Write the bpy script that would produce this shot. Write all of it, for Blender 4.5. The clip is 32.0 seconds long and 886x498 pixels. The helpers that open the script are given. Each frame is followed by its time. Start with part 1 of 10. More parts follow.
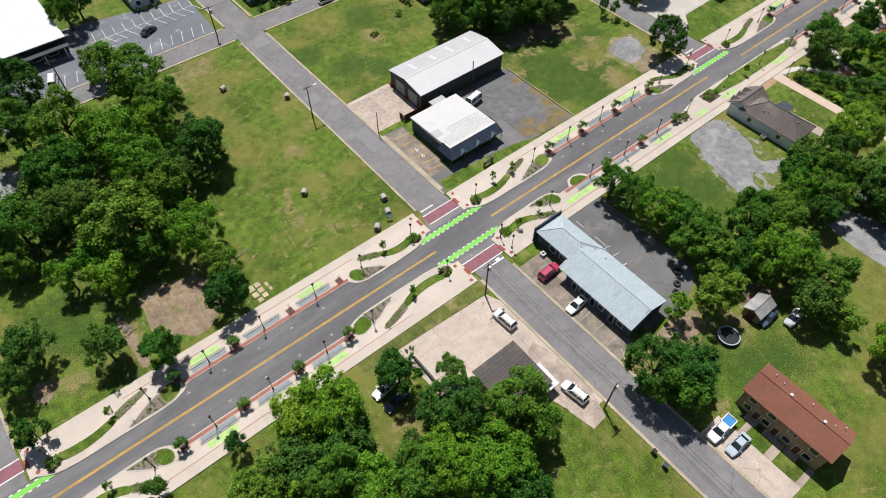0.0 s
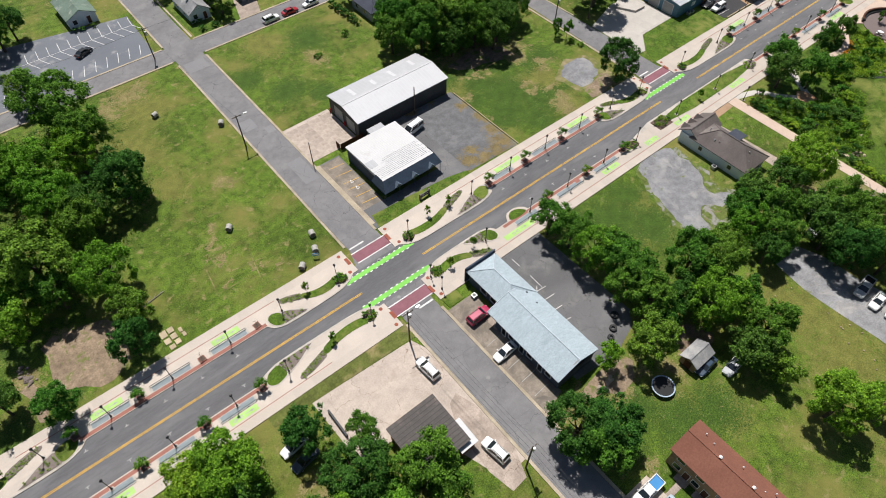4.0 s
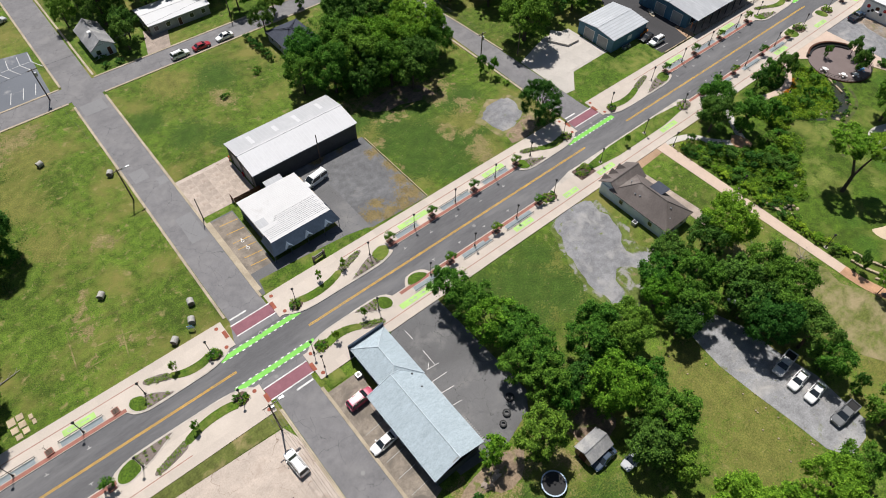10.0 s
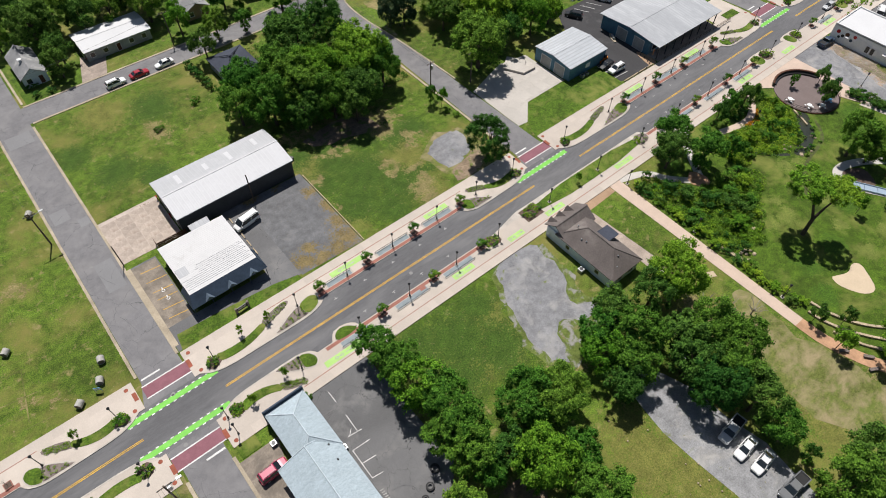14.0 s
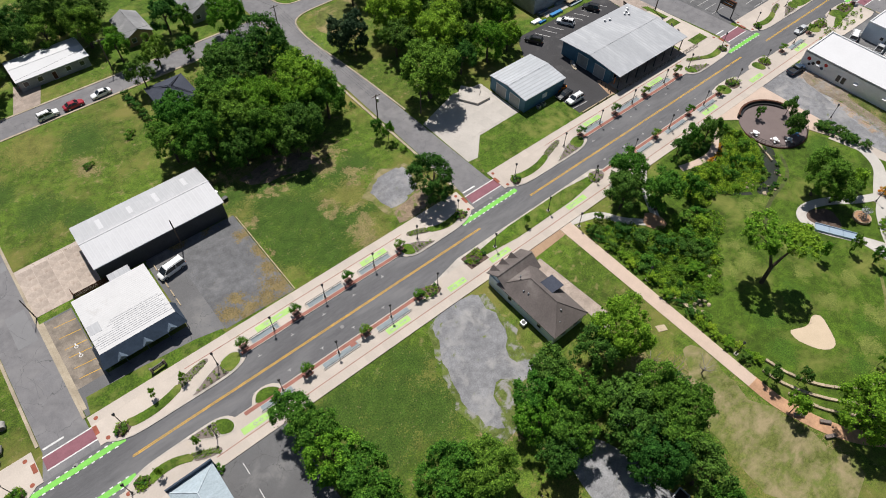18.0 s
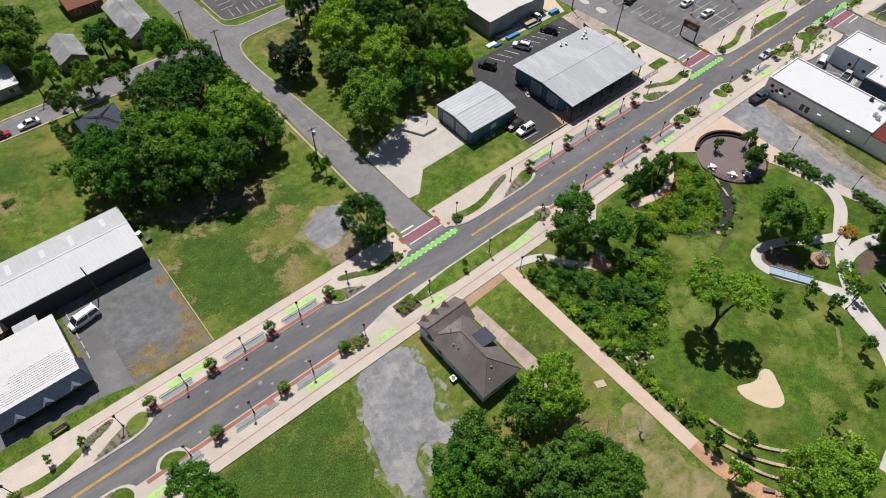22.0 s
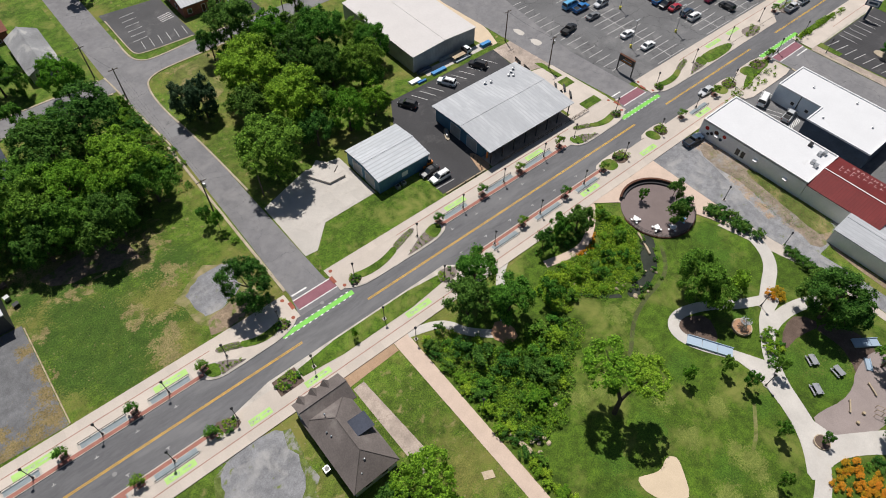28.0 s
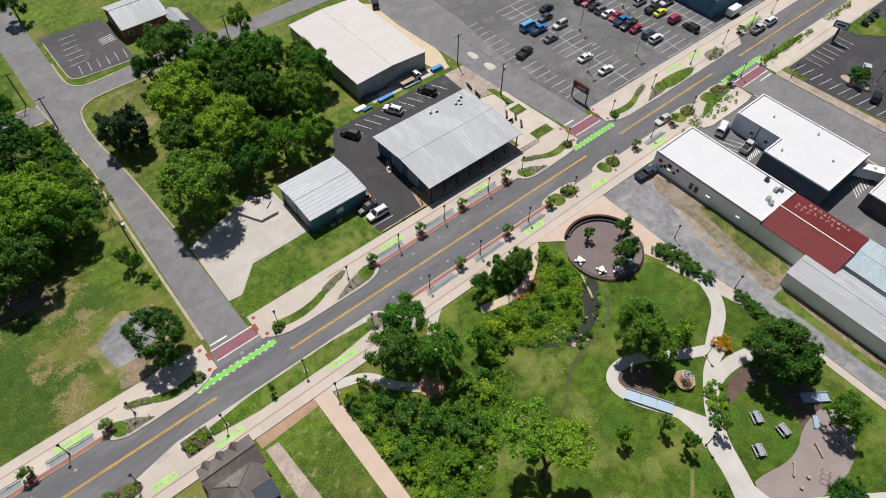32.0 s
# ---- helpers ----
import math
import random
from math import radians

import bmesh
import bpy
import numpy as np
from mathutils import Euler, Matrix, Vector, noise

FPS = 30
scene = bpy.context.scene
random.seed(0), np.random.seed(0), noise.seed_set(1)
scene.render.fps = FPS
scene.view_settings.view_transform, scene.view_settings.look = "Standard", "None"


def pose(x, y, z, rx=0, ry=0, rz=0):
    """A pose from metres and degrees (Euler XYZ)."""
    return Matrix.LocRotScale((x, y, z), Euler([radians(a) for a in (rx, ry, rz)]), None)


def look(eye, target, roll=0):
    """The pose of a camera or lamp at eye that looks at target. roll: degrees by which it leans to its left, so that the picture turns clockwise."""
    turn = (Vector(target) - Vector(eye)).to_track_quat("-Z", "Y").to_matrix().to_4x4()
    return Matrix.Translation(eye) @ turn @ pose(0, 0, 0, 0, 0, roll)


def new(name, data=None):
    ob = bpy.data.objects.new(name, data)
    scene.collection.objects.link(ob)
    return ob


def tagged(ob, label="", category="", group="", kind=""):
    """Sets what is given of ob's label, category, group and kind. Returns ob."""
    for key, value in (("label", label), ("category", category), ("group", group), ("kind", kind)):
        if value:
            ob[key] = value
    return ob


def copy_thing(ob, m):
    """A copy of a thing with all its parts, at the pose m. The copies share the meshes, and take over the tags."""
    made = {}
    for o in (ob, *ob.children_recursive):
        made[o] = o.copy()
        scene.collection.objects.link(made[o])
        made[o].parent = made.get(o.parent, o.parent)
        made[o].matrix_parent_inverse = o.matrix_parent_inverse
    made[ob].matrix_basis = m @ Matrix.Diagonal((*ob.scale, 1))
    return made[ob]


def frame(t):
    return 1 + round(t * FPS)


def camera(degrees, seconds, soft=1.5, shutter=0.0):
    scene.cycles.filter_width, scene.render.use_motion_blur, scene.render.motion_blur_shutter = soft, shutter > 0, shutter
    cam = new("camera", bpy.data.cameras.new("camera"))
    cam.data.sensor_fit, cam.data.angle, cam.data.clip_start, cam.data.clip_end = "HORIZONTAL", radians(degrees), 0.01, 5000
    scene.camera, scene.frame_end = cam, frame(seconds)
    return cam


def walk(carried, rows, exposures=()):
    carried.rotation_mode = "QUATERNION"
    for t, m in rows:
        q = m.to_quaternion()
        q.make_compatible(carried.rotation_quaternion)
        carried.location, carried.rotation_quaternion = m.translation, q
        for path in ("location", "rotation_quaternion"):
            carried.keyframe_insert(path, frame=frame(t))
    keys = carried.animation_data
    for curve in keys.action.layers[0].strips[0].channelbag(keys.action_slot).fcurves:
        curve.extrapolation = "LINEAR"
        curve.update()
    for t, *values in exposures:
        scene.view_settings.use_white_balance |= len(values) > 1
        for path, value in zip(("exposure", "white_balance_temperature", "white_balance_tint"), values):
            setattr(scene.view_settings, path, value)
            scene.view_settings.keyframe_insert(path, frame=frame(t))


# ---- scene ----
cam = camera(71.0, 32.0, soft=1.0)
# seconds, place in metres, turn in degrees
ROWS = [
    (0.0, 0.00, 0.00, 97.00, 37.45, -0.24, -39.22),
    (0.5, 2.10, -0.02, 96.98, 37.46, -0.24, -39.22),
    (1.0, 4.24, -0.04, 97.04, 37.42, -0.22, -39.24),
    (1.5, 6.29, -0.12, 97.05, 37.42, -0.24, -39.26),
    (2.0, 8.40, -0.26, 97.05, 37.41, -0.23, -39.27),
    (2.5, 10.50, -0.40, 97.05, 37.40, -0.24, -39.26),
    (3.0, 12.59, -0.57, 97.08, 37.38, -0.25, -39.27),
    (3.5, 14.67, -0.77, 97.09, 37.37, -0.25, -39.29),
    (5.5, 23.11, -1.58, 97.14, 37.41, -0.25, -39.31),
    (6.0, 25.20, -1.67, 97.12, 37.42, -0.28, -39.30),
    (6.5, 27.31, -1.64, 97.18, 37.36, -0.29, -39.36),
    (7.0, 29.37, -1.68, 97.16, 37.41, -0.31, -39.38),
    (7.5, 31.44, -1.63, 97.17, 37.41, -0.34, -39.43),
    (8.0, 33.58, -1.57, 97.20, 37.39, -0.36, -39.44),
    (8.5, 35.68, -1.50, 97.18, 37.41, -0.37, -39.47),
    (9.0, 37.81, -1.32, 97.23, 37.35, -0.39, -39.51),
    (9.5, 39.92, -1.16, 97.22, 37.34, -0.40, -39.55),
    (10.0, 42.03, -1.11, 97.14, 37.41, -0.39, -39.57),
    (10.5, 44.11, -0.91, 97.16, 37.40, -0.42, -39.61),
    (11.0, 46.24, -0.77, 97.14, 37.41, -0.42, -39.63),
    (11.5, 48.30, -0.60, 97.15, 37.41, -0.46, -39.68),
    (12.0, 50.41, -0.43, 97.13, 37.42, -0.47, -39.66),
    (12.5, 52.49, -0.25, 97.15, 37.43, -0.50, -39.69),
    (13.0, 54.58, -0.08, 97.14, 37.43, -0.52, -39.68),
    (13.5, 56.67, 0.09, 97.14, 37.43, -0.54, -39.69),
    (14.0, 58.73, 0.27, 97.15, 37.44, -0.56, -39.69),
    (14.5, 60.82, 0.46, 97.15, 37.44, -0.57, -39.69),
    (16.5, 69.26, 1.11, 97.30, 37.43, -0.55, -39.66),
    (17.0, 71.31, 1.32, 97.31, 37.43, -0.56, -39.67),
    (17.5, 73.39, 1.54, 97.31, 37.43, -0.58, -39.68),
    (18.0, 75.46, 1.72, 97.30, 37.43, -0.58, -39.70),
    (18.5, 77.53, 1.92, 97.30, 37.43, -0.60, -39.72),
    (19.0, 79.62, 2.09, 97.31, 37.42, -0.61, -39.73),
    (19.5, 81.72, 2.21, 97.33, 37.45, -0.61, -39.73),
    (20.0, 83.79, 2.34, 97.32, 37.45, -0.62, -39.74),
    (20.5, 85.89, 2.38, 97.35, 37.45, -0.62, -39.75),
    (21.0, 87.95, 2.38, 97.37, 37.45, -0.63, -39.76),
    (21.5, 90.02, 2.27, 97.38, 37.43, -0.65, -39.77),
    (22.0, 92.09, 2.05, 97.34, 37.45, -0.64, -39.75),
    (22.5, 94.15, 1.85, 97.34, 37.46, -0.66, -39.75),
    (23.0, 96.21, 1.70, 97.35, 37.45, -0.67, -39.74),
    (23.5, 98.26, 1.55, 97.35, 37.44, -0.68, -39.75),
    (24.0, 100.34, 1.43, 97.36, 37.45, -0.68, -39.75),
    (24.5, 102.35, 1.34, 97.36, 37.47, -0.68, -39.77),
    (25.0, 104.43, 1.27, 97.39, 37.46, -0.67, -39.77),
    (25.5, 106.47, 1.19, 97.38, 37.48, -0.67, -39.77),
    (27.5, 114.76, 1.21, 97.48, 37.45, -0.69, -39.78),
    (28.0, 116.85, 1.23, 97.48, 37.46, -0.68, -39.78),
    (28.5, 118.89, 1.30, 97.49, 37.47, -0.68, -39.80),
    (29.0, 121.01, 1.32, 97.51, 37.48, -0.67, -39.79),
    (29.5, 123.10, 1.31, 97.55, 37.49, -0.67, -39.79),
    (30.0, 125.21, 1.29, 97.59, 37.47, -0.66, -39.78),
    (30.5, 127.13, 1.24, 97.61, 37.48, -0.66, -39.77),
    (31.0, 129.23, 1.15, 97.62, 37.49, -0.65, -39.76),
    (31.5, 131.30, 1.07, 97.69, 37.45, -0.65, -39.76),
    (32.0, 133.40, 0.94, 97.72, 37.45, -0.66, -39.75),
]
walk(cam, [(t, pose(x, y, z, rx, ry, rz)) for t, x, y, z, rx, ry, rz in ROWS],
     exposures=((0.0, 0.07), (6.0, 0.07), (12.0, 0.01), (17.0, -0.03), (24.0, -0.07), (32.0, -0.11)))
# ---- daylight ----
SUN_AZ, SUN_EL = 68.5, 63.5
world = bpy.data.worlds.new("sky")
scene.world = world
world.use_nodes = True
sky = world.node_tree.nodes.new("ShaderNodeTexSky")
sky.sky_type, sky.sun_disc = "NISHITA", False
sky.sun_elevation, sky.sun_rotation = radians(SUN_EL), radians(90 - SUN_AZ)
back = world.node_tree.nodes["Background"]
back.inputs[1].default_value = 0.052
world.node_tree.links.new(sky.outputs[0], back.inputs[0])
to_sun = Vector((math.cos(radians(SUN_EL)) * math.cos(radians(SUN_AZ)),
                 math.cos(radians(SUN_EL)) * math.sin(radians(SUN_AZ)), math.sin(radians(SUN_EL))))
sun = new("sun", bpy.data.lights.new("sun", "SUN"))
sun.data.energy, sun.data.angle, sun.data.color = 5.0, radians(0.53), (1.0, 0.962, 0.925)
sun.matrix_world = look(to_sun * 300, (0, 0, 0))
scene.view_settings.exposure = 0.0


# ---- materials ----
def rgb(c):
    return (*c, 1.0)


def surface(name, base, dark, grain=6.0, patch=0.12, rough=0.9, bump=0.15, metal=0.0, third=None, tscale=0.08,
            tlo=0.55, thi=0.65, patchy=0.25, vary=0.0, ribs=None, ribdeep=0.3, ribdark=0.0, spec=0.3, island=0.0, bumpscale=None,
            fourth=None, fscale=0.3, flo=0.6, fhi=0.66, stretch=None, mid=None, spots=(), crisp=0.2, deep=0.05, cracks=None):
    """Grain between two colours, broad patches, up to two kinds of stain, and optional ribs (axis, spacing)."""
    m = bpy.data.materials.new(name)
    m.use_nodes = True
    n, l = m.node_tree.nodes, m.node_tree.links
    bsdf = n["Principled BSDF"]
    co = n.new("ShaderNodeTexCoord").outputs["Object"]
    if stretch:
        mp = n.new("ShaderNodeMapping")
        mp.inputs["Scale"].default_value = stretch
        l.new(co, mp.inputs[0])
        co = mp.outputs[0]

    def noisy(scale, detail=5.0, rough_=0.6, warp=0.0):
        t = n.new("ShaderNodeTexNoise")
        t.inputs["Scale"].default_value, t.inputs["Detail"].default_value = scale, detail
        t.inputs["Roughness"].default_value, t.inputs["Distortion"].default_value = rough_, warp
        l.new(co, t.inputs["Vector"])
        return t.outputs["Fac"]

    def ramp(src, lo, hi):
        r = n.new("ShaderNodeMapRange")
        r.inputs[1].default_value, r.inputs[2].default_value = lo, hi
        l.new(src, r.inputs[0])
        return r.outputs[0]

    def mix(fac, a, b, kind="MIX"):
        x = n.new("ShaderNodeMix")
        x.data_type, x.blend_type = "RGBA", kind
        for s, v in ((x.inputs[0], fac), (x.inputs[6], a), (x.inputs[7], b)):
            if isinstance(v, (tuple, list)):
                s.default_value = rgb(v)
            elif isinstance(v, float):
                s.default_value = v
            else:
                l.new(v, s)
        return x.outputs[2]

    g = noisy(grain, 6.0, 0.7)
    col = mix(ramp(g, 0.5 - crisp, 0.5 + crisp), dark, base)
    p = ramp(noisy(patch, 4.0, 0.55, 0.4), 0.3, 0.7)
    lo, hi = 1 - patchy, 1 + patchy * 0.6
    shade = mix(p, (lo, lo, lo), (hi, hi, hi))
    col = mix(1.0, col, shade, "MULTIPLY")
    if mid:
        q = ramp(noisy(mid[0], 6.0, 0.65), 0.36, 0.64)
        col = mix(1.0, col, mix(q, (1 - mid[1],) * 3, (1 + mid[1] * 0.7,) * 3), "MULTIPLY")
    if third:
        col = mix(ramp(noisy(tscale, 8.0, 0.66, 0.3), tlo, thi), col, third)
    if fourth:
        col = mix(ramp(noisy(fscale, 8.0, 0.66, 0.3), flo, fhi), col, fourth)
    for light, shadow, places, edge in spots:
        # places are bent by a slow noise, so that no patch keeps a round outline
        bend = n.new("ShaderNodeTexNoise")
        bend.inputs["Scale"].default_value, bend.inputs["Detail"].default_value = 0.22, 3.0
        l.new(co, bend.inputs["Vector"])
        shift = n.new("ShaderNodeVectorMath")
        shift.operation, shift.inputs[1].default_value, shift.inputs[2].default_value = "MULTIPLY_ADD", (3 * edge, 3 * edge, 0), (-1.5 * edge, -1.5 * edge, 0)
        l.new(bend.outputs["Color"], shift.inputs[0])
        bent = n.new("ShaderNodeVectorMath")
        l.new(co, bent.inputs[0])
        l.new(shift.outputs[0], bent.inputs[1])
        mask = None
        for x, y, r in places:
            far = n.new("ShaderNodeVectorMath")
            far.operation = "DISTANCE"
            l.new(bent.outputs[0], far.inputs[0])
            far.inputs[1].default_value = (x, y, 0)
            q = ramp(far.outputs["Value"], r * 1.5, r * 0.25)
            if mask is not None:
                top = n.new("ShaderNodeMath")
                top.operation = "MAXIMUM"
                l.new(mask, top.inputs[0])
                l.new(q, top.inputs[1])
                q = top.outputs[0]
            mask = q
        jag = n.new("ShaderNodeMath")
        jag.operation, jag.inputs[1].default_value, jag.inputs[2].default_value = "MULTIPLY_ADD", edge, -0.5 * edge
        l.new(noisy(0.8, 10.0, 0.75, 0.3), jag.inputs[0])
        speck = n.new("ShaderNodeMath")
        speck.operation, speck.inputs[1].default_value, speck.inputs[2].default_value = "MULTIPLY_ADD", 2.6, -1.3
        l.new(noisy(3.2, 5.0, 0.75), speck.inputs[0])
        rag = n.new("ShaderNodeMath")
        l.new(jag.outputs[0], rag.inputs[0])
        l.new(speck.outputs[0], rag.inputs[1])
        both = n.new("ShaderNodeMath")
        l.new(mask, both.inputs[0])
        l.new(rag.outputs[0], both.inputs[1])
        inner = mix(ramp(noisy(3.6, 6.0, 0.75), 0.4, 0.6), shadow, light)
        inner = mix(1.0, inner, mix(ramp(noisy(0.5, 5.0, 0.6), 0.35, 0.65), (0.78, 0.78, 0.78), (1.15, 1.15, 1.15)), "MULTIPLY")
        col = mix(ramp(both.outputs[0], 0.44, 0.72), col, inner)
    if cracks:
        # a net of fine dark cracks: (scale, width, colour)
        wob = n.new("ShaderNodeTexNoise")
        wob.inputs["Scale"].default_value, wob.inputs["Detail"].default_value = 0.7, 4.0
        l.new(co, wob.inputs["Vector"])
        push = n.new("ShaderNodeVectorMath")
        push.operation, push.inputs[1].default_value, push.inputs[2].default_value = "MULTIPLY_ADD", (2.4, 2.4, 0), (-1.2, -1.2, 0)
        l.new(wob.outputs["Color"], push.inputs[0])
        moved = n.new("ShaderNodeVectorMath")
        l.new(co, moved.inputs[0])
        l.new(push.outputs[0], moved.inputs[1])
        cells = n.new("ShaderNodeTexVoronoi")
        cells.feature, cells.voronoi_dimensions = "DISTANCE_TO_EDGE", "2D"
        cells.inputs["Scale"].default_value = cracks[0]
        l.new(moved.outputs[0], cells.inputs["Vector"])
        thin = ramp(cells.outputs["Distance"], cracks[1], cracks[1] * 0.3)
        some = n.new("ShaderNodeMath")
        some.operation = "MULTIPLY"
        l.new(thin, some.inputs[0])
        l.new(ramp(noisy(0.12, 4.0, 0.6), 0.4, 0.56), some.inputs[1])
        col = mix(some.outputs[0], col, cracks[2])
    height = g
    if ribs:
        w = n.new("ShaderNodeTexWave")
        w.bands_direction, w.wave_profile = ribs[0], "SIN"
        w.inputs["Scale"].default_value = 0.314 / ribs[1]
        l.new(co, w.inputs["Vector"])
        height = ramp(w.outputs["Fac"], 0.75, 1.0)
        if ribdark:
            col = mix(height, col, tuple(v * (1 - ribdark) for v in base))
    if vary or island:
        hs = n.new("ShaderNodeHueSaturation")
        v = n.new("ShaderNodeMapRange")
        amount = vary or island
        v.inputs[3].default_value, v.inputs[4].default_value = 1 - amount, 1 + amount
        src = n.new("ShaderNodeObjectInfo").outputs["Random"] if vary else n.new("ShaderNodeNewGeometry").outputs["Random Per Island"]
        l.new(src, v.inputs[0])
        l.new(v.outputs[0], hs.inputs["Value"])
        l.new(col, hs.inputs["Color"])
        col = hs.outputs[0]
    l.new(col, bsdf.inputs["Base Color"])
    bsdf.inputs["Roughness"].default_value, bsdf.inputs["Metallic"].default_value = rough, metal
    bsdf.inputs["Specular IOR Level"].default_value = spec
    if bump:
        b = n.new("ShaderNodeBump")
        b.inputs["Strength"].default_value, b.inputs["Distance"].default_value = (ribdeep if ribs else bump), deep
        l.new(height if not bumpscale else noisy(bumpscale, 4.0), b.inputs["Height"])
        l.new(b.outputs[0], bsdf.inputs["Normal"])
    return m


def leafy(name, bright, deep, random_tree=0.26):
    """Leaves: colour varies leaf by leaf and tree by tree; some light passes through."""
    m = bpy.data.materials.new(name)
    m.use_nodes = True
    n, l = m.node_tree.nodes, m.node_tree.links
    bsdf = n["Principled BSDF"]
    x = n.new("ShaderNodeMix")
    x.data_type = "RGBA"
    x.inputs[6].default_value, x.inputs[7].default_value = rgb(deep), rgb(bright)
    l.new(n.new("ShaderNodeNewGeometry").outputs["Random Per Island"], x.inputs[0])
    hs = n.new("ShaderNodeHueSaturation")
    info = n.new("ShaderNodeObjectInfo").outputs["Random"]
    for key, lo, hi in (("Value", 1 - random_tree, 1 + random_tree), ("Hue", 0.52, 0.476)):
        v = n.new("ShaderNodeMapRange")
        v.inputs[3].default_value, v.inputs[4].default_value = lo, hi
        l.new(info, v.inputs[0])
        l.new(v.outputs[0], hs.inputs[key])
    l.new(x.outputs[2], hs.inputs["Color"])
    l.new(hs.outputs[0], bsdf.inputs["Base Color"])
    bsdf.inputs["Roughness"].default_value = 0.75
    bsdf.inputs["Specular IOR Level"].default_value = 0.08
    tr = n.new("ShaderNodeBsdfTranslucent")
    l.new(hs.outputs[0], tr.inputs[0])
    ms = n.new("ShaderNodeMixShader")
    ms.inputs[0].default_value = 0.28
    l.new(bsdf.outputs[0], ms.inputs[1])
    l.new(tr.outputs[0], ms.inputs[2])
    l.new(ms.outputs[0], n["Material Output"].inputs[0])
    return m


def plain(name, c, rough=0.5, metal=0.0, spec=0.5, coat=0.0):
    m = bpy.data.materials.new(name)
    m.use_nodes = True
    b = m.node_tree.nodes["Principled BSDF"]
    b.inputs["Base Color"].default_value = rgb(c)
    b.inputs["Roughness"].default_value, b.inputs["Metallic"].default_value = rough, metal
    b.inputs["Specular IOR Level"].default_value, b.inputs["Coat Weight"].default_value = spec, coat
    return m


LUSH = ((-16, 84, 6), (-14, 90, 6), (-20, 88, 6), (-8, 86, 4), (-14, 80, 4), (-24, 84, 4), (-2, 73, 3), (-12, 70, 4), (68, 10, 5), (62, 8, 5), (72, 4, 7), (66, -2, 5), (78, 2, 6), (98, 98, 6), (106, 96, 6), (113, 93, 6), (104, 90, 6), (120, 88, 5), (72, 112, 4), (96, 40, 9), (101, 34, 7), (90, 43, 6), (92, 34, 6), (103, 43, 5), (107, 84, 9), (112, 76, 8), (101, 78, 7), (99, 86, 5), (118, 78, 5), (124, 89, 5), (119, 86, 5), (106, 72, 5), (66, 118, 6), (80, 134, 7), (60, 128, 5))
DRY = ((148, 138, 4), (150, 130, 4), (147, 143, 3), (152, 118, 3), (106, 4, 8), (104, -8, 9), (100, -18, 9), (109, -2, 6), (107, 10, 5), (137, 14, 5), (139, 4, 6), (136, -6, 7), (132, -12, 6), (140, 22, 4), (35, 133, 8), (28, 120, 7), (30, 106, 6), (115, 70, 5), (92, 148, 6), (118, 82, 5), (70, 138, 7))
SOIL = ((78.5, 124.6, 3.2), (136, 13, 4.4), (137.6, 8, 5), (139, 2, 5.4), (140, -4, 6), (141, -10, 6), (134.5, 18, 3), (116, 99, 4), (121, 96, 3.6), (112, 102, 3.4), (118, 92, 2.4), (122, 86, 2.6), (105, 103, 3.4), (114, 72, 2.6), (110.6, 25, 2.6), (1.4, 79.2, 3.4), (0.6, 83, 3.0), (1.2, 75, 2.6), (-7.9, 72.8, 2.0), (-8.2, 78.6, 2.4), (-22.6, 76, 2.6), (-19.6, 74.4, 2.0), (33, 140, 4.5), (27, 138, 4), (38, 141, 3), (29, 82, 1.6), (30, 86, 1.5), (31, 89, 1.2), (39, 100, 2.2), (116, 94, 0.9), (118.2, 94.1, 0.8), (120, 93.9, 0.8), (122.4, 93.6, 0.8), (124.6, 93.3, 0.7), (102, 92.8, 0.8), (104, 93, 1.0), (106.4, 93.1, 0.8), (109, 93.1, 1.0), (111, 93.1, 1.0), (113.5, 82.8, 1.6), (116.2, 78.8, 1.8), (120.4, 83.6, 1.4), (106.5, 24, 2.2), (109, 23.4, 2.0), (99, 102, 2.5), (104, 104, 3), (110, 103, 2.6),
        (117, 100, 2.4), (121, 97, 2), (131, 68.6, 3), (128, 71, 3), (132, 75, 2.4), (113, 68.9, 2), (116, 73, 2.2), (112, 80, 1.4), (58, 17, 2.6), (63, 17, 3.2), (68, 15.5, 3), (72, 15, 2.6), (79, 12, 2.4), (34, 76, 1.0), (27, 76, 1.2), (37, 72, 0.9), (86, 13, 3),
        (138, 11, 2), (140, 2, 2), (137, -4, 2.4), (134, 16, 1.6), (108, 27, 2.2), (119, 24, 2), (20, 33, 2), (20, 29, 2), (44, 24, 2.4), (62, 2.4, 1.6), (97, 88, 1.4), (97, 80, 1.0), (24, 115, 1.6), (57, 104, 1.4), (52, 96, 0.6), (94, 96, 2), (150, 143, 2), (147, 150, 2))
STONES = ((114, 44, 3.6), (119, 43, 3.2), (111, 38, 3.4), (117, 38, 3.6), (109, 32, 3.0), (114, 33, 3.0), (109, 27, 2.8), (117, 28.6, 2.6), (125, 77, 3.4), (128, 79, 3.0))
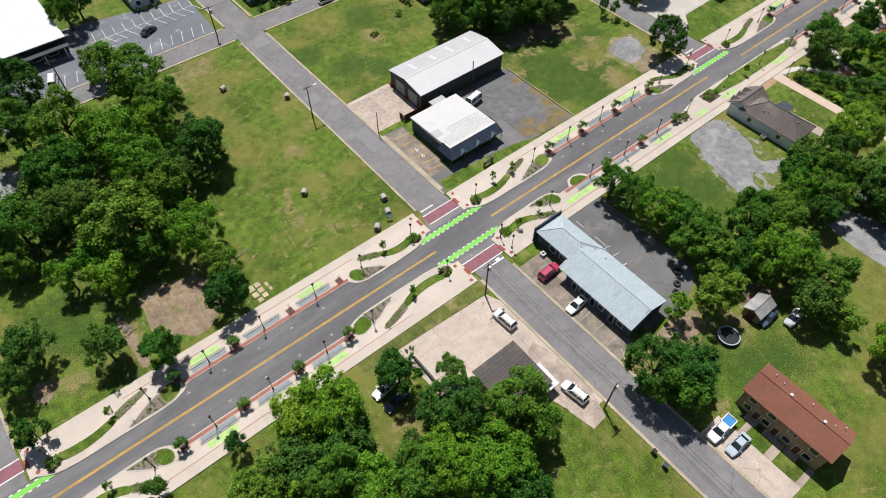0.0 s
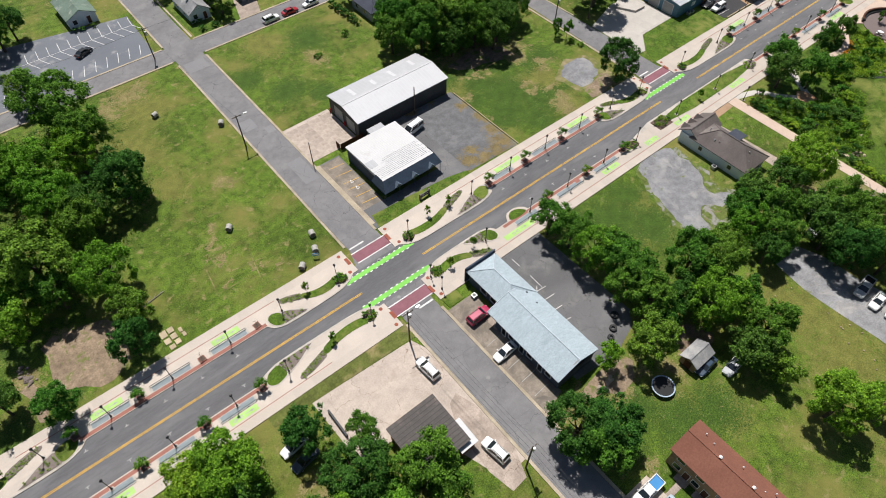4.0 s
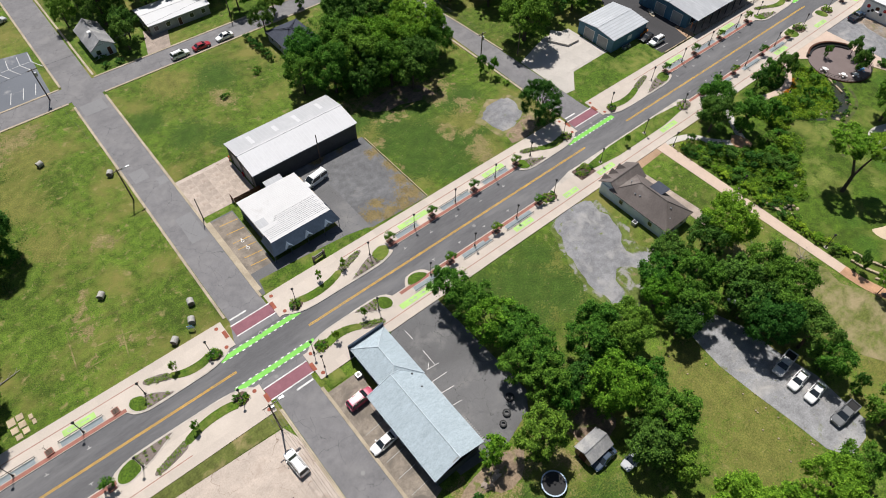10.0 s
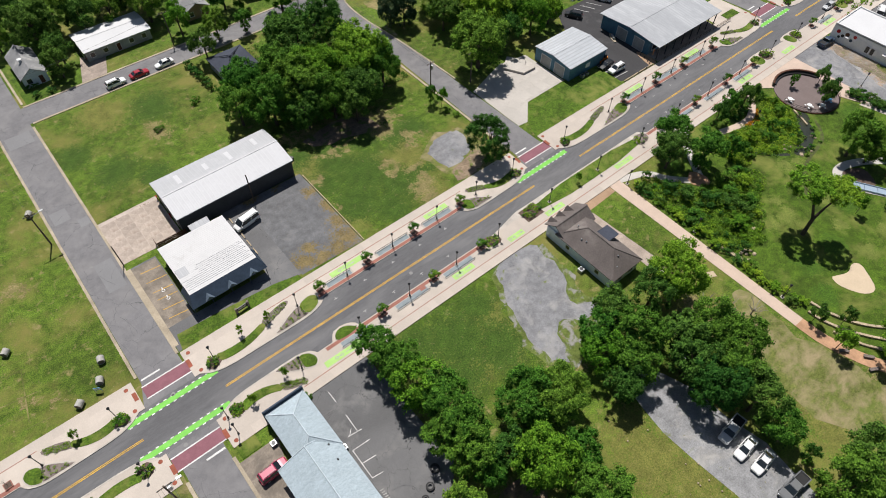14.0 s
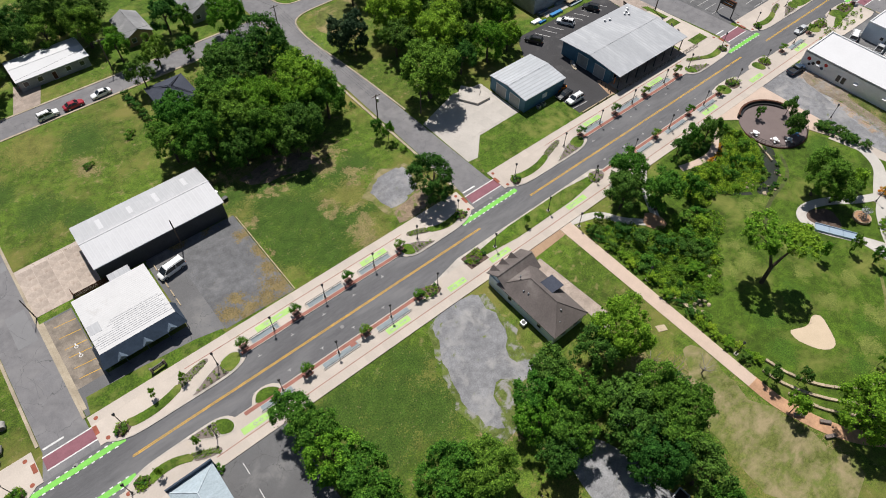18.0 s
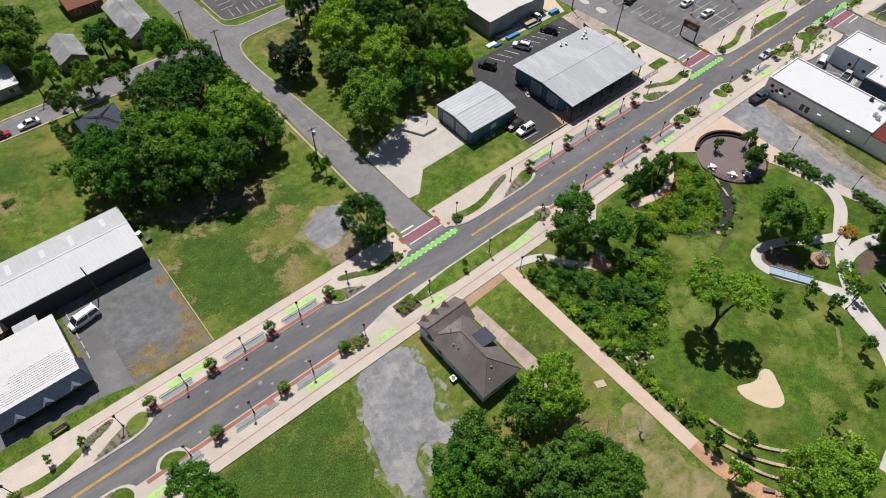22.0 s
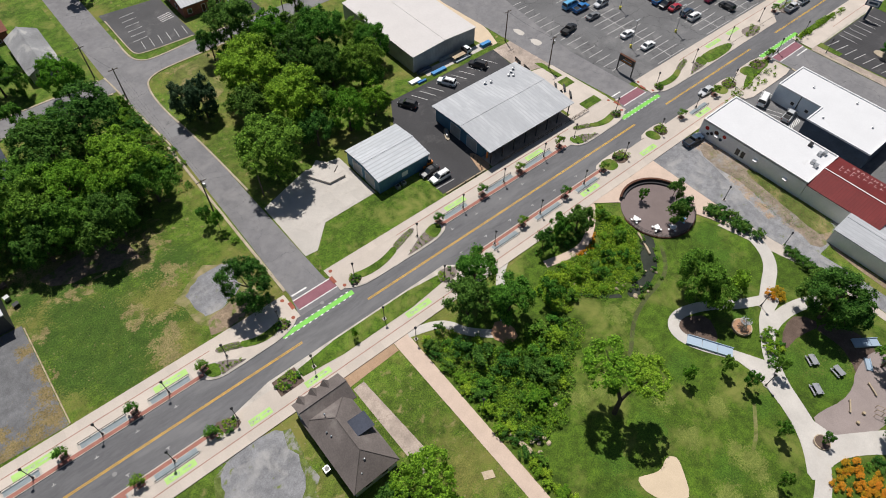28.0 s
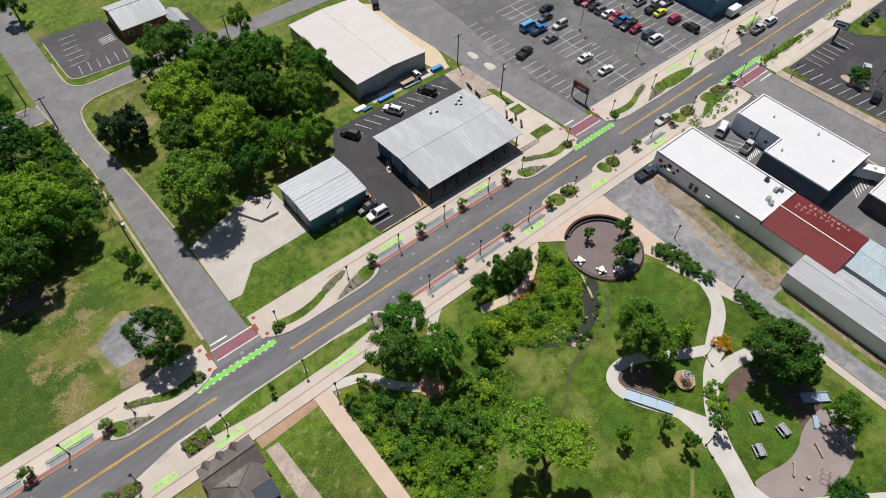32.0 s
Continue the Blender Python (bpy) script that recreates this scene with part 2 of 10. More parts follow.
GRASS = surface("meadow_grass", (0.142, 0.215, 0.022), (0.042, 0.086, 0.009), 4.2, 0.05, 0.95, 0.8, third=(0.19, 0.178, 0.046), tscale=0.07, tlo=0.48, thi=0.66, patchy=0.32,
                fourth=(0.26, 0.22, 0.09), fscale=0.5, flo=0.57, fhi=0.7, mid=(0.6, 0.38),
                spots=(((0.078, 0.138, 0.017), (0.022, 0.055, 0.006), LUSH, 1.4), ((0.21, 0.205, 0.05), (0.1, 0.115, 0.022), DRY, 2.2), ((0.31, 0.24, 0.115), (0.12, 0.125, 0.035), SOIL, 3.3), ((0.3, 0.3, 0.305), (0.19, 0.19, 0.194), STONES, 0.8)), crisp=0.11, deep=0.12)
LAWN = surface("mown_lawn", (0.11, 0.185, 0.016), (0.04, 0.086, 0.007), 3.4, 0.12, 0.95, 0.6, third=(0.18, 0.2, 0.045), tscale=0.16, tlo=0.5, thi=0.66, patchy=0.28, mid=(0.7, 0.34), crisp=0.13, deep=0.1)
SUNBURNT = ((176.3, -4.7, 2.2), (175.8, -2.6, 1.8), (176, -7, 1.6), (174.1, -10.2, 1.8), (167.4, 18.8, 2.4), (162.6, 19.8, 2.6), (170, 22, 2), (180.5, 26.7, 2.4), (184, 25.6, 1.6), (174.1, 10.4, 2.0), (178, 17, 2.4), (172, 3, 2.4), (180, 4, 2.0), (169, -6, 2.4))
SHADY = ((168, 8, 3.4), (172, -4, 3.2), (181, 12, 3.2), (186, -1, 3), (203, -3, 5), (199, -6, 4), (197, 0, 4), (206, 22, 4), (209, 27, 3.6), (197, 11, 3), (160, 9, 3.4), (156, 3, 3), (164, -7, 3))
PARKGRASS = surface("park_grass", (0.1, 0.168, 0.013), (0.038, 0.078, 0.006), 4.0, 0.09, 0.95, 0.7, third=(0.18, 0.195, 0.045), tscale=0.1, tlo=0.5, thi=0.68, patchy=0.34, mid=(0.6, 0.42), crisp=0.13, deep=0.09,
                    spots=(((0.085, 0.165, 0.014), (0.03, 0.072, 0.006), SHADY, 1.6), ((0.19, 0.22, 0.05), (0.1, 0.135, 0.022), SUNBURNT, 1.8)))
DRYGRASS = surface("dry_grass", (0.165, 0.185, 0.045), (0.085, 0.105, 0.022), 3.0, 0.08, 0.95, 0.5, third=(0.34, 0.26, 0.13), tscale=0.14, tlo=0.5, thi=0.66, patchy=0.2, mid=(0.6, 0.3))
DIRT = surface("bare_dirt", (0.34, 0.255, 0.175), (0.2, 0.148, 0.1), 2.8, 0.25, 0.95, 0.5, third=(0.14, 0.16, 0.045), tscale=0.5, tlo=0.54, thi=0.62, patchy=0.22, mid=(0.9, 0.25))
TANBARK = surface("tan_bark_mulch", (0.46, 0.31, 0.2), (0.32, 0.21, 0.13), 5.0, 0.4, 0.95, 0.4, patchy=0.15)
WETSOIL = surface("wet_mud", (0.095, 0.105, 0.03), (0.045, 0.06, 0.015), 2.5, 0.4, 0.8, 0.4, third=(0.09, 0.13, 0.02), tscale=0.6, tlo=0.5, thi=0.6)
MULCH = surface("bark_mulch", (0.17, 0.12, 0.095), (0.08, 0.055, 0.042), 7.0, 0.6, 0.95, 0.6)
MULCHGREY = surface("weathered_mulch", (0.27, 0.225, 0.2), (0.15, 0.12, 0.105), 6.0, 0.6, 0.95, 0.6)
ASPHALT = surface("road_asphalt", (0.155, 0.153, 0.157), (0.118, 0.117, 0.121), 9.0, 0.12, 0.9, 0.25, third=(0.1, 0.1, 0.105), tscale=0.5, tlo=0.58, thi=0.72, patchy=0.18, fourth=(0.19, 0.187, 0.187), fscale=0.16, flo=0.48, fhi=0.72, mid=(1.2, 0.09), stretch=(0.3, 1.4, 1))
PATCHED = surface("patched_asphalt", (0.25, 0.247, 0.25), (0.2, 0.198, 0.2), 9.0, 0.12, 0.9, 0.25, third=(0.21, 0.208, 0.21), tscale=0.6, patchy=0.1)
OLDROAD = surface("worn_asphalt", (0.216, 0.21, 0.214), (0.162, 0.158, 0.161), 8.0, 0.12, 0.9, 0.25, third=(0.236, 0.228, 0.226), tscale=0.2, tlo=0.46, thi=0.74, patchy=0.12, mid=(0.8, 0.1), fourth=(0.1, 0.1, 0.1), fscale=0.5, flo=0.7, fhi=0.73, cracks=(0.14, 0.008, (0.1, 0.1, 0.1)))
PALEASPHALT = surface("bleached_asphalt", (0.175, 0.188, 0.21), (0.14, 0.15, 0.17), 8.0, 0.09, 0.9, 0.3, third=(0.27, 0.27, 0.275), tscale=0.15, patchy=0.12)
LOTASPHALT = surface("car_park_asphalt", (0.172, 0.17, 0.171), (0.12, 0.119, 0.12), 8.0, 0.09, 0.9, 0.3, third=(0.205, 0.2, 0.195), tscale=0.18, tlo=0.52, thi=0.68, patchy=0.22, fourth=(0.045, 0.045, 0.046), fscale=0.6, flo=0.68, fhi=0.71, cracks=(0.3, 0.01, (0.07, 0.07, 0.07)))
BIGLOT = surface("bleached_car_park_asphalt", (0.172, 0.17, 0.17), (0.105, 0.104, 0.106), 5.0, 0.08, 0.9, 0.3, third=(0.215, 0.21, 0.206), tscale=0.1, tlo=0.52, thi=0.7, patchy=0.2, fourth=(0.085, 0.085, 0.086), fscale=0.5, flo=0.66, fhi=0.72, cracks=(0.2, 0.02, (0.055, 0.055, 0.056)))
CHURCHLOT = surface("greyed_asphalt", (0.098, 0.096, 0.097), (0.07, 0.069, 0.07), 8.0, 0.1, 0.9, 0.25, third=(0.125, 0.122, 0.12), tscale=0.2, patchy=0.18, fourth=(0.05, 0.05, 0.05), fscale=0.5, flo=0.68, fhi=0.72)
NEWASPHALT = surface("dark_asphalt", (0.066, 0.064, 0.066), (0.045, 0.044, 0.046), 9.0, 0.1, 0.88, 0.25, third=(0.085, 0.082, 0.082), tscale=0.2, patchy=0.15)
BARE = ((231.4, 42, 2.4), (231.4, 39.5, 2.6), (229.4, 36, 2.6), (231.6, 34, 2.4), (228, 31.5, 2.2), (226.6, 28.6, 2.0), (225.4, 24.4, 2.0), (223.4, 21.5, 1.6), (225.4, 16.4, 2.0), (227, 12.2, 2.0), (230, 25, 1.2), (229.6, 20, 1.4))
WEEDY = ((232.3, 30, 2.0), (232.6, 26.6, 2.6), (231.6, 22.6, 2.4), (232.4, 17.4, 2.6), (232.8, 14.4, 2.4), (227.6, 19.6, 1.8), (230.6, 12.6, 2.2), (229.4, 15.4, 1.6), (106, 44, 3), (122, 30, 3), (119.5, 33.5, 2), (120, 82, 2), (124, 70, 1.6))
GRAVEL = surface("grey_gravel", (0.33, 0.33, 0.335), (0.21, 0.21, 0.213), 4.0, 0.12, 0.95, 0.6, third=(0.42, 0.4, 0.37), tscale=0.14, tlo=0.52, thi=0.7, patchy=0.18, fourth=(0.17, 0.19, 0.07), fscale=0.32, flo=0.62, fhi=0.72, mid=(0.5, 0.22),
                 spots=(((0.46, 0.34, 0.24), (0.27, 0.19, 0.125), BARE, 2.2), ((0.12, 0.17, 0.03), (0.05, 0.085, 0.012), WEEDY, 2.0)))
RUSTY = ((79, 77.5, 2.2), (83.5, 71.5, 2.6), (87, 70.5, 2.8), (91, 70.4, 3.2), (94.4, 71, 3.4), (95.4, 76, 2.6), (95.6, 81, 2.0), (95.4, 86.5, 1.6), (78.4, 84, 1.4), (78.6, 89.5, 1.6), (84, 92.6, 1.6), (90, 92.6, 1.6), (87, 74, 1.6))
DARKGRAVEL = surface("packed_dark_gravel", (0.185, 0.186, 0.19), (0.115, 0.115, 0.118), 5.0, 0.1, 0.95, 0.5, third=(0.25, 0.245, 0.24), tscale=0.11, tlo=0.56, thi=0.74, patchy=0.2, mid=(0.6, 0.2),
                     spots=(((0.26, 0.19, 0.09), (0.12, 0.1, 0.04), RUSTY, 2.0),))
LOTGRAVEL = surface("pale_lot_gravel", (0.285, 0.285, 0.293), (0.175, 0.175, 0.181), 4.0, 0.16, 0.95, 0.6, third=(0.34, 0.33, 0.32), tscale=0.2, tlo=0.5, thi=0.66, patchy=0.22, fourth=(0.15, 0.18, 0.05), fscale=0.5, flo=0.62, fhi=0.7, mid=(0.7, 0.2))
WEEDYGRAVEL = surface("weedy_gravel", (0.165, 0.2, 0.05), (0.075, 0.11, 0.02), 3.4, 0.2, 0.95, 0.6, third=(0.27, 0.26, 0.245), tscale=0.35, tlo=0.5, thi=0.6, patchy=0.2, fourth=(0.24, 0.17, 0.11), fscale=0.3, flo=0.6, fhi=0.7, mid=(0.9, 0.3))
LITTER = surface("brown_leaf_litter", (0.27, 0.2, 0.145), (0.15, 0.108, 0.075), 2.6, 0.25, 0.95, 0.5, third=(0.1, 0.14, 0.03), tscale=0.4, tlo=0.52, thi=0.62, patchy=0.25, mid=(0.9, 0.3))
ALLEYSOIL = surface("gravelly_tan_soil", (0.33, 0.265, 0.2), (0.2, 0.158, 0.118), 3.0, 0.2, 0.95, 0.5, third=(0.15, 0.165, 0.055), tscale=0.35, tlo=0.54, thi=0.66, patchy=0.22, fourth=(0.28, 0.275, 0.27), fscale=0.25, flo=0.54, fhi=0.7, mid=(0.8, 0.25))
WORNSAND = surface("sandy_worn_grass", (0.185, 0.2, 0.05), (0.085, 0.112, 0.022), 3.0, 0.1, 0.95, 0.5, third=(0.31, 0.25, 0.14), tscale=0.22, tlo=0.42, thi=0.66, patchy=0.25, fourth=(0.12, 0.16, 0.03), fscale=0.3, flo=0.54, fhi=0.72, mid=(1.0, 0.3), stretch=(1.0, 1.4, 1))
STAINED = surface("stained_forecourt", (0.3, 0.255, 0.205), (0.21, 0.178, 0.145), 4.0, 0.2, 0.9, 0.2, third=(0.15, 0.13, 0.11), tscale=0.3, tlo=0.5, thi=0.64, patchy=0.25, mid=(0.7, 0.2))
PATHCONC = surface("white_path_concrete", (0.56, 0.525, 0.48), (0.48, 0.45, 0.41), 5.0, 0.25, 0.85, 0.12, third=(0.48, 0.44, 0.39), tscale=0.3, tlo=0.58, thi=0.72, patchy=0.12)
CONCRETE = surface("pale_concrete", (0.56, 0.49, 0.425), (0.48, 0.42, 0.36), 5.0, 0.25, 0.85, 0.12, third=(0.5, 0.43, 0.35), tscale=0.3, tlo=0.58, thi=0.72, patchy=0.1, vary=0.05)
OLDCONCRETE = surface("stained_concrete", (0.47, 0.385, 0.325), (0.35, 0.285, 0.235), 4.0, 0.2, 0.9, 0.2, third=(0.26, 0.215, 0.18), tscale=0.3, tlo=0.5, thi=0.68, patchy=0.24, mid=(0.5, 0.16), cracks=(0.24, 0.012, (0.2, 0.155, 0.12)), vary=0.07)
YARDCONC = surface("pale_yard_concrete", (0.55, 0.47, 0.405), (0.45, 0.375, 0.315), 4.0, 0.2, 0.9, 0.2, third=(0.36, 0.29, 0.24), tscale=0.2, tlo=0.54, thi=0.72, patchy=0.16, mid=(0.5, 0.1), cracks=(0.2, 0.012, (0.24, 0.18, 0.14)))
STAINEDSLAB = surface("stained_yard_slabs", (0.5, 0.42, 0.355), (0.4, 0.33, 0.275), 3.0, 0.2, 0.9, 0.2, third=(0.32, 0.255, 0.21), tscale=0.3, tlo=0.52, thi=0.68, patchy=0.2, mid=(0.6, 0.16), vary=0.1)
APRON = surface("grey_concrete", (0.54, 0.5, 0.45), (0.45, 0.415, 0.375), 4.0, 0.15, 0.9, 0.15, third=(0.38, 0.34, 0.3), tscale=0.2, tlo=0.56, thi=0.7, patchy=0.14, vary=0.05)
KERB = surface("kerb_concrete", (0.55, 0.5, 0.44), (0.44, 0.4, 0.35), 6.0, 0.4, 0.85, 0.1)
OLDKERB = surface("sandy_kerb", (0.48, 0.41, 0.31), (0.34, 0.28, 0.2), 4.0, 0.3, 0.9, 0.2)
BRICKPAVE = surface("red_brick_paving", (0.37, 0.165, 0.125), (0.27, 0.115, 0.09), 9.0, 0.6, 0.85, 0.2, patchy=0.15)
CROSSBRICK = surface("maroon_crossing", (0.28, 0.122, 0.145), (0.215, 0.09, 0.11), 7.0, 0.5, 0.85, 0.15, patchy=0.15)
PAVER = surface("mauve_pavers", (0.205, 0.16, 0.15), (0.16, 0.125, 0.118), 8.0, 0.3, 0.85, 0.15, patchy=0.1)
COURT = surface("pale_mauve_court", (0.32, 0.265, 0.245), (0.25, 0.205, 0.19), 6.0, 0.3, 0.85, 0.15, patchy=0.12)
PLAZA = surface("peach_pavers", (0.6, 0.47, 0.38), (0.5, 0.385, 0.305), 6.0, 0.4, 0.85, 0.12, patchy=0.08)
SAND = surface("pale_sand", (0.62, 0.5, 0.36), (0.54, 0.43, 0.3), 6.0, 0.4, 0.95, 0.2, patchy=0.06)
FLAGSTONE = surface("orange_flagstone", (0.5, 0.3, 0.18), (0.38, 0.215, 0.125), 2.5, 0.4, 0.85, 0.2, vary=0.12)
STONE = surface("pale_sandstone", (0.52, 0.42, 0.3), (0.38, 0.3, 0.2), 3.0, 0.5, 0.85, 0.25, vary=0.14)
GREENPAINT = surface("green_lane_paint", (0.22, 0.6, 0.1), (0.17, 0.49, 0.075), 7.0, 0.5, 0.7, 0.1, patchy=0.12)
FADEGREEN = surface("faded_green_paint", (0.34, 0.62, 0.13), (0.42, 0.58, 0.22), 5.0, 0.5, 0.7, 0.1, patchy=0.15)
WHITEPAINT = surface("white_road_paint", (0.75, 0.74, 0.72), (0.6, 0.59, 0.57), 8.0, 0.6, 0.7, 0.05)
FADEDWHITE = surface("faded_white_paint", (0.5, 0.49, 0.47), (0.3, 0.295, 0.28), 8.0, 0.6, 0.7, 0.05)
YELLOWPAINT = surface("yellow_road_paint", (0.72, 0.42, 0.04), (0.6, 0.34, 0.035), 8.0, 0.6, 0.7, 0.05)
LOTPAINT = surface("car_park_paint", (0.62, 0.6, 0.57), (0.42, 0.41, 0.39), 7.0, 0.6, 0.7, 0.05, patchy=0.2)
GRATE = surface("blue_grey_grating", (0.29, 0.335, 0.35), (0.19, 0.225, 0.24), 5.0, 0.5, 0.7, 0.1)
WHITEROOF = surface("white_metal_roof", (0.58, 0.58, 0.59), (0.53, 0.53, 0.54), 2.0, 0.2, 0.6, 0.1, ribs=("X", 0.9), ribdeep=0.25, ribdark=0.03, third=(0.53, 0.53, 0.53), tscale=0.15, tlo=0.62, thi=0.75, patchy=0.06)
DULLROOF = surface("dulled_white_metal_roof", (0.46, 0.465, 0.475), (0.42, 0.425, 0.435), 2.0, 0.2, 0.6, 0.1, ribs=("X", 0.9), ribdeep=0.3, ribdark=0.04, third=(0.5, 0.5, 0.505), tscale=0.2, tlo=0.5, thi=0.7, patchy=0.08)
WHITEROOFX = surface("white_ribbed_roof", (0.62, 0.615, 0.61), (0.55, 0.545, 0.54), 2.0, 0.2, 0.65, 0.1, ribs=("Y", 0.45), ribdeep=0.5, ribdark=0.12, third=(0.45, 0.435, 0.42), tscale=0.16, tlo=0.6, thi=0.72, patchy=0.06)
MEMBRANE = surface("white_membrane_roof", (0.65, 0.65, 0.655), (0.6, 0.6, 0.605), 3.0, 0.2, 0.7, 0.05, third=(0.56, 0.56, 0.55), tscale=0.2, tlo=0.64, thi=0.75, patchy=0.04)
CREAMROOF = surface("cream_membrane_roof", (0.58, 0.55, 0.53), (0.53, 0.5, 0.48), 2.0, 0.2, 0.7, 0.05, patchy=0.04)
GREYROOF = surface("grey_metal_roof", (0.425, 0.435, 0.45), (0.345, 0.355, 0.37), 1.6, 0.15, 0.55, 0.1, ribs=("X", 0.9), ribdeep=0.4, ribdark=0.13, third=(0.49, 0.5, 0.51), tscale=0.3, tlo=0.48, thi=0.66, patchy=0.12, stretch=(1, 0.3, 1))
STRIPEDROOF = surface("streaked_metal_roof", (0.52, 0.54, 0.56), (0.42, 0.44, 0.46), 1.6, 0.2, 0.55, 0.1, ribs=("Y", 0.95), ribdeep=0.5, ribdark=0.3, third=(0.4, 0.42, 0.44), tscale=0.35, tlo=0.52, thi=0.62, patchy=0.12, stretch=(0.35, 1, 1))
RIDGE = surface("pale_ridge_tiles", (0.56, 0.63, 0.67), (0.47, 0.54, 0.58), 5.0, 0.5, 0.85, 0.2)
REDROOF = surface("red_metal_roof", (0.18, 0.026, 0.024), (0.13, 0.019, 0.018), 2.0, 0.2, 0.5, 0.1, ribs=("Y", 0.6), ribdeep=0.5, ribdark=0.3)
DULLRED = surface("faded_roof_lettering", (0.6, 0.42, 0.4), (0.45, 0.27, 0.26), 6.0, 0.6, 0.7, 0.05)
DARKROOF = surface("dark_metal_roof", (0.09, 0.078, 0.072), (0.06, 0.05, 0.046), 2.0, 0.2, 0.6, 0.1, ribs=("Y", 0.7), ribdeep=0.6, ribdark=0.35, third=(0.13, 0.1, 0.085), tscale=0.3, tlo=0.56, thi=0.7)
BLUESHINGLE = surface("blue_grey_shingles", (0.45, 0.525, 0.565), (0.32, 0.385, 0.42), 3.5, 0.3, 0.9, 0.4, patchy=0.08, mid=(1.0, 0.08), crisp=0.12, stretch=(1, 2.5, 1))
GREENROOF = surface("faded_green_roof", (0.17, 0.23, 0.18), (0.12, 0.17, 0.135), 3.0, 0.3, 0.8, 0.2, third=(0.3, 0.33, 0.28), tscale=0.4, tlo=0.56, thi=0.7)
BROWNSHINGLE = surface("brown_grey_shingles", (0.178, 0.152, 0.14), (0.122, 0.104, 0.097), 3.5, 0.2, 0.9, 0.3, third=(0.225, 0.2, 0.18), tscale=0.2, tlo=0.56, thi=0.7)
RUSTSHINGLE = surface("rust_brown_shingles", (0.25, 0.105, 0.07), (0.18, 0.075, 0.05), 3.5, 0.25, 0.9, 0.3, patchy=0.12)
GREYSHINGLE = surface("grey_shingles", (0.3, 0.3, 0.3), (0.22, 0.22, 0.225), 3.0, 0.2, 0.9, 0.3, third=(0.4, 0.39, 0.37), tscale=0.2)
DARKSHINGLE = surface("charcoal_shingles", (0.066, 0.074, 0.098), (0.045, 0.051, 0.07), 3.0, 0.2, 0.9, 0.3)
CHARCOAL = surface("charcoal_wall_panels", (0.06, 0.063, 0.07), (0.045, 0.048, 0.054), 2.0, 0.3, 0.6, 0.2, ribs=("X", 0.3), ribdeep=0.4)
BLUEWALL = surface("slate_blue_wall_panels", (0.085, 0.2, 0.29), (0.068, 0.165, 0.24), 2.0, 0.3, 0.6, 0.2, ribs=("X", 0.3), ribdeep=0.3)
MANSARD = surface("slate_blue_mansard", (0.055, 0.08, 0.12), (0.04, 0.06, 0.09), 3.0, 0.4, 0.7, 0.2, ribs=("X", 0.4), ribdeep=0.3)
DORMERBLUE = surface("grey_blue_dormer_boards", (0.13, 0.17, 0.22), (0.1, 0.135, 0.175), 3.0, 0.4, 0.7, 0.2)
WHITEWALL = surface("white_painted_wall", (0.82, 0.82, 0.81), (0.75, 0.75, 0.74), 2.5, 0.35, 0.8, 0.1, third=(0.66, 0.65, 0.63), tscale=0.4, tlo=0.62, thi=0.78, patchy=0.06)
PALEWALL = surface("pale_blue_siding", (0.66, 0.72, 0.77), (0.58, 0.65, 0.7), 3.0, 0.3, 0.8, 0.2, patchy=0.08, ribs=("Z", 0.2), ribdeep=0.4)
GREYWALL = surface("grey_metal_wall", (0.36, 0.37, 0.37), (0.29, 0.3, 0.3), 2.0, 0.3, 0.65, 0.2, ribs=("X", 0.5), ribdeep=0.4)
TANBRICK = surface("tan_brick_wall", (0.36, 0.26, 0.16), (0.27, 0.19, 0.115), 6.0, 0.5, 0.9, 0.2)
REDBRICK = surface("red_brick_wall", (0.3, 0.12, 0.08), (0.22, 0.085, 0.06), 6.0, 0.5, 0.9, 0.2)
BROWNWOOD = surface("brown_fence_boards", (0.12, 0.05, 0.028), (0.08, 0.033, 0.02), 4.0, 0.5, 0.85, 0.3)
POLEWOOD = surface("weathered_pole_wood", (0.16, 0.125, 0.1), (0.1, 0.078, 0.062), 5.0, 0.8, 0.9, 0.3)
TIMBER = surface("pale_timber", (0.5, 0.4, 0.27), (0.38, 0.3, 0.2), 5.0, 0.8, 0.85, 0.2)
BARK = surface("tree_bark", (0.12, 0.09, 0.068), (0.06, 0.045, 0.034), 6.0, 0.8, 0.95, 0.6)
PALEBARK = surface("bare_grey_wood", (0.34, 0.31, 0.28), (0.22, 0.2, 0.18), 6.0, 0.8, 0.95, 0.4)
WATER = surface("murky_water", (0.05, 0.055, 0.04), (0.035, 0.04, 0.028), 2.0, 0.3, 0.08, 0.05, spec=0.6)
LEAF = leafy("summer_leaves", (0.168, 0.352, 0.04), (0.022, 0.082, 0.01), 0.2)
LEAFDARK = leafy("dark_leaves", (0.118, 0.262, 0.04), (0.015, 0.06, 0.01), 0.22)
LEAFBRIGHT = leafy("young_leaves", (0.228, 0.445, 0.036), (0.036, 0.126, 0.01), 0.2)
LEAFLIME = leafy("lime_leaves", (0.26, 0.43, 0.032), (0.06, 0.16, 0.012), 0.3)
LEAFFIR = leafy("fir_needles", (0.085, 0.15, 0.065), (0.024, 0.052, 0.026))
LEAFORANGE = leafy("orange_flowers", (0.7, 0.33, 0.02), (0.3, 0.2, 0.02))
CASTIRON = plain("worn_cast_iron", (0.2, 0.195, 0.19), 0.6)
BLACKMETAL = plain("black_painted_metal", (0.018, 0.018, 0.02), 0.45)
STEEL = plain("galvanised_steel", (0.42, 0.43, 0.44), 0.45, 0.7)
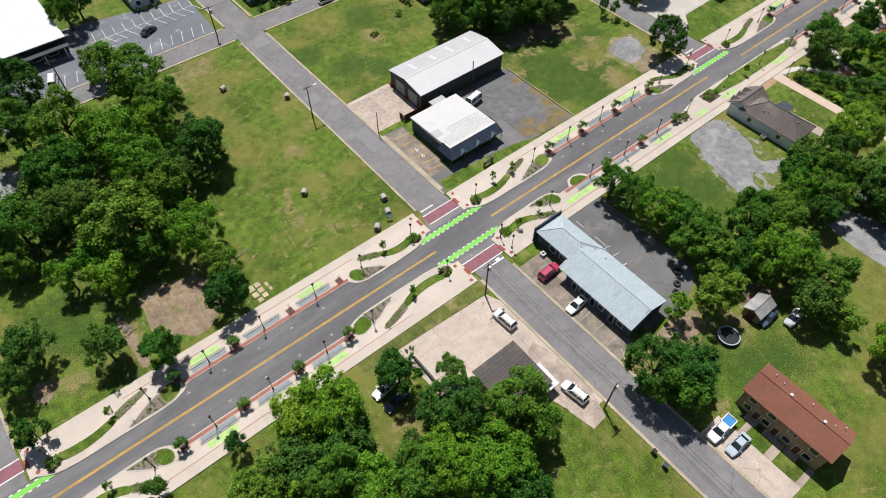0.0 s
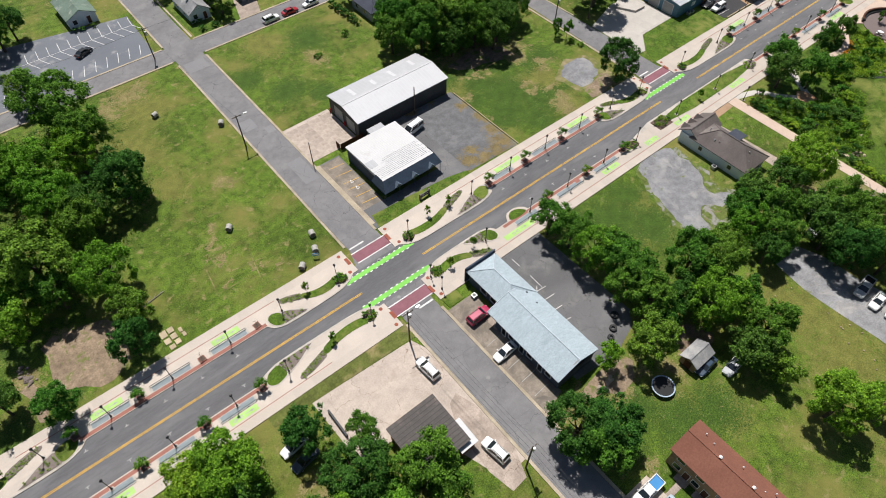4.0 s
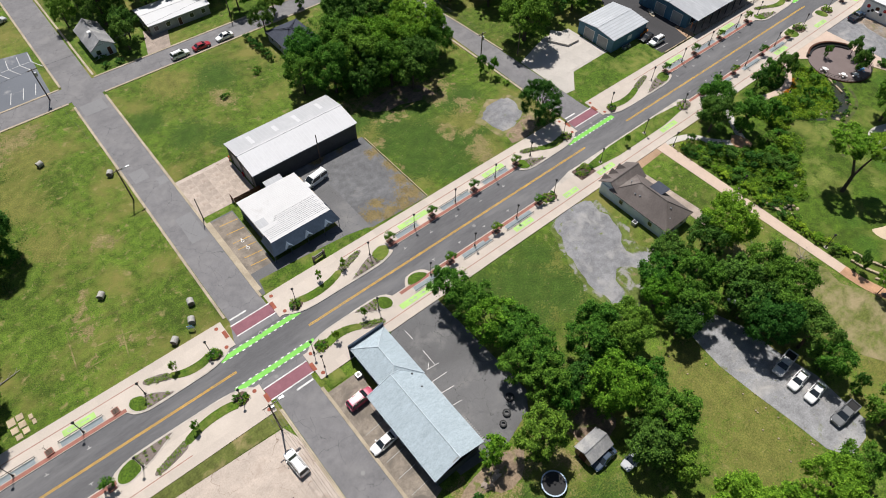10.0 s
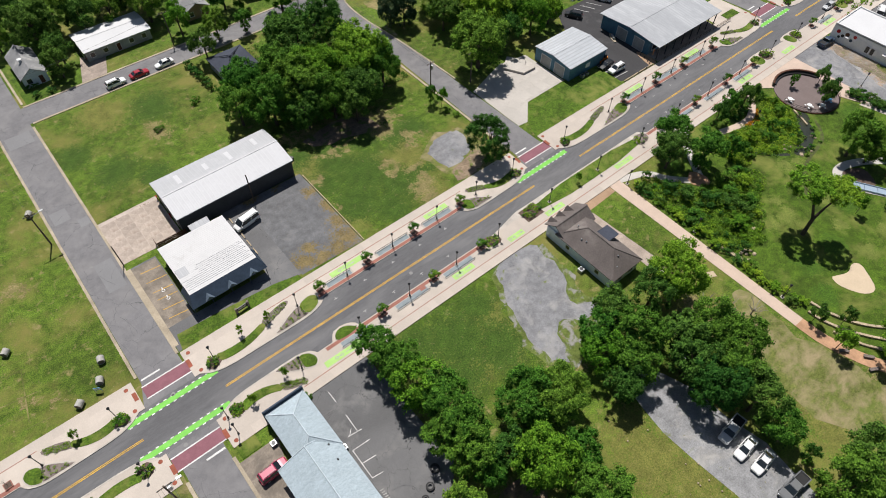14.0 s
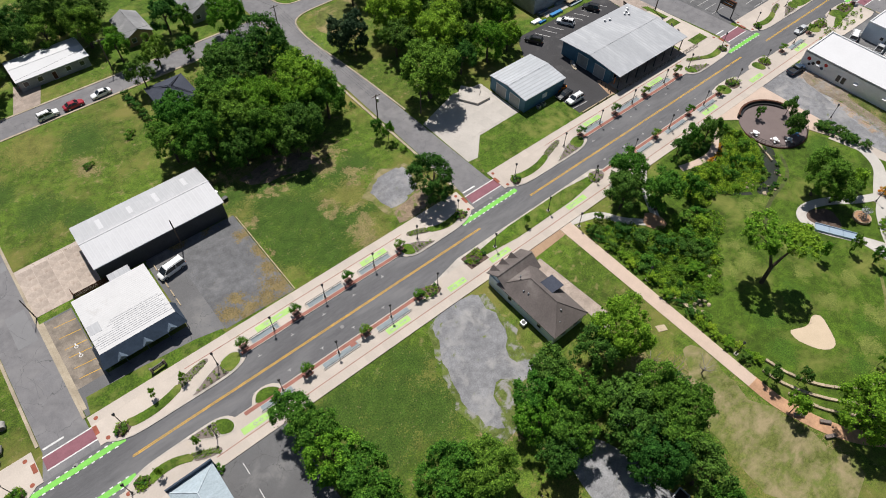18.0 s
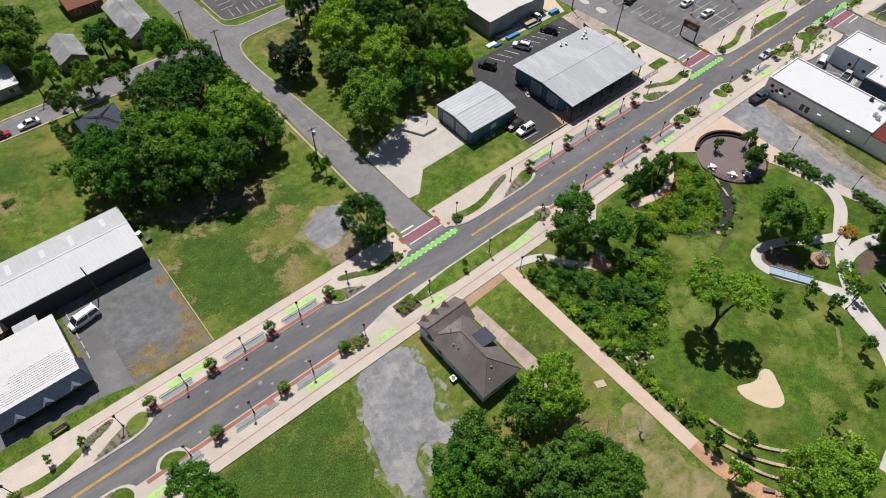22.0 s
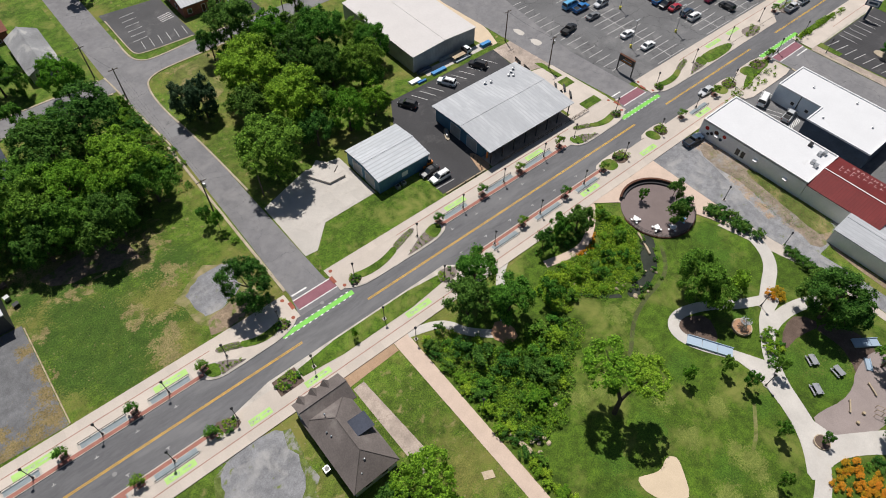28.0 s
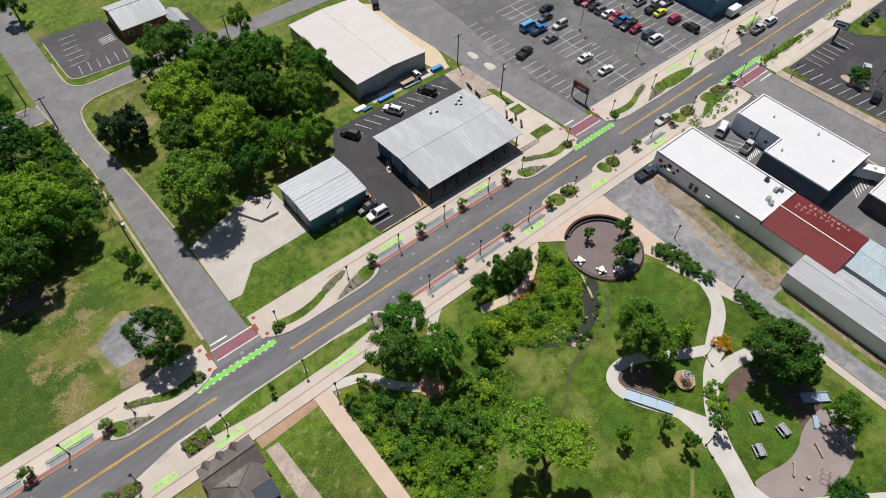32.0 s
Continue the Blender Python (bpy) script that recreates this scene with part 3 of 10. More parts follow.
WHITEPLASTIC = plain("white_plastic", (0.78, 0.78, 0.77), 0.5)
GLASS = plain("dark_window_glass", (0.02, 0.026, 0.032), 0.06, 0.0, 0.7)
RUBBER = plain("black_rubber", (0.022, 0.022, 0.023), 0.85)
ALLOY = plain("wheel_alloy", (0.45, 0.46, 0.47), 0.35, 0.8)
REDLENS = plain("red_lens", (0.4, 0.015, 0.012), 0.25)
CLEARLENS = plain("clear_lens", (0.75, 0.76, 0.78), 0.15)
GREENTUB = plain("dark_green_paint", (0.02, 0.07, 0.05), 0.5)
ORANGE = plain("orange_paint", (0.75, 0.22, 0.02), 0.5)
BLUETARP = plain("blue_sheeting", (0.03, 0.22, 0.5), 0.5)
BLUEBRIDGE = plain("pale_blue_metal", (0.34, 0.43, 0.52), 0.5, 0.2)
TRIM = plain("white_trim", (0.7, 0.7, 0.69), 0.6)
TERRACOTTA = surface("iron_red_plate", (0.34, 0.1, 0.06), (0.27, 0.08, 0.05), 8.0, 1.0, 0.8, 0.1)
HAY = surface("grey_hay_bale", (0.52, 0.5, 0.45), (0.36, 0.345, 0.32), 5.0, 0.8, 0.95, 0.4)


# ---- mesh helpers ----
class Form:
    """Vertices and faces gathered for one mesh."""

    def __init__(self):
        self.v, self.f = [], []

    def add(self, vs, fs):
        k = len(self.v)
        self.v += [tuple(p) for p in vs]
        self.f += [tuple(i + k for i in q) for q in fs]
        return self

    def box(self, x0, y0, z0, x1, y1, z1, taper=0.0):
        x0, x1 = sorted((x0, x1))
        y0, y1 = sorted((y0, y1))
        t = taper
        return self.add([(x0, y0, z0), (x1, y0, z0), (x1, y1, z0), (x0, y1, z0),
                         (x0 + t, y0 + t, z1), (x1 - t, y0 + t, z1), (x1 - t, y1 - t, z1), (x0 + t, y1 - t, z1)],
                        [(3, 2, 1, 0), (4, 5, 6, 7), (0, 1, 5, 4), (1, 2, 6, 5), (2, 3, 7, 6), (3, 0, 4, 7)])

    def prism(self, poly, z0, z1):
        a = sum(p[0] * q[1] - q[0] * p[1] for p, q in zip(poly, poly[1:] + poly[:1]))
        if a < 0:
            poly = poly[::-1]
        n = len(poly)
        vs = [(x, y, z0) for x, y in poly] + [(x, y, z1) for x, y in poly]
        fs = [tuple(range(n, 2 * n))] + [(i, (i + 1) % n, n + (i + 1) % n, n + i) for i in range(n)]
        return self.add(vs, fs)

    def tube(self, a, b, ra, rb=None, n=8, cap=True):
        a, b = Vector(a), Vector(b)
        rb = ra if rb is None else rb
        d = (b - a).normalized()
        u = d.orthogonal().normalized()
        w = d.cross(u)
        vs = []
        for c, r in ((a, ra), (b, rb)):
            vs += [c + r * (math.cos(2 * math.pi * i / n) * u + math.sin(2 * math.pi * i / n) * w) for i in range(n)]
        fs = [(i, (i + 1) % n, n + (i + 1) % n, n + i) for i in range(n)]
        if cap:
            fs += [tuple(range(n))[::-1], tuple(range(n, 2 * n))]
        return self.add(vs, fs)

    def cable(self, line, r, n=4):
        """One unbroken thin tube along a line of points."""
        d = (line[-1] - line[0]).normalized()
        u = d.orthogonal().normalized()
        w = d.cross(u)
        vs = [c + r * (math.cos(2 * math.pi * i / n) * u + math.sin(2 * math.pi * i / n) * w) for c in line for i in range(n)]
        return self.add(vs, [(k * n + i, k * n + (i + 1) % n, (k + 1) * n + (i + 1) % n, (k + 1) * n + i) for k in range(len(line) - 1) for i in range(n)])

    def ring(self, cx, cy, z0, z1, r0, r1, a0=0.0, a1=360.0, n=40):
        vs, fs = [], []
        for i in range(n + 1):
            a = radians(a0 + (a1 - a0) * i / n)
            for r, z in ((r0, z0), (r1, z0), (r1, z1), (r0, z1)):
                vs.append((cx + r * math.cos(a), cy + r * math.sin(a), z))
        for i in range(n):
            k = 4 * i
            fs += [(k + j, k + (j + 1) % 4, k + 4 + (j + 1) % 4, k + 4 + j) for j in range(4)]
        fs += [(0, 3, 2, 1), (4 * n, 4 * n + 1, 4 * n + 2, 4 * n + 3)]
        return self.add(vs, fs)

    def blob(self, c, r, seg=10, rings=6, rough=0.0):
        vs, fs = [], []
        for i in range(rings + 1):
            th = math.pi * i / rings
            for j in range(seg):
                ph = 2 * math.pi * j / seg
                d = Vector((math.sin(th) * math.cos(ph), math.sin(th) * math.sin(ph), math.cos(th)))
                k = 1 + rough * noise.noise(d * 2.3 + Vector(c))
                vs.append((c[0] + r[0] * d.x * k, c[1] + r[1] * d.y * k, c[2] + r[2] * d.z * k))
        for i in range(rings):
            for j in range(seg):
                fs.append((i * seg + j, (i + 1) * seg + j, (i + 1) * seg + (j + 1) % seg, i * seg + (j + 1) % seg))
        return self.add(vs, fs)

    def mesh(self, name, material, smooth=False):
        me = bpy.data.meshes.new(name)
        me.from_pydata(self.v, [], self.f)
        me.materials.append(material)
        if smooth:
            me.polygons.foreach_set("use_smooth", [True] * len(me.polygons))
        me.update()
        return me


def part(name, form, material, parent=None, label="", smooth=False):
    """One mesh object, under a thing or a part when one is given."""
    ob = new(name, form.mesh(name, material, smooth) if isinstance(form, Form) else form)
    if parent:
        ob.parent = parent
    if label:
        ob["label"] = label
    return ob


def thing(name, x, y, z=0.0, turn=0.0, label="", category="", group="", kind=""):
    ob = new(name)
    ob.empty_display_size = 0.2
    ob.matrix_world = pose(x, y, z, 0, 0, turn)
    return tagged(ob, label, category, group, kind)


def rect(x0, y0, x1, y1):
    return [(x0, y0), (x1, y0), (x1, y1), (x0, y1)]


def rounded(poly, step=1.2, wobble=0.0, seed=0.0, smooth=2):
    """A closed outline with its corners cut round and, where asked, an uneven natural edge."""
    pts = [Vector(p) for p in poly]
    for _ in range(smooth):
        out = []
        for a, b in zip(pts, pts[1:] + pts[:1]):
            out += [a.lerp(b, 0.25), a.lerp(b, 0.75)]
        pts = out
    if wobble:
        out = []
        for a, b in zip(pts, pts[1:] + pts[:1]):
            k = max(1, int((b - a).length / step))
            out += [a.lerp(b, i / k) for i in range(k)]
        pts = [p + wobble * Vector((noise.noise(Vector((p.x * 0.5, p.y * 0.5, seed))) + 0.6 * noise.noise(Vector((p.x * 1.7, p.y * 1.7, seed))),
                                    noise.noise(Vector((p.x * 0.5, p.y * 0.5, seed + 9))) + 0.6 * noise.noise(Vector((p.x * 1.7, p.y * 1.7, seed + 9))))) for p in pts]
        if step < 0.5:
            pts = [p + 0.8 * wobble * Vector((noise.noise(Vector((p.x * 3.1, p.y * 3.1, seed))), noise.noise(Vector((p.x * 3.1, p.y * 3.1, seed + 5))))) for p in pts]
    return [(p.x, p.y) for p in pts]


def sheet(name, poly, z, material, label="", category="", kind="structure", deep=0.12, parent=None):
    ob = part(name, Form().prism(poly, z - deep, z), material, parent)
    return ob if parent else tagged(ob, label, category, "", kind)
# ---- ground ----
MID = 57.75                     # centre line of the main street
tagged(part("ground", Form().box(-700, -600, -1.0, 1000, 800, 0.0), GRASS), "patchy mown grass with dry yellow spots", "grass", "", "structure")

sheet("road_main", rect(-300, 53.2, 560, 62.4), 0.05, ASPHALT, "smooth grey asphalt main street", "road")
sheet("road_west", rect(-37.2, 62.4, -30.2, 400), 0.046, OLDROAD, "worn grey side street", "road")
sheet("road_west_south", rect(-37.2, -300, -30.2, 53.2), 0.046, OLDROAD, "worn grey side street", "road")
sheet("road_first_north", [(48.0, 62.4), (57.6, 62.4), (56.6, 66.5), (56.4, 144.6), (56.4, 151.8), (57.0, 400), (49.4, 400), (49.2, 151.8), (49.3, 144.6), (49.5, 67)], 0.046,
      OLDROAD, "worn asphalt side street with patches", "road")
sheet("road_first_south", [(47.4, 53.2), (56.6, 53.2), (55.3, 49.2), (55.2, 20), (54.6, -300), (48.0, -300), (48.5, 20), (48.5, 49.2)], 0.046, OLDROAD, "worn asphalt side street under wires", "road")
sheet("road_second", [(135.4, 62.4), (145.0, 62.4), (143.6, 67), (142.8, 112), (142.0, 122), (141.1, 130), (141.0, 137.6), (141.8, 142.8), (143.1, 144.8), (145.6, 146.0), (149, 146.5), (149, 152.3), (147.0, 152.2), (144.4, 153.1), (142.8, 156.5), (141.5, 400), (134.6, 400), (134.6, 154.5), (135.2, 144), (137.2, 120), (136.4, 67)],
      0.046, OLDROAD, "worn asphalt side street with sandy edges", "road")
sheet("road_third", [(226.2, 62.4), (236.6, 62.4), (234.8, 66.5), (233.2, 87), (237, 117), (240, 300), (228, 300), (222, 125), (225.0, 87), (227.6, 66.5)], 0.046, OLDROAD, "wide worn asphalt side street", "road")
sheet("road_fourth_south", [(271.4, 53.2), (284.6, 53.2), (283.4, 48.5), (288.5, -200), (274.5, -200), (272.4, 48)], 0.046, OLDROAD, "asphalt side street beside white buildings", "road")
sheet("road_back_west", rect(-30.2, 145.8, 49.3, 152.2), 0.043, OLDROAD, "worn back street beside a car park", "road")
sheet("road_back", rect(56.4, 145.0, 134.9, 151.8), 0.043, OLDROAD, "worn back street with parked cars", "road")
sheet("road_back_east", [(142.6, 145.6), (150, 146.4), (222.5, 147.0), (223, 153.4), (150, 152.6), (142.5, 155.2)], 0.043, OLDROAD, "worn back street behind trees", "road")
sheet("yard_edge", [(217.9, 100.3), (224.6, 100.3), (225.2, 86.2), (217.4, 88.2)], 0.045, OLDCONCRETE, "worn concrete edge of the yard", "yard")
for a in ([(228.0, 103.8), (229.7, 103.0), (229.8, 100.1), (227.8, 99.9)], [(228.3, 97.4), (230.1, 97.0), (230.4, 94.0), (227.8, 94.0)]):
    sheet("road_patch", rounded(a, smooth=1), 0.054, APRON, "pale patched piece of road surface", "road")
for a in (rect(50.2, 110.6, 53.4, 114.4), rect(54.2, 107.0, 56.2, 109.4), rect(50.0, 138.6, 55.4, 143.0), rect(137.6, 121.4, 141.2, 125.0), rect(52.4, 88, 55.8, 96)):
    sheet("road_patch", a, 0.052, PATCHED, "patched piece of road surface", "road")

# kerbs of the older streets
for x0, y0, x1, y1 in ((49.0, 68.5, 49.3, 143.5), (56.5, 68.5, 56.8, 143.5), (48.9, 153, 49.2, 380), (57.0, 153, 57.3, 380), (136.0, 69, 136.35, 119),
                       (48.0, -80, 48.35, 47), (55.3, -80, 55.65, 46), (-30.2, 69, -29.9, 144), (-29, 145.4, 48.5, 145.7), (-29, 152.2, 48.5, 152.5),
                       (57, 144.6, 134, 144.9), (57, 151.8, 133, 152.1), (272.0, -60, 272.4, 46), (284.0, 30, 284.4, 46)):
    tagged(part("kerb", Form().box(x0 - (0.1 if x1 - x0 < 1 else 0), y0 - (0.1 if y1 - y0 < 1 else 0), -0.1, x1 + (0.1 if x1 - x0 < 1 else 0), y1 + (0.1 if y1 - y0 < 1 else 0), 0.13), OLDKERB), "sandy worn concrete kerb", "kerb", "street kerbs", "structure")

# lots and bare patches
def patch(name, poly, z, material, label, category, wobble=0.5):
    return sheet(name, rounded(poly, 0.3 if wobble >= 0.4 else 0.8, wobble, poly[0][0], 1), z, material, label, category)


sheet("car_park_northwest", [(-6, 152.4), (46.6, 152.4), (47.6, 173), (16, 179), (-6, 176)], 0.03, PALEASPHALT, "grey asphalt car park with white stall lines", "car park")
sheet("hangar_apron", [(56.8, 92.8), (69.2, 92.6), (69.2, 105.8), (56.8, 105.6)], 0.04, YARDCONC, "pale concrete yard before the metal shed", "yard")
sheet("shop_car_park", [(57.0, 68.6), (82.2, 69.4), (82.2, 92.2), (77.2, 92.2), (77.2, 74), (62.6, 74), (62.6, 91), (57.0, 91)], 0.035, LOTASPHALT, "dark patched asphalt round the shop", "car park")
sheet("gravel_yard", rounded([(77.3, 92.6), (96.1, 92.3), (96.0, 68.5), (82.3, 69.2), (82.0, 74), (77.4, 75)], 0.5, 0.35, 3.0, 0), 0.03, DARKGRAVEL, "blue-grey packed gravel yard with rusty dry edges", "gravel")
sheet("shop_forecourt", rect(57.6, 74.2, 62.4, 90.6), 0.042, STAINED, "stained concrete parking strip by the shop", "yard")
sheet("kerb_strip", rect(56.8, 70, 57.6, 91), 0.05, OLDKERB, "pale worn kerb strip", "kerb")
sheet("grass_verge", [(57.6, 68.25), (82.0, 68.25), (81.6, 69.6), (77, 70.6), (66, 71.6), (58.2, 72.0)], 0.06, LAWN, "strip of bright mown grass", "grass")
sheet("apron_second", [(143.6, 73.5), (146.2, 73.2), (151.3, 78.3), (164.2, 78.6), (164.0, 92.2), (156, 93.5), (143.6, 89.5)], 0.04, APRON, "pale concrete yard by the blue shed", "yard")
dock = thing("concrete_dock", 0, 0, 0, 0, "low L-shaped concrete dock with a ramp", "dock")
part("platform", Form().prism([(155.4, 91.4), (159.4, 94.4), (162.3, 90.2), (160.4, 88.8), (161.6, 86.6), (158.0, 86.6)], -0.1, 0.4), APRON, dock)
part("edge_wall", Form().prism([(155.2, 91.4), (155.5, 91.6), (158.2, 86.9), (161.8, 86.8), (161.8, 86.4), (157.9, 86.5)], -0.1, 0.62), APRON, dock)
sheet("lawn_second", [(144.0, 68.3), (174.6, 68.4), (174.0, 77.6), (164.6, 78.4), (151.6, 78.0), (146.4, 73.0)], 0.05, LAWN, "bright green mown lawn", "lawn")
sheet("shop_yard_east", [(175.0, 69.2), (186.6, 69.0), (189, 74), (189, 88), (217, 88.4), (218, 100.4), (184.5, 100.4), (178.5, 91), (178.3, 78), (175.0, 78)], 0.04, NEWASPHALT, "new black asphalt yard", "car park")
sheet("terrace", [(188.0, 68.4), (226.6, 68.4), (225.2, 86.0), (215.0, 88.4), (214.6, 69.6)], 0.06, CONCRETE, "pale concrete apron beside the shop", "pavement")
sheet("big_car_park", [(234.6, 68.4), (470, 68.4), (470, 320), (239.0, 320), (236.0, 117), (232.6, 87)], 0.03, BIGLOT, "large cracked asphalt car park", "car park")
patch("dirt", [(216, 103), (222, 100.5), (226, 128), (222, 140), (216, 138)], 0.03, SAND, "sandy strip along the warehouse", "dirt", 0.4)
sheet("storage_strip", [(197.5, 102.2), (219.5, 102.0), (219.6, 104.4), (197.5, 104.8)], 0.03, APRON, "concrete strip behind the warehouse", "yard")
sheet("church_car_park", [(143.8, 179.5), (144.4, 157), (147, 155.6), (160.5, 155.0), (160.4, 178)], 0.04, CHURCHLOT, "dark asphalt church car park", "car park")
sheet("house_lawn", [(97, 152.3), (133.4, 152.3), (133.0, 200), (97, 200)], 0.02, LAWN, "bright green lawns round the houses", "lawn")
sheet("house_lawn", [(58, 152.3), (74, 152.3), (74, 190), (58, 190)], 0.02, LAWN, "bright green lawns round the houses", "lawn")
sheet("house_drive", [(74.4, 163), (80.0, 160), (77.4, 152.4), (71.2, 152.4)], 0.03, OLDCONCRETE, "pale concrete drive of a house", "drive")
sheet("church_drive", [(174.5, 154), (180.5, 154), (180.5, 166), (175.0, 166)], 0.04, NEWASPHALT, "small dark asphalt drive", "car park")
sheet("motel_car_park", [(67.0, 47.6), (81.6, 47.6), (81.8, 24.0), (79.5, 21.2), (73, 19.2), (64, 20.2), (64, 30)], 0.03, LOTASPHALT, "cracked dark asphalt car park", "car park")
patch("dry_fringe", [(122.6, 47.0), (110.4, 47.1), (108.6, 43.9), (107.2, 40.5), (106.0, 36.5), (104.8, 33.7), (104.2, 30.1), (104.6, 26.3), (105.2, 22.6), (109.4, 21.8), (113.6, 24.0), (117.6, 26.2), (122.4, 28.6), (121.2, 32.4), (122.4, 38.1), (122.8, 42.0)], 0.016, WEEDYGRAVEL, "thin weeds and gravel at the edge of the lot", "gravel", 1.0)
patch("gravel_lot", [(122.0, 46.8), (116.7, 47.2), (111.7, 47.2), (110.3, 43.9), (108.5, 40.5), (107.6, 36.5), (106.3, 33.7), (105.9, 31.1), (106.2, 27.3), (106.4, 24.5), (108.7, 23.6), (110.2, 28.3), (113.1, 31.4), (115.1, 28.4), (118.6, 27.6), (121.4, 29.6), (116.8, 31.8), (119.2, 34.8), (121.4, 38.1), (121.6, 42.0)], 0.024, LOTGRAVEL, "pale grey gravel lot with weedy worn edges", "gravel", 0.75)
patch("gravel_patch", [(121.5, 80.0), (124.0, 80.8), (125.7, 82.4), (130.1, 81.8), (132.1, 81.6), (131.8, 79.0), (130.4, 77.6), (130.7, 75.4), (128.8, 74.1), (126.7, 73.9), (125.6, 72.9), (123.1, 73.2), (121.4, 74.6), (121.5, 77.2)], 0.03, LOTGRAVEL, "square patch of loose grey gravel", "gravel", 0.7)
patch("dry_fringe", [(120.0, 80.6), (123.4, 82.4), (126.0, 84.0), (131.0, 83.2), (133.4, 81.0), (133.0, 74.0), (131.6, 70.4), (126, 70.0), (121.0, 71.4), (119.8, 76)], 0.012, WORNSAND, "worn sandy grass round a bare patch", "grass", 1.0)
patch("dirt", [(126.5, 73.2), (129.4, 74.5), (131.6, 72.9), (129.2, 68.6), (121.6, 68.5), (121.7, 72.2), (123.5, 72.4)], 0.022, DIRT, "bare brown soil beside loose gravel", "dirt", 0.5)
patch("dirt", [(100.2, 100.6), (106.0, 101.9), (111.7, 101.9), (119.0, 97.2), (119.6, 93.1), (116.6, 93.6), (111.4, 95.4), (104.8, 96.6)], 0.02, LITTER, "brown soil along the edge of the trees", "dirt", 1.0)
patch("dry_grass", [(157.6, 146.0), (160.8, 144.4), (159.2, 135.8), (154.1, 128.2), (151.4, 126.7), (146.4, 131.0), (144.6, 137.1), (149, 143.2)], 0.014, DRYGRASS, "sunburnt brown grass by the street corner", "grass", 1.2)
patch("dirt", [(67.2, 19.1), (71.6, 18.5), (74.7, 17.4), (72.6, 14.1), (67.5, 13.7), (65.5, 15.9), (61.5, 15.9), (61.6, 17.5)], 0.022, DIRT, "bare brown soil behind the long building", "dirt", 0.6)
patch("dirt", [(82.3, 15.6), (86.9, 16.0), (90.0, 12.1), (87.6, 9.0), (81.4, 11.0)], 0.02, LITTER, "brown leaf litter under trees", "dirt", 0.6)
patch("dirt", [(-3.9, 84.9), (3.2, 83.6), (7.6, 81.2), (8.4, 75.6), (6.6, 71.0), (2.3, 69.4), (-2.4, 71.4), (-5.4, 74.8), (-4.0, 80.0)], 0.02, DIRT, "brown bare soil among the trees", "dirt", 0.7)
patch("dirt", [(-25.0, 77.5), (-23.0, 78.1), (-21.3, 76.1), (-23.0, 73.3), (-24.7, 74.0)], 0.02, DIRT, "sandy orange soil under trees", "dirt", 0.6)
patch("dirt", [(-9.6, 78.5), (-7.1, 77.1), (-7.0, 72.0), (-7.5, 69.4), (-9.1, 69.9), (-9.0, 73.6)], 0.02, DIRT, "sandy worn path between trees", "dirt", 0.5)
patch("bare_ground", [(-17.0, 134.0), (-11.8, 133.3), (-9.6, 130.2), (-10.3, 124.3), (-14.6, 123.7), (-17.3, 126.7)], 0.02, GRAVEL, "grey bare ground behind the woods", "gravel", 0.5)
patch("dry_grass", [(143.0, 15.6), (144.6, 13.2), (144.2, 8.6), (143.8, 2.8), (144.2, -3), (145.4, -9), (148, -16), (138, -20), (133, -10), (131.8, -1.0), (135.4, 5.6), (138.6, 10.4)], 0.016, WORNSAND, "dry yellow grass worn to sandy streaks", "grass", 1.4)
sheet("motel_forecourt", [(55.7, 44.6), (62.4, 44.6), (60.5, 36), (60.5, 20.4), (55.6, 19.0)], 0.035, STAINED, "stained concrete parking strip", "yard")
patch("gravel_drive", [(112.6, 16.5), (118.6, 15), (121.2, 4), (121.4, -9), (120.6, -17), (111.4, -17), (111.2, -4), (110.8, 9)], 0.03, GRAVEL, "pale gravel drive with parked cars", "gravel", 0.6)
sheet("corner_yard", [(27.0, 45.0), (46.8, 44.0), (48.0, 41), (48.2, 16.0), (43.2, 16.0), (40.8, 23), (40.5, 31.5), (27.5, 31.5)], 0.03, YARDCONC, "stained broken concrete yard", "yard")
patch("dirt", [(43.2, 30), (47.8, 32), (47.6, 14), (41.6, 14)], 0.036, OLDCONCRETE, "sandy worn concrete by the street", "dirt", 0.4)
sheet("duplex_drive", [(54.6, 2.4), (60.6, 2.4), (60.6, -12.6), (54.8, -12.4)], 0.04, YARDCONC, "pale concrete drive with parked cars", "drive")
for y0, y1 in ((-2.2, -1.2), (-7.4, -6.0), (-12.6, -11.6)):
    sheet("garden_path", rect(60.6, y0, 64.4, y1), 0.045, OLDCONCRETE, "short concrete garden path", "path")
for x0, y0, x1, y1 in ((61.0, -1.1, 63.6, 0.6), (60.7, -5.9, 63.6, -2.3), (60.7, -11.5, 63.6, -7.5)):
    sheet("front_lawn", rect(x0, y0, x1, y1), 0.05, LAWN, "small bright green front lawn", "lawn")
sheet("house_drive", [(134.8, 44.6), (137.0, 44.6), (138.0, 27), (135.0, 24.5)], 0.03, OLDCONCRETE, "weathered concrete drive strip", "drive")
sheet("mulch_strip", [(134.4, 47.6), (145.2, 47.6), (145.2, 45.6), (134.4, 45.2)], 0.034, TANBARK, "strip of tan bark mulch", "mulch")
sheet("park_path", [(145.3, 47.8), (148.4, 47.8), (147.6, 3.0), (145.2, 3.0)], 0.06, PLAZA, "pale straight concrete path", "path")
sheet("alley", [(217.6, 47.6), (228.4, 47.6), (227.0, 38), (224.6, 30), (222.6, 22), (222.6, 10), (223.0, 4), (223.6, -60), (218.8, -60), (219.6, 8), (217.6, 26)], 0.032, LOTGRAVEL, "worn grey gravel alley behind shops", "road")
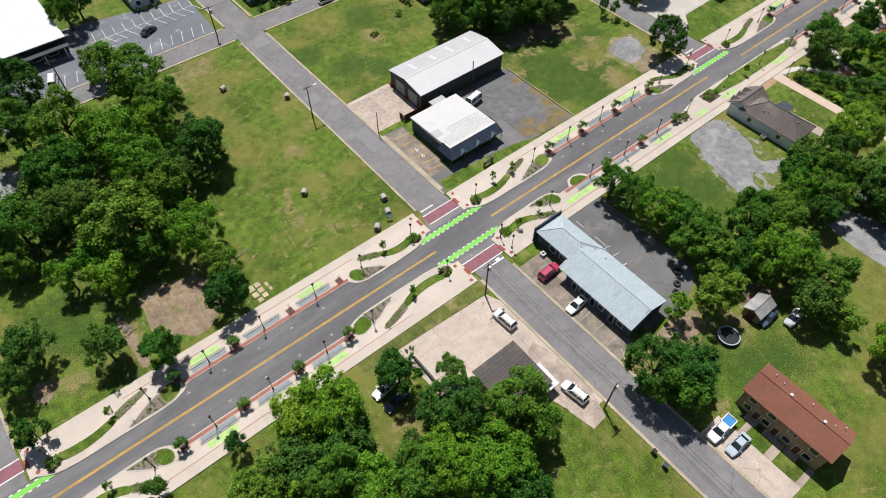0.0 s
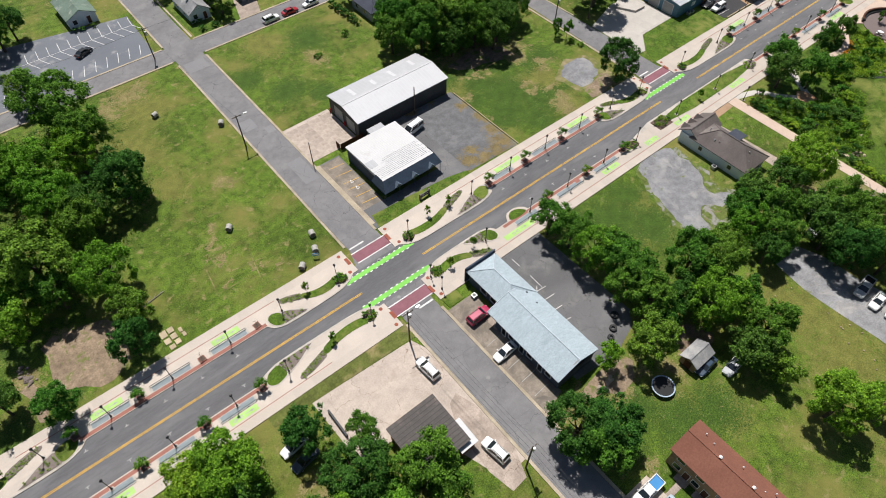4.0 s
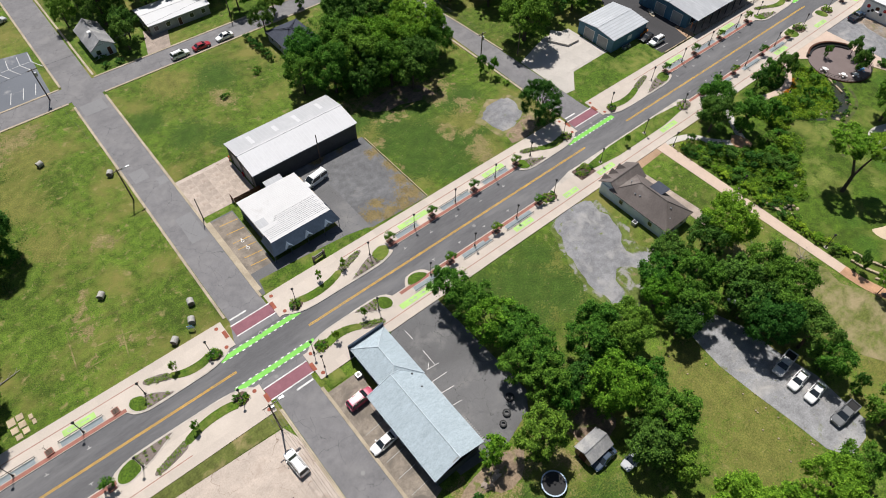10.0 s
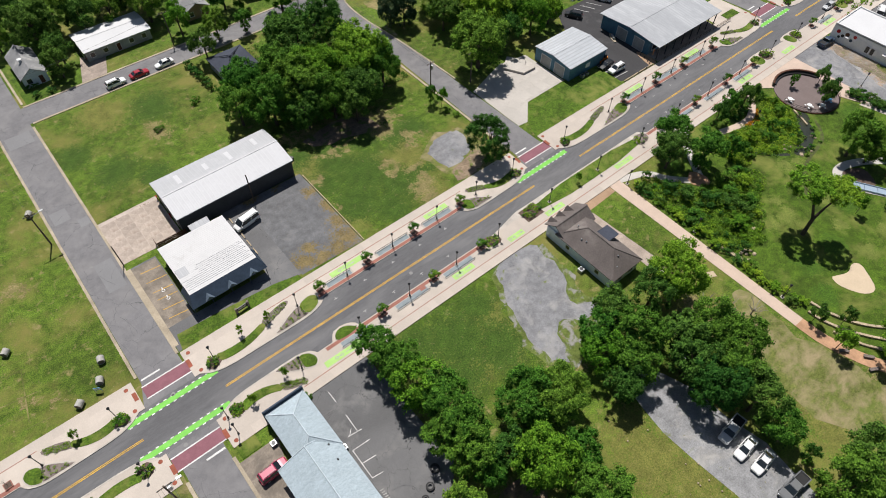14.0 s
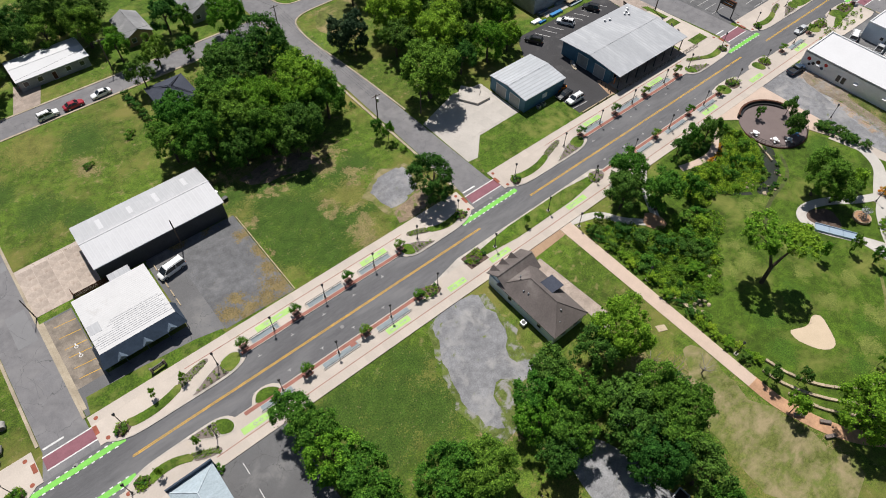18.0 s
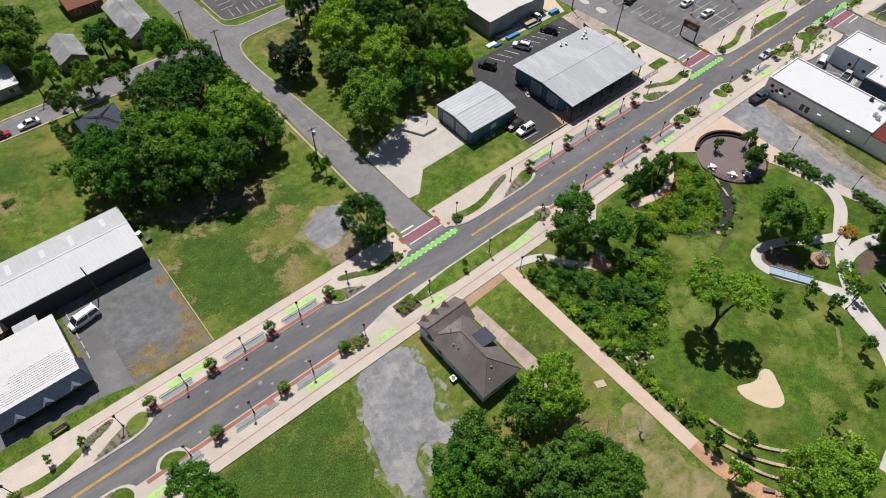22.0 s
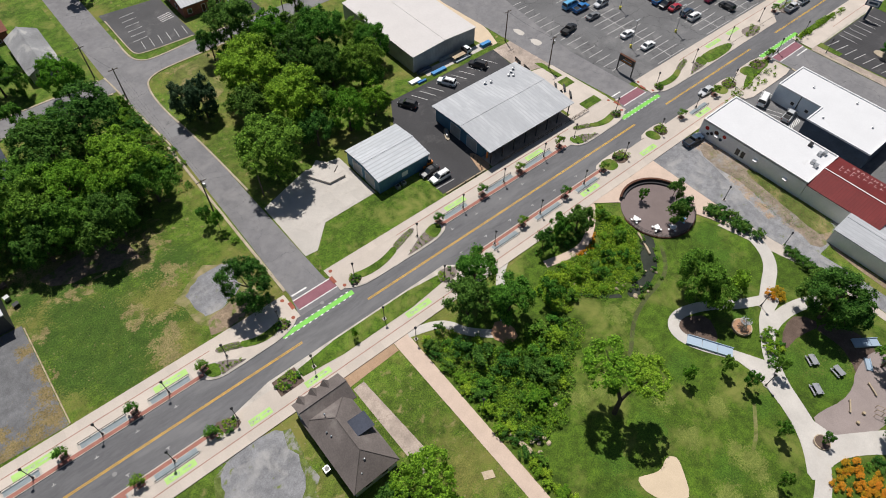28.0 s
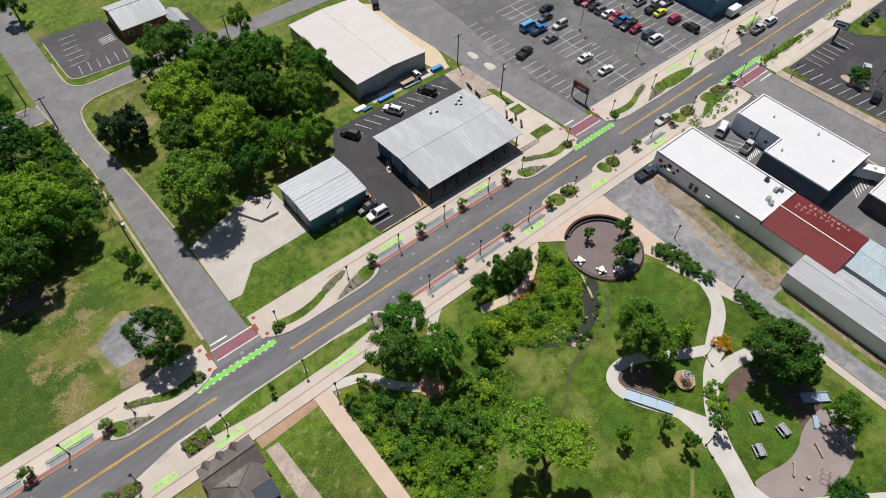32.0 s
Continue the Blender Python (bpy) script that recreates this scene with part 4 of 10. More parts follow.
sheet("alley_verge", [(228.3, 47.2), (233.2, 46.8), (233.2, 9.6), (222.5, 9.6), (222.5, 22), (224.5, 30), (226.9, 38)], 0.018, GRAVEL, "bare tan soil and weeds beside the gravel alley", "dirt")
patch("dirt", [(227.9, 42.9), (232.2, 43.4), (232.0, 32.6), (232.0, 19.0), (231.0, 12.0), (226.4, 10.2), (223.8, 10.6), (224.0, 14.7), (226.0, 24.5), (227.2, 34.5)], 0.034, ALLEYSOIL, "bare tan soil strewn with gravel along the white building", "dirt", 0.8)
patch("weeds", [(230.6, 32.2), (232.8, 30.9), (233.0, 20.3), (233.0, 11.8), (228.0, 10.8), (227.4, 16.6), (229.2, 23.5)], 0.042, DRYGRASS, "green weeds along the white building", "grass", 0.9)
patch("dirt", [(229.1, 13.6), (225.6, 9.4), (225.0, 1.0), (224.6, -12), (226.2, -12), (226.2, 1.9), (226.4, 10.4), (230.5, 11.2)], 0.036, DIRT, "strip of brown soil beside the metal shed", "dirt", 0.4)
sheet("side_walk", [(283.6, 47.2), (286.4, 47.2), (289.2, -60), (285.6, -60)], 0.1, OLDCONCRETE, "worn concrete walk along the side street", "pavement")
sheet("verge_east", [(286.6, 47.2), (288.6, 47.2), (288.6, 41.0), (286.8, 41.0)], 0.09, LAWN, "small bright verge by the car park", "grass")
sheet("lot_walk", rect(288.8, 46.8, 346, 47.4), 0.1, KERB, "pale kerb along the car park", "kerb")
sheet("south_lot_east", [(286.4, 46.6), (345, 46.6), (345, 6), (289, 6)], 0.04, NEWASPHALT, "dark asphalt car park", "car park")
sheet("behind_shop_yard", [(245.2, 47.2), (272.2, 47.2), (274.5, -60), (245.2, -60)], 0.03, LOTASPHALT, "asphalt yard between white buildings", "yard")
sheet("alley_walk", [(213.0, 27), (217.6, 26.4), (219.4, 8.4), (218.8, -60), (217.4, -60), (217.8, 8)], 0.05, CONCRETE, "narrow concrete walk beside the alley", "path")

# ---- pavements ----
NORTH = ((-300, -37.6), (-29.7, 48.2), (57.0, 135.6), (144.4, 226.4), (236.2, 560))
SOUTH = ((-300, -37.6), (-29.7, 47.6), (56.2, 271.6), (284.2, 560))
walks = []
for i, (a, b) in enumerate(NORTH):
    walks.append((sheet("pavement", rect(a, 62.4, b, 68.3), 0.16, CONCRETE, "pale concrete pavement with red brick bands", "pavement"), a, b, 1))
for i, (a, b) in enumerate(SOUTH):
    walks.append((sheet("pavement", rect(a, 47.25, b, 53.2), 0.16, CONCRETE, "pale concrete pavement with red brick bands", "pavement"), a, b, -1))


def off(sy, v):
    return MID + sy * v


def flat(form, x0, y0, x1, y1, z, t=0.02):
    return form.box(x0, y0, z - t, x1, y1, z)


PARKING = ((1, -8.0, 28.6), (1, 81.0, 118.4), (1, 167.0, 206.0), (-1, -9.8, 23.6), (-1, 77.0, 113.0), (-1, 164.5, 208.0))
for sy, a, b in PARKING:
    band = Form()
    flat(band, a, off(sy, 4.75), b, off(sy, 5.45), 0.166)
    tagged(part("brick_band", band, BRICKPAVE), "band of red brick paving along the kerb", "paving", "brick bands", "structure")
for sy, segs in ((1, NORTH), (-1, SOUTH)):
    for a, b in segs:
        if b - a > 60 and a > -200:
            b = min(b, 330)
            g = 16 if sy > 0 else 14
            line = Form()
            flat(line, a + g, off(sy, 8.58), b - g, off(sy, 8.71), 0.167)
            tagged(part("brick_line", line, BRICKPAVE), "thin line of red bricks along the pavement", "paving", "brick bands", "structure")

# kerb bulbs at the corners: concrete apron, kerb, tear-shaped island and outer bed
CORNERS = ((47.9, -1, 1, 0.0), (57.2, 1, 1, 3.2), (-29.6, 1, 1, 3.2), (135.6, -1, 1, 0.0), (144.4, 1, 1, 3.2), (226.6, -1, 1, 0.0), (236.0, 1, 1, 2.0),
           (47.6, -1, -1, 3.2), (56.2, 1, -1, 0.0), (-29.6, 1, -1, 0.0))


def bulb(cx, sx, sy, du):
    k = 1 + 0.13 * du

    def w(u, v):
        return (cx + sx * u, off(sy, v))

    def far(u):
        return u if u < 4.6 else 4.6 + (u - 4.6) * k

    def bed(name, pts, z, material, label, category, soft_=1):
        return sheet(name, rounded([w(far(u), v) for u, v in pts], smooth=soft_), z, material, label, category, deep=0.1)

    bed("kerb_bulb", [(0.4, 5.0), (1.2, 4.3), (2.6, 3.5), (5.0, 2.85), (9.7, 2.75), (15.2, 2.7), (17.2, 2.9), (18.8, 3.7), (19.4, 4.7), (20.6, 5.2)], 0.155, CONCRETE, "pale concrete kerb extension", "pavement")
    bed("street_kerb", [(1.2, 4.25), (2.6, 3.45), (5.0, 2.8), (9.7, 2.7), (15.2, 2.65), (17.2, 2.85), (18.8, 3.65), (18.6, 3.8), (17.1, 3.1), (15.2, 2.9), (9.7, 2.95), (5.0, 3.05), (2.7, 3.7), (1.4, 4.4)], 0.17, KERB, "raised curved concrete kerb", "kerb")
    bed("island_kerb", [(11.0, 2.95), (14.2, 2.9), (16.5, 2.95), (18.4, 3.7), (19.0, 5.6), (18.0, 6.7), (16.0, 6.0), (13.9, 4.95)], 0.20, KERB, "rounded concrete kerb round a planting island", "kerb")
    bed("grass_island", [(16.5, 3.15), (17.4, 3.4), (18.2, 3.9), (18.7, 5.0), (18.6, 5.8), (17.9, 6.4), (17.0, 6.2), (16.1, 5.7), (16.2, 4.4)], 0.25, LAWN, "small grass island in the pavement", "grass")
    bed("mulch_island", [(11.5, 3.05), (14.2, 3.1), (15.6, 3.1), (16.6, 3.15), (16.5, 4.4), (16.2, 5.8), (15.2, 5.4), (14.0, 4.75), (12.6, 3.7)], 0.245, MULCHGREY, "weathered bark mulch planting island", "mulch")
    bed("mulch_bed", [(11.0, 5.5), (12.0, 5.9), (13.1, 6.4), (14.3, 7.0), (15.3, 7.5), (15.3, 8.2), (14.2, 8.2), (13.0, 7.9), (12.0, 7.5), (11.0, 7.0)], 0.215, MULCHGREY, "curved bark mulch planting bed", "mulch")
    bed("grass_bed", [(4.6, 4.6), (5.6, 4.25), (7.0, 4.15), (8.3, 4.3), (9.6, 4.7), (11.3, 5.55), (11.2, 6.95), (9.3, 6.1), (8.0, 5.85), (6.8, 5.8), (5.4, 5.95), (4.4, 6.3)], 0.222, LAWN, "curved grass bed beside the pavement", "grass")
    bed("corner_bed", [(2.6, 4.0), (3.4, 3.8), (4.4, 4.3), (4.9, 4.8), (4.6, 6.1), (3.6, 6.3), (2.6, 6.1), (2.2, 5.0)], 0.216, MULCH, "small mulch bed at the street corner", "mulch")
    # iron-red tactile plates at the crossing
    t = Form()
    x, y = w(0.15, 7.6)
    flat(t, x - 0.35, y - 0.85, x + 0.35, y + 0.85, 0.176)
    tagged(part("tactile_plate", t, TERRACOTTA), "iron-red tactile paving at the crossing", "paving", "tactile plates", "structure")
    for u, v in ((0.9, 9.6), (1.2, 5.2)):
        c = Form()
        x, y = w(u, v)
        c.tube((x, y, 0.15), (x, y, 0.178), 0.36, n=16)
        tagged(part("round_plate", c, TERRACOTTA), "round iron-red plate in the pavement", "cover", "round plates", "structure")


for c in CORNERS:
    bulb(*c)

# planting strips on the far side of the second block
sheet("kerb_strip", [(116, 53.0), (124.5, 54.75), (163, 54.75), (165, 53.2), (165, 52.0), (116, 52.0)], 0.155, KERB, "pale concrete kerb strip", "kerb")
sheet("grass_strip", rounded([(129.5, 54.4), (161.8, 54.4), (160.5, 51.0), (129.5, 51.0)], smooth=1), 0.2, LAWN, "long strip of mown grass by the kerb", "grass")
sheet("mulch_bed", [(124.8, 54.2), (129.3, 54.4), (129.3, 51.0), (124.8, 51.0)], 0.205, MULCH, "dark mulch bed with round shrubs", "mulch")
sheet("mulch_bed", rounded([(160.8, 54.4), (164.6, 53.6), (163.8, 51.2), (159.8, 51.2)], smooth=1), 0.206, MULCHGREY, "mulch bed at the end of the grass strip", "mulch")
sheet("mulch_bed", rounded([(113.4, 54.0), (117.4, 53.0), (117.6, 50.8), (114.4, 51.0)], smooth=1), 0.206, MULCH, "dark mulch bed with round shrubs", "mulch")
sheet("kerb_bulb", rounded([(78.4, 52.6), (78.9, 53.8), (79.8, 54.9), (81.8, 55.2), (83.8, 54.4), (84.6, 52.8)], smooth=1), 0.156, CONCRETE, "pale rounded kerb extension", "pavement")
sheet("grass_bed", rounded([(79.2, 53.0), (79.8, 54.2), (80.8, 54.8), (82.2, 54.6), (83.4, 53.7), (83.8, 52.9), (81.5, 52.6)], smooth=1), 0.2, LAWN, "small leaf-shaped grass island", "grass")
for x0, x1 in ((207.0, 214.6), (222.6, 228.4), (248.5, 256.0), (260, 269)):
    sheet("kerb_bulb", rounded([(x0 - 2, 53.0), (x0, 54.6), (x1, 54.6), (x1 + 2, 53.0)], smooth=1), 0.154, CONCRETE, "pale concrete kerb extension", "pavement")
    sheet("grass_bed", rounded([(x0, 54.2), ((x0 + x1) / 2, 54.2), ((x0 + x1) / 2, 50.8), (x0 + 0.6, 50.8)], smooth=2), 0.2, LAWN, "small grass bed by the kerb", "grass")
    sheet("mulch_bed", rounded([((x0 + x1) / 2, 54.2), (x1, 54.2), (x1, 51.0), ((x0 + x1) / 2, 50.8)], smooth=2), 0.206, MULCH, "small mulch bed with low shrubs", "mulch")
for x0, x1 in ((256, 268), (275, 281), (293, 300)):
    sheet("mulch_bed", rounded([(x0, 60.6), (x1, 60.6), (x1 + 2, 63.2), (x0 + 1, 64.6)], smooth=2), 0.2, MULCHGREY if x0 != 256 else LAWN, "planted bed beside the pavement", "mulch")
sheet("kerb_bulb", [(250, 62.3), (252, 60.3), (288, 60.3), (290, 62.3)], 0.154, CONCRETE, "pale concrete kerb extension", "pavement")
sheet("grass_bed", rounded([(255.6, 48.6), (256.2, 49.9), (263.4, 52.8), (271.2, 53.0), (269.9, 50.7), (262.6, 50.1)], smooth=1), 0.204, LAWN, "curved grass bed by the street", "grass")
sheet("south_bed", rounded([(252.4, 48.6), (264, 48.6), (271.4, 47.8), (271.4, 45.6), (261.9, 45.6), (252.0, 45.8)], smooth=1), 0.2, CONCRETE, "paved strip with shrubs before the white building", "pavement")
sheet("grass_bed", rounded([(286, 53.2), (304, 53.2), (304, 51.4), (286, 51.6)], smooth=1), 0.2, LAWN, "narrow grass bed by the street", "grass")
sheet("corner_lawn", rect(56.4, 44.8, 59.8, 47.5), 0.10, LAWN, "square of bright green grass", "lawn")
sheet("verge_south", [(20, 45.2), (46.6, 44.2), (48.0, 44.0), (48.2, 48.6), (46.2, 48.4), (45.8, 47.5), (20, 47.5)], 0.06, DRYGRASS, "rough grass verge", "grass")
sheet("terrace_lawn", rect(219.2, 68.5, 224.6, 71.0), 0.1, LAWN, "small square lawn by the shop", "lawn")
sheet("terrace_lawn", rect(221.2, 77.4, 224.6, 80.2), 0.1, LAWN, "small square lawn by the shop", "lawn")
sheet("terrace_lawn", [(222.2, 89.2), (222.6, 81.4), (224.2, 81.2), (223.8, 88.2)], 0.1, LAWN, "long lawn strip by the shop", "lawn")
sheet("verge_east", [(184.5, 100.4), (223.2, 100.2), (223.0, 101.6), (197.5, 102.2), (190, 106), (184.5, 104)], 0.055, LAWN, "bright grass strip behind the car park", "grass")

# ---- the park ----
patch("park_lawn", [(148, 46), (197, 47), (200, 38), (216, 26), (217, 8), (216, -24), (150, -24), (148, 0)], 0.014, PARKGRASS, "smooth dark green park lawn", "lawn", 0.2)
sheet("plaza", [(196.6, 48.0), (217.6, 48.0), (217.6, 26.4), (214.4, 26.0), (212, 32), (202, 44)], 0.12, PLAZA, "peach concrete plaza", "pavement")
PX, PY, PR = 206.9, 37.6, 7.6
disc = Form()
disc.prism([(PX + PR * math.cos(2 * math.pi * i / 64), PY + PR * math.sin(2 * math.pi * i / 64)) for i in range(64)], -0.6, 0.22)
tagged(part("plaza_disc", disc, PAVER), "round terrace of mauve-brown pavers", "terrace", "", "structure")


def ribbon(name, pts, width, z, material, label, category, closed=False):
    """A path of even width along a smoothed line."""
    p = [Vector(q) for q in pts]
    for _ in range(3):
        out = [p[0]] if not closed else []
        for a, b in (zip(p, p[1:]) if not closed else zip(p, p[1:] + p[:1])):
            out += [a.lerp(b, 0.25), a.lerp(b, 0.75)]
        p = out if closed else out + [p[-1]]
    n = len(p)
    left, right = [], []
    for i, q in enumerate(p):
        a = p[i - 1] if (i or closed) else q
        b = p[(i + 1) % n] if (i < n - 1 or closed) else q
        d = (b - a).normalized()
        s = Vector((-d.y, d.x)) * width / 2
        left.append(q + s)
        right.append(q - s)
    form = Form()
    vs = [(*q, z - 0.1) for q in left] + [(*q, z - 0.1) for q in right] + [(*q, z) for q in left] + [(*q, z) for q in right]
    fs = []
    for i in range(n if closed else n - 1):
        j = (i + 1) % n
        fs += [(2 * n + i, 3 * n + i, 3 * n + j, 2 * n + j), (i, 2 * n + i, 2 * n + j, j), (n + i, n + j, 3 * n + j, 3 * n + i)]
    form.add(vs, fs)
    return tagged(part(name, form, material), label, category, "", "structure")


ribbon("park_path", [(216.6, 26), (216.2, 20), (213.4, 14.6), (207.5, 11.8), (203, 9.4)], 2.6, 0.06, PATHCONC, "pale curving concrete path", "path")
ribbon("park_path", [(204.5, 10.6), (199.5, 13.2), (194.5, 17.2), (189, 19.2), (185.8, 17.6), (186.2, 13.6), (190, 7.8), (192.8, 2.4)], 2.0, 0.064, PATHCONC, "pale curving concrete path", "path")
ribbon("park_path", [(212.5, 4.2), (206.5, 6.6), (200, 6.8), (195.6, 4.2), (192.0, -0.4), (190.2, -4.5), (187.8, -9.5), (183.5, -13.8), (176, -17), (166, -19)], 2.5, 0.068, PATHCONC, "pale curving concrete path", "path")
ribbon("park_path", [(206.8, 9.8), (201.5, 8.6), (197.4, 5.6)], 2.2, 0.072, PATHCONC, "pale curving concrete path", "path")
ribbon("park_path", [(186.5, -10.5), (191.5, -13.8), (197, -17.5), (206, -24)], 2.6, 0.074, PATHCONC, "pale curving concrete path", "path")
ribbon("park_path", [(197.9, 50), (197.2, 47), (193.2, 43.6), (188.1, 40.6), (183.1, 41.1), (178.5, 42.4)], 1.7, 0.07, PLAZA, "pale curving garden path", "path")
patch("patio", [(189.8, -7.6), (192.5, -7.9), (196.9, -9.2), (200.4, -9.2), (203.8, -7.8), (209.6, -7.6), (211.0, -9.3), (211.8, -12.6), (208.3, -14.7), (204.4, -16.3), (200.0, -16.2), (194.8, -15.3), (191.9, -14.1), (189.7, -11.6)], 0.05, COURT, "pale mauve play court surface", "patio", 0.15)
patch("sand_bed", [(160.2, 4.6), (161.6, 4.0), (163.2, 3.2), (164.6, 3.1), (165.8, 3.6), (167.0, 3.5), (167.7, 2.4), (166.2, 0.0), (164.6, -2.2), (162.9, -2.4), (161.2, -1.2), (160.2, 0.8), (159.6, 2.8)], 0.05, SAND, "smooth pear-shaped patch of pale sand", "sand", 0.02)
patch("mulch_ring", [(186.4, 18.4), (190, 17.8), (193.4, 15.4), (191.5, 11.4), (188.6, 10.8), (187.2, 14)], 0.05, MULCH, "brown mulch inside a path loop", "mulch", 0.2)
patch("mulch_edge", [(203, 2), (208, 0.8), (206.6, 5), (202, 5.2), (197.4, 2.4)], 0.045, MULCH, "brown mulch under a spreading tree", "mulch", 0.3)
patch("stream", [(199.8, 34.4), (198, 31.4), (196, 28.6), (192.4, 26.5), (188.6, 26.1), (185.6, 26.5), (185.7, 28), (189.5, 28.4), (192.4, 29.2), (194.0, 31.2), (196.0, 33.2), (198.2, 35)], 0.04, WATER, "murky garden stream with weedy banks", "stream", 0.5)
ribbon("brook", [(184.4, 28.2), (182.4, 29.5), (179.5, 32.4), (176.9, 35.5), (175.4, 36.8)], 0.8, 0.04, WATER, "narrow brook between weeds", "stream")
patch("pond", [(198.8, 35.4), (200.2, 33.4), (198.4, 31.0), (196.8, 31.4), (197.4, 33.6)], 0.046, WATER, "small murky pond under the terrace", "pond", 0.3)
sheet("path_junction", rounded([(189.5, 7.5), (189.8, 3.2), (188.9, -0.5), (187.6, -4.4), (185.7, -7.7), (183.8, -9.9), (180.5, -12.6), (182.6, -14.3), (184.2, -13.8), (186.3, -14.0), (188.9, -14.9), (192.2, -17.1), (195.1, -19.7), (196.3, -19.1),
      (194.2, -17.0), (192.4, -15.0), (191.0, -13.0), (190.2, -11.1), (189.8, -7.4), (190.3, -3.8), (191.3, -0.5), (193.1, 3.8)], smooth=1), 0.085, PATHCONC, "pale concrete path junction", "path")
patch("mulch_ring", [(186.4, -9.6), (187.9, -9.7), (188.3, -11.2), (188.0, -12.2), (186.7, -12.2), (186.1, -10.8)], 0.1, MULCHGREY, "round mulch bed in the path", "mulch", 0.02)
patch("mulch_slope", [(206.2, 1.6), (210.7, -0.6), (211.4, -6.4), (209.9, -8.6), (203.2, -8.4), (205.0, -6.4), (206.2, -4.1), (206.4, -1.8)], 0.048, MULCH, "brown mulch slope beside the play court", "mulch", 0.2)
ribbon("muddy_swale", [(199.8, 31.0), (196.3, 26.8), (192.3, 25.4), (187.3, 25.0), (182.2, 23.4), (178.6, 20.9), (175.8, 18.9)], 0.8, 0.022, WETSOIL, "dark muddy swale across the lawn", "mud")
ribbon("worn_trail", [(185.0, 0.0), (182.9, -1.6), (180.1, -3.6), (178.0, -4.4)], 0.6, 0.024, WORNSAND, "narrow bare trail worn in the lawn", "path")
ribbon("worn_trail", [(170.1, -11.5), (168.3, -13.3), (167.6, -15)], 0.5, 0.024, WORNSAND, "narrow bare trail worn in the lawn", "path")
ribbon("side_kerb", [(170, 146.9), (157.7, 146.6), (149.0, 146.5), (145.6, 146.0), (143.1, 144.8), (141.8, 142.8), (141.0, 137.6), (141.1, 130.0), (142.0, 122.2), (142.8, 112), (143.5, 96)], 0.4, 0.12, OLDKERB, "sandy worn curved kerb", "kerb")
ribbon("side_kerb", [(143.0, 166), (142.8, 156.5), (144.4, 153.1), (147.5, 152.1), (155.0, 152.6), (160.5, 153.0), (172, 153.2)], 0.4, 0.12, OLDKERB, "sandy worn curved kerb", "kerb")
ribbon("lot_kerb", [(144.2, 176), (144.2, 160), (144.6, 156.6), (147, 155.6), (160, 155.0)], 0.3, 0.14, OLDKERB, "sandy kerb round the church car park", "kerb")
sheet("verge_church", [(143.4, 160), (143.2, 156.6), (144.7, 153.4), (147.5, 152.4), (160.5, 153.2), (160.4, 154.9), (147, 155.4), (144.4, 157)], 0.06, LAWN, "bright strip of grass round the car park", "grass")
ribbon("side_kerb", [(134.6, 152), (135.3, 144), (135.6, 134), (136.6, 124), (136.9, 119)], 0.4, 0.12, OLDKERB, "sandy worn curved kerb", "kerb")
ribbon("flagstone_walk", [(146.4, 3.4), (146.4, -1), (147.2, -4.5), (148.6, -9), (151.5, -14), (158, -20)], 2.5, 0.055, FLAGSTONE, "orange flagstone walk", "path")
patch("brick_court", [(159.2, 37.4), (163.0, 39.6), (164.2, 34.6), (161.1, 33.6)], 0.08, FLAGSTONE, "small orange stone court under trees", "patio", 0.2)
ribbon("park_path", [(174.8, 49), (171.2, 47.2), (168, 44), (164.6, 39.4), (162.4, 36)], 1.7, 0.066, PATHCONC, "pale path into the trees", "path")
ribbon("park_path", [(148.4, 47.2), (154.8, 45.1), (156.7, 40.9), (160.2, 37.5), (162, 36)], 1.7, 0.062, PATHCONC, "pale path into the trees", "path")
# ---- buildings ----
def walls(b, x0, y0, x1, y1, h, material, t=0.25, z0=0.0):
    """Four walls, each a part of its own."""
    for n, q in (("wall", (x0, y0, x1, y0 + t)), ("wall", (x0, y1 - t, x1, y1)), ("wall", (x0, y0 + t, x0 + t, y1 - t)), ("wall", (x1 - t, y0 + t, x1, y1 - t))):
        part(n, Form().box(q[0], q[1], z0, q[2], q[3], h), material, b)


def opening(b, name, side, a0, a1, z0, z1, at, frame_mat=None, pane_mat=None):
    """A window or door set in a wall. side: x or y is constant at 'at'; sign gives the outward way."""
    ax, sg = side
    f, g = Form(), Form()
    w = 0.09
    o = 0.05 * sg

    def bx(form, p0, p1, q0, q1, d0, d1):
        if ax == "y":
            form.box(p0, at + d0, q0, p1, at + d1, q1)
        else:
            form.box(at + d0, p0, q0, at + d1, p1, q1)
    bx(f, a0 - w, a1 + w, z1, z1 + w, -o, o * 1.4)
    bx(f, a0 - w, a1 + w, z0 - w, z0, -o, o * 1.8)
    bx(f, a0 - w, a0, z0, z1, -o, o * 1.4)
    bx(f, a1, a1 + w, z0, z1, -o, o * 1.4)
    bx(g, a0, a1, z0, z1, -o, o * 0.6)
    fr = part(name, f, frame_mat or TRIM, b)
    part("pane" if name == "window" else "leaf", g, pane_mat or GLASS, fr)


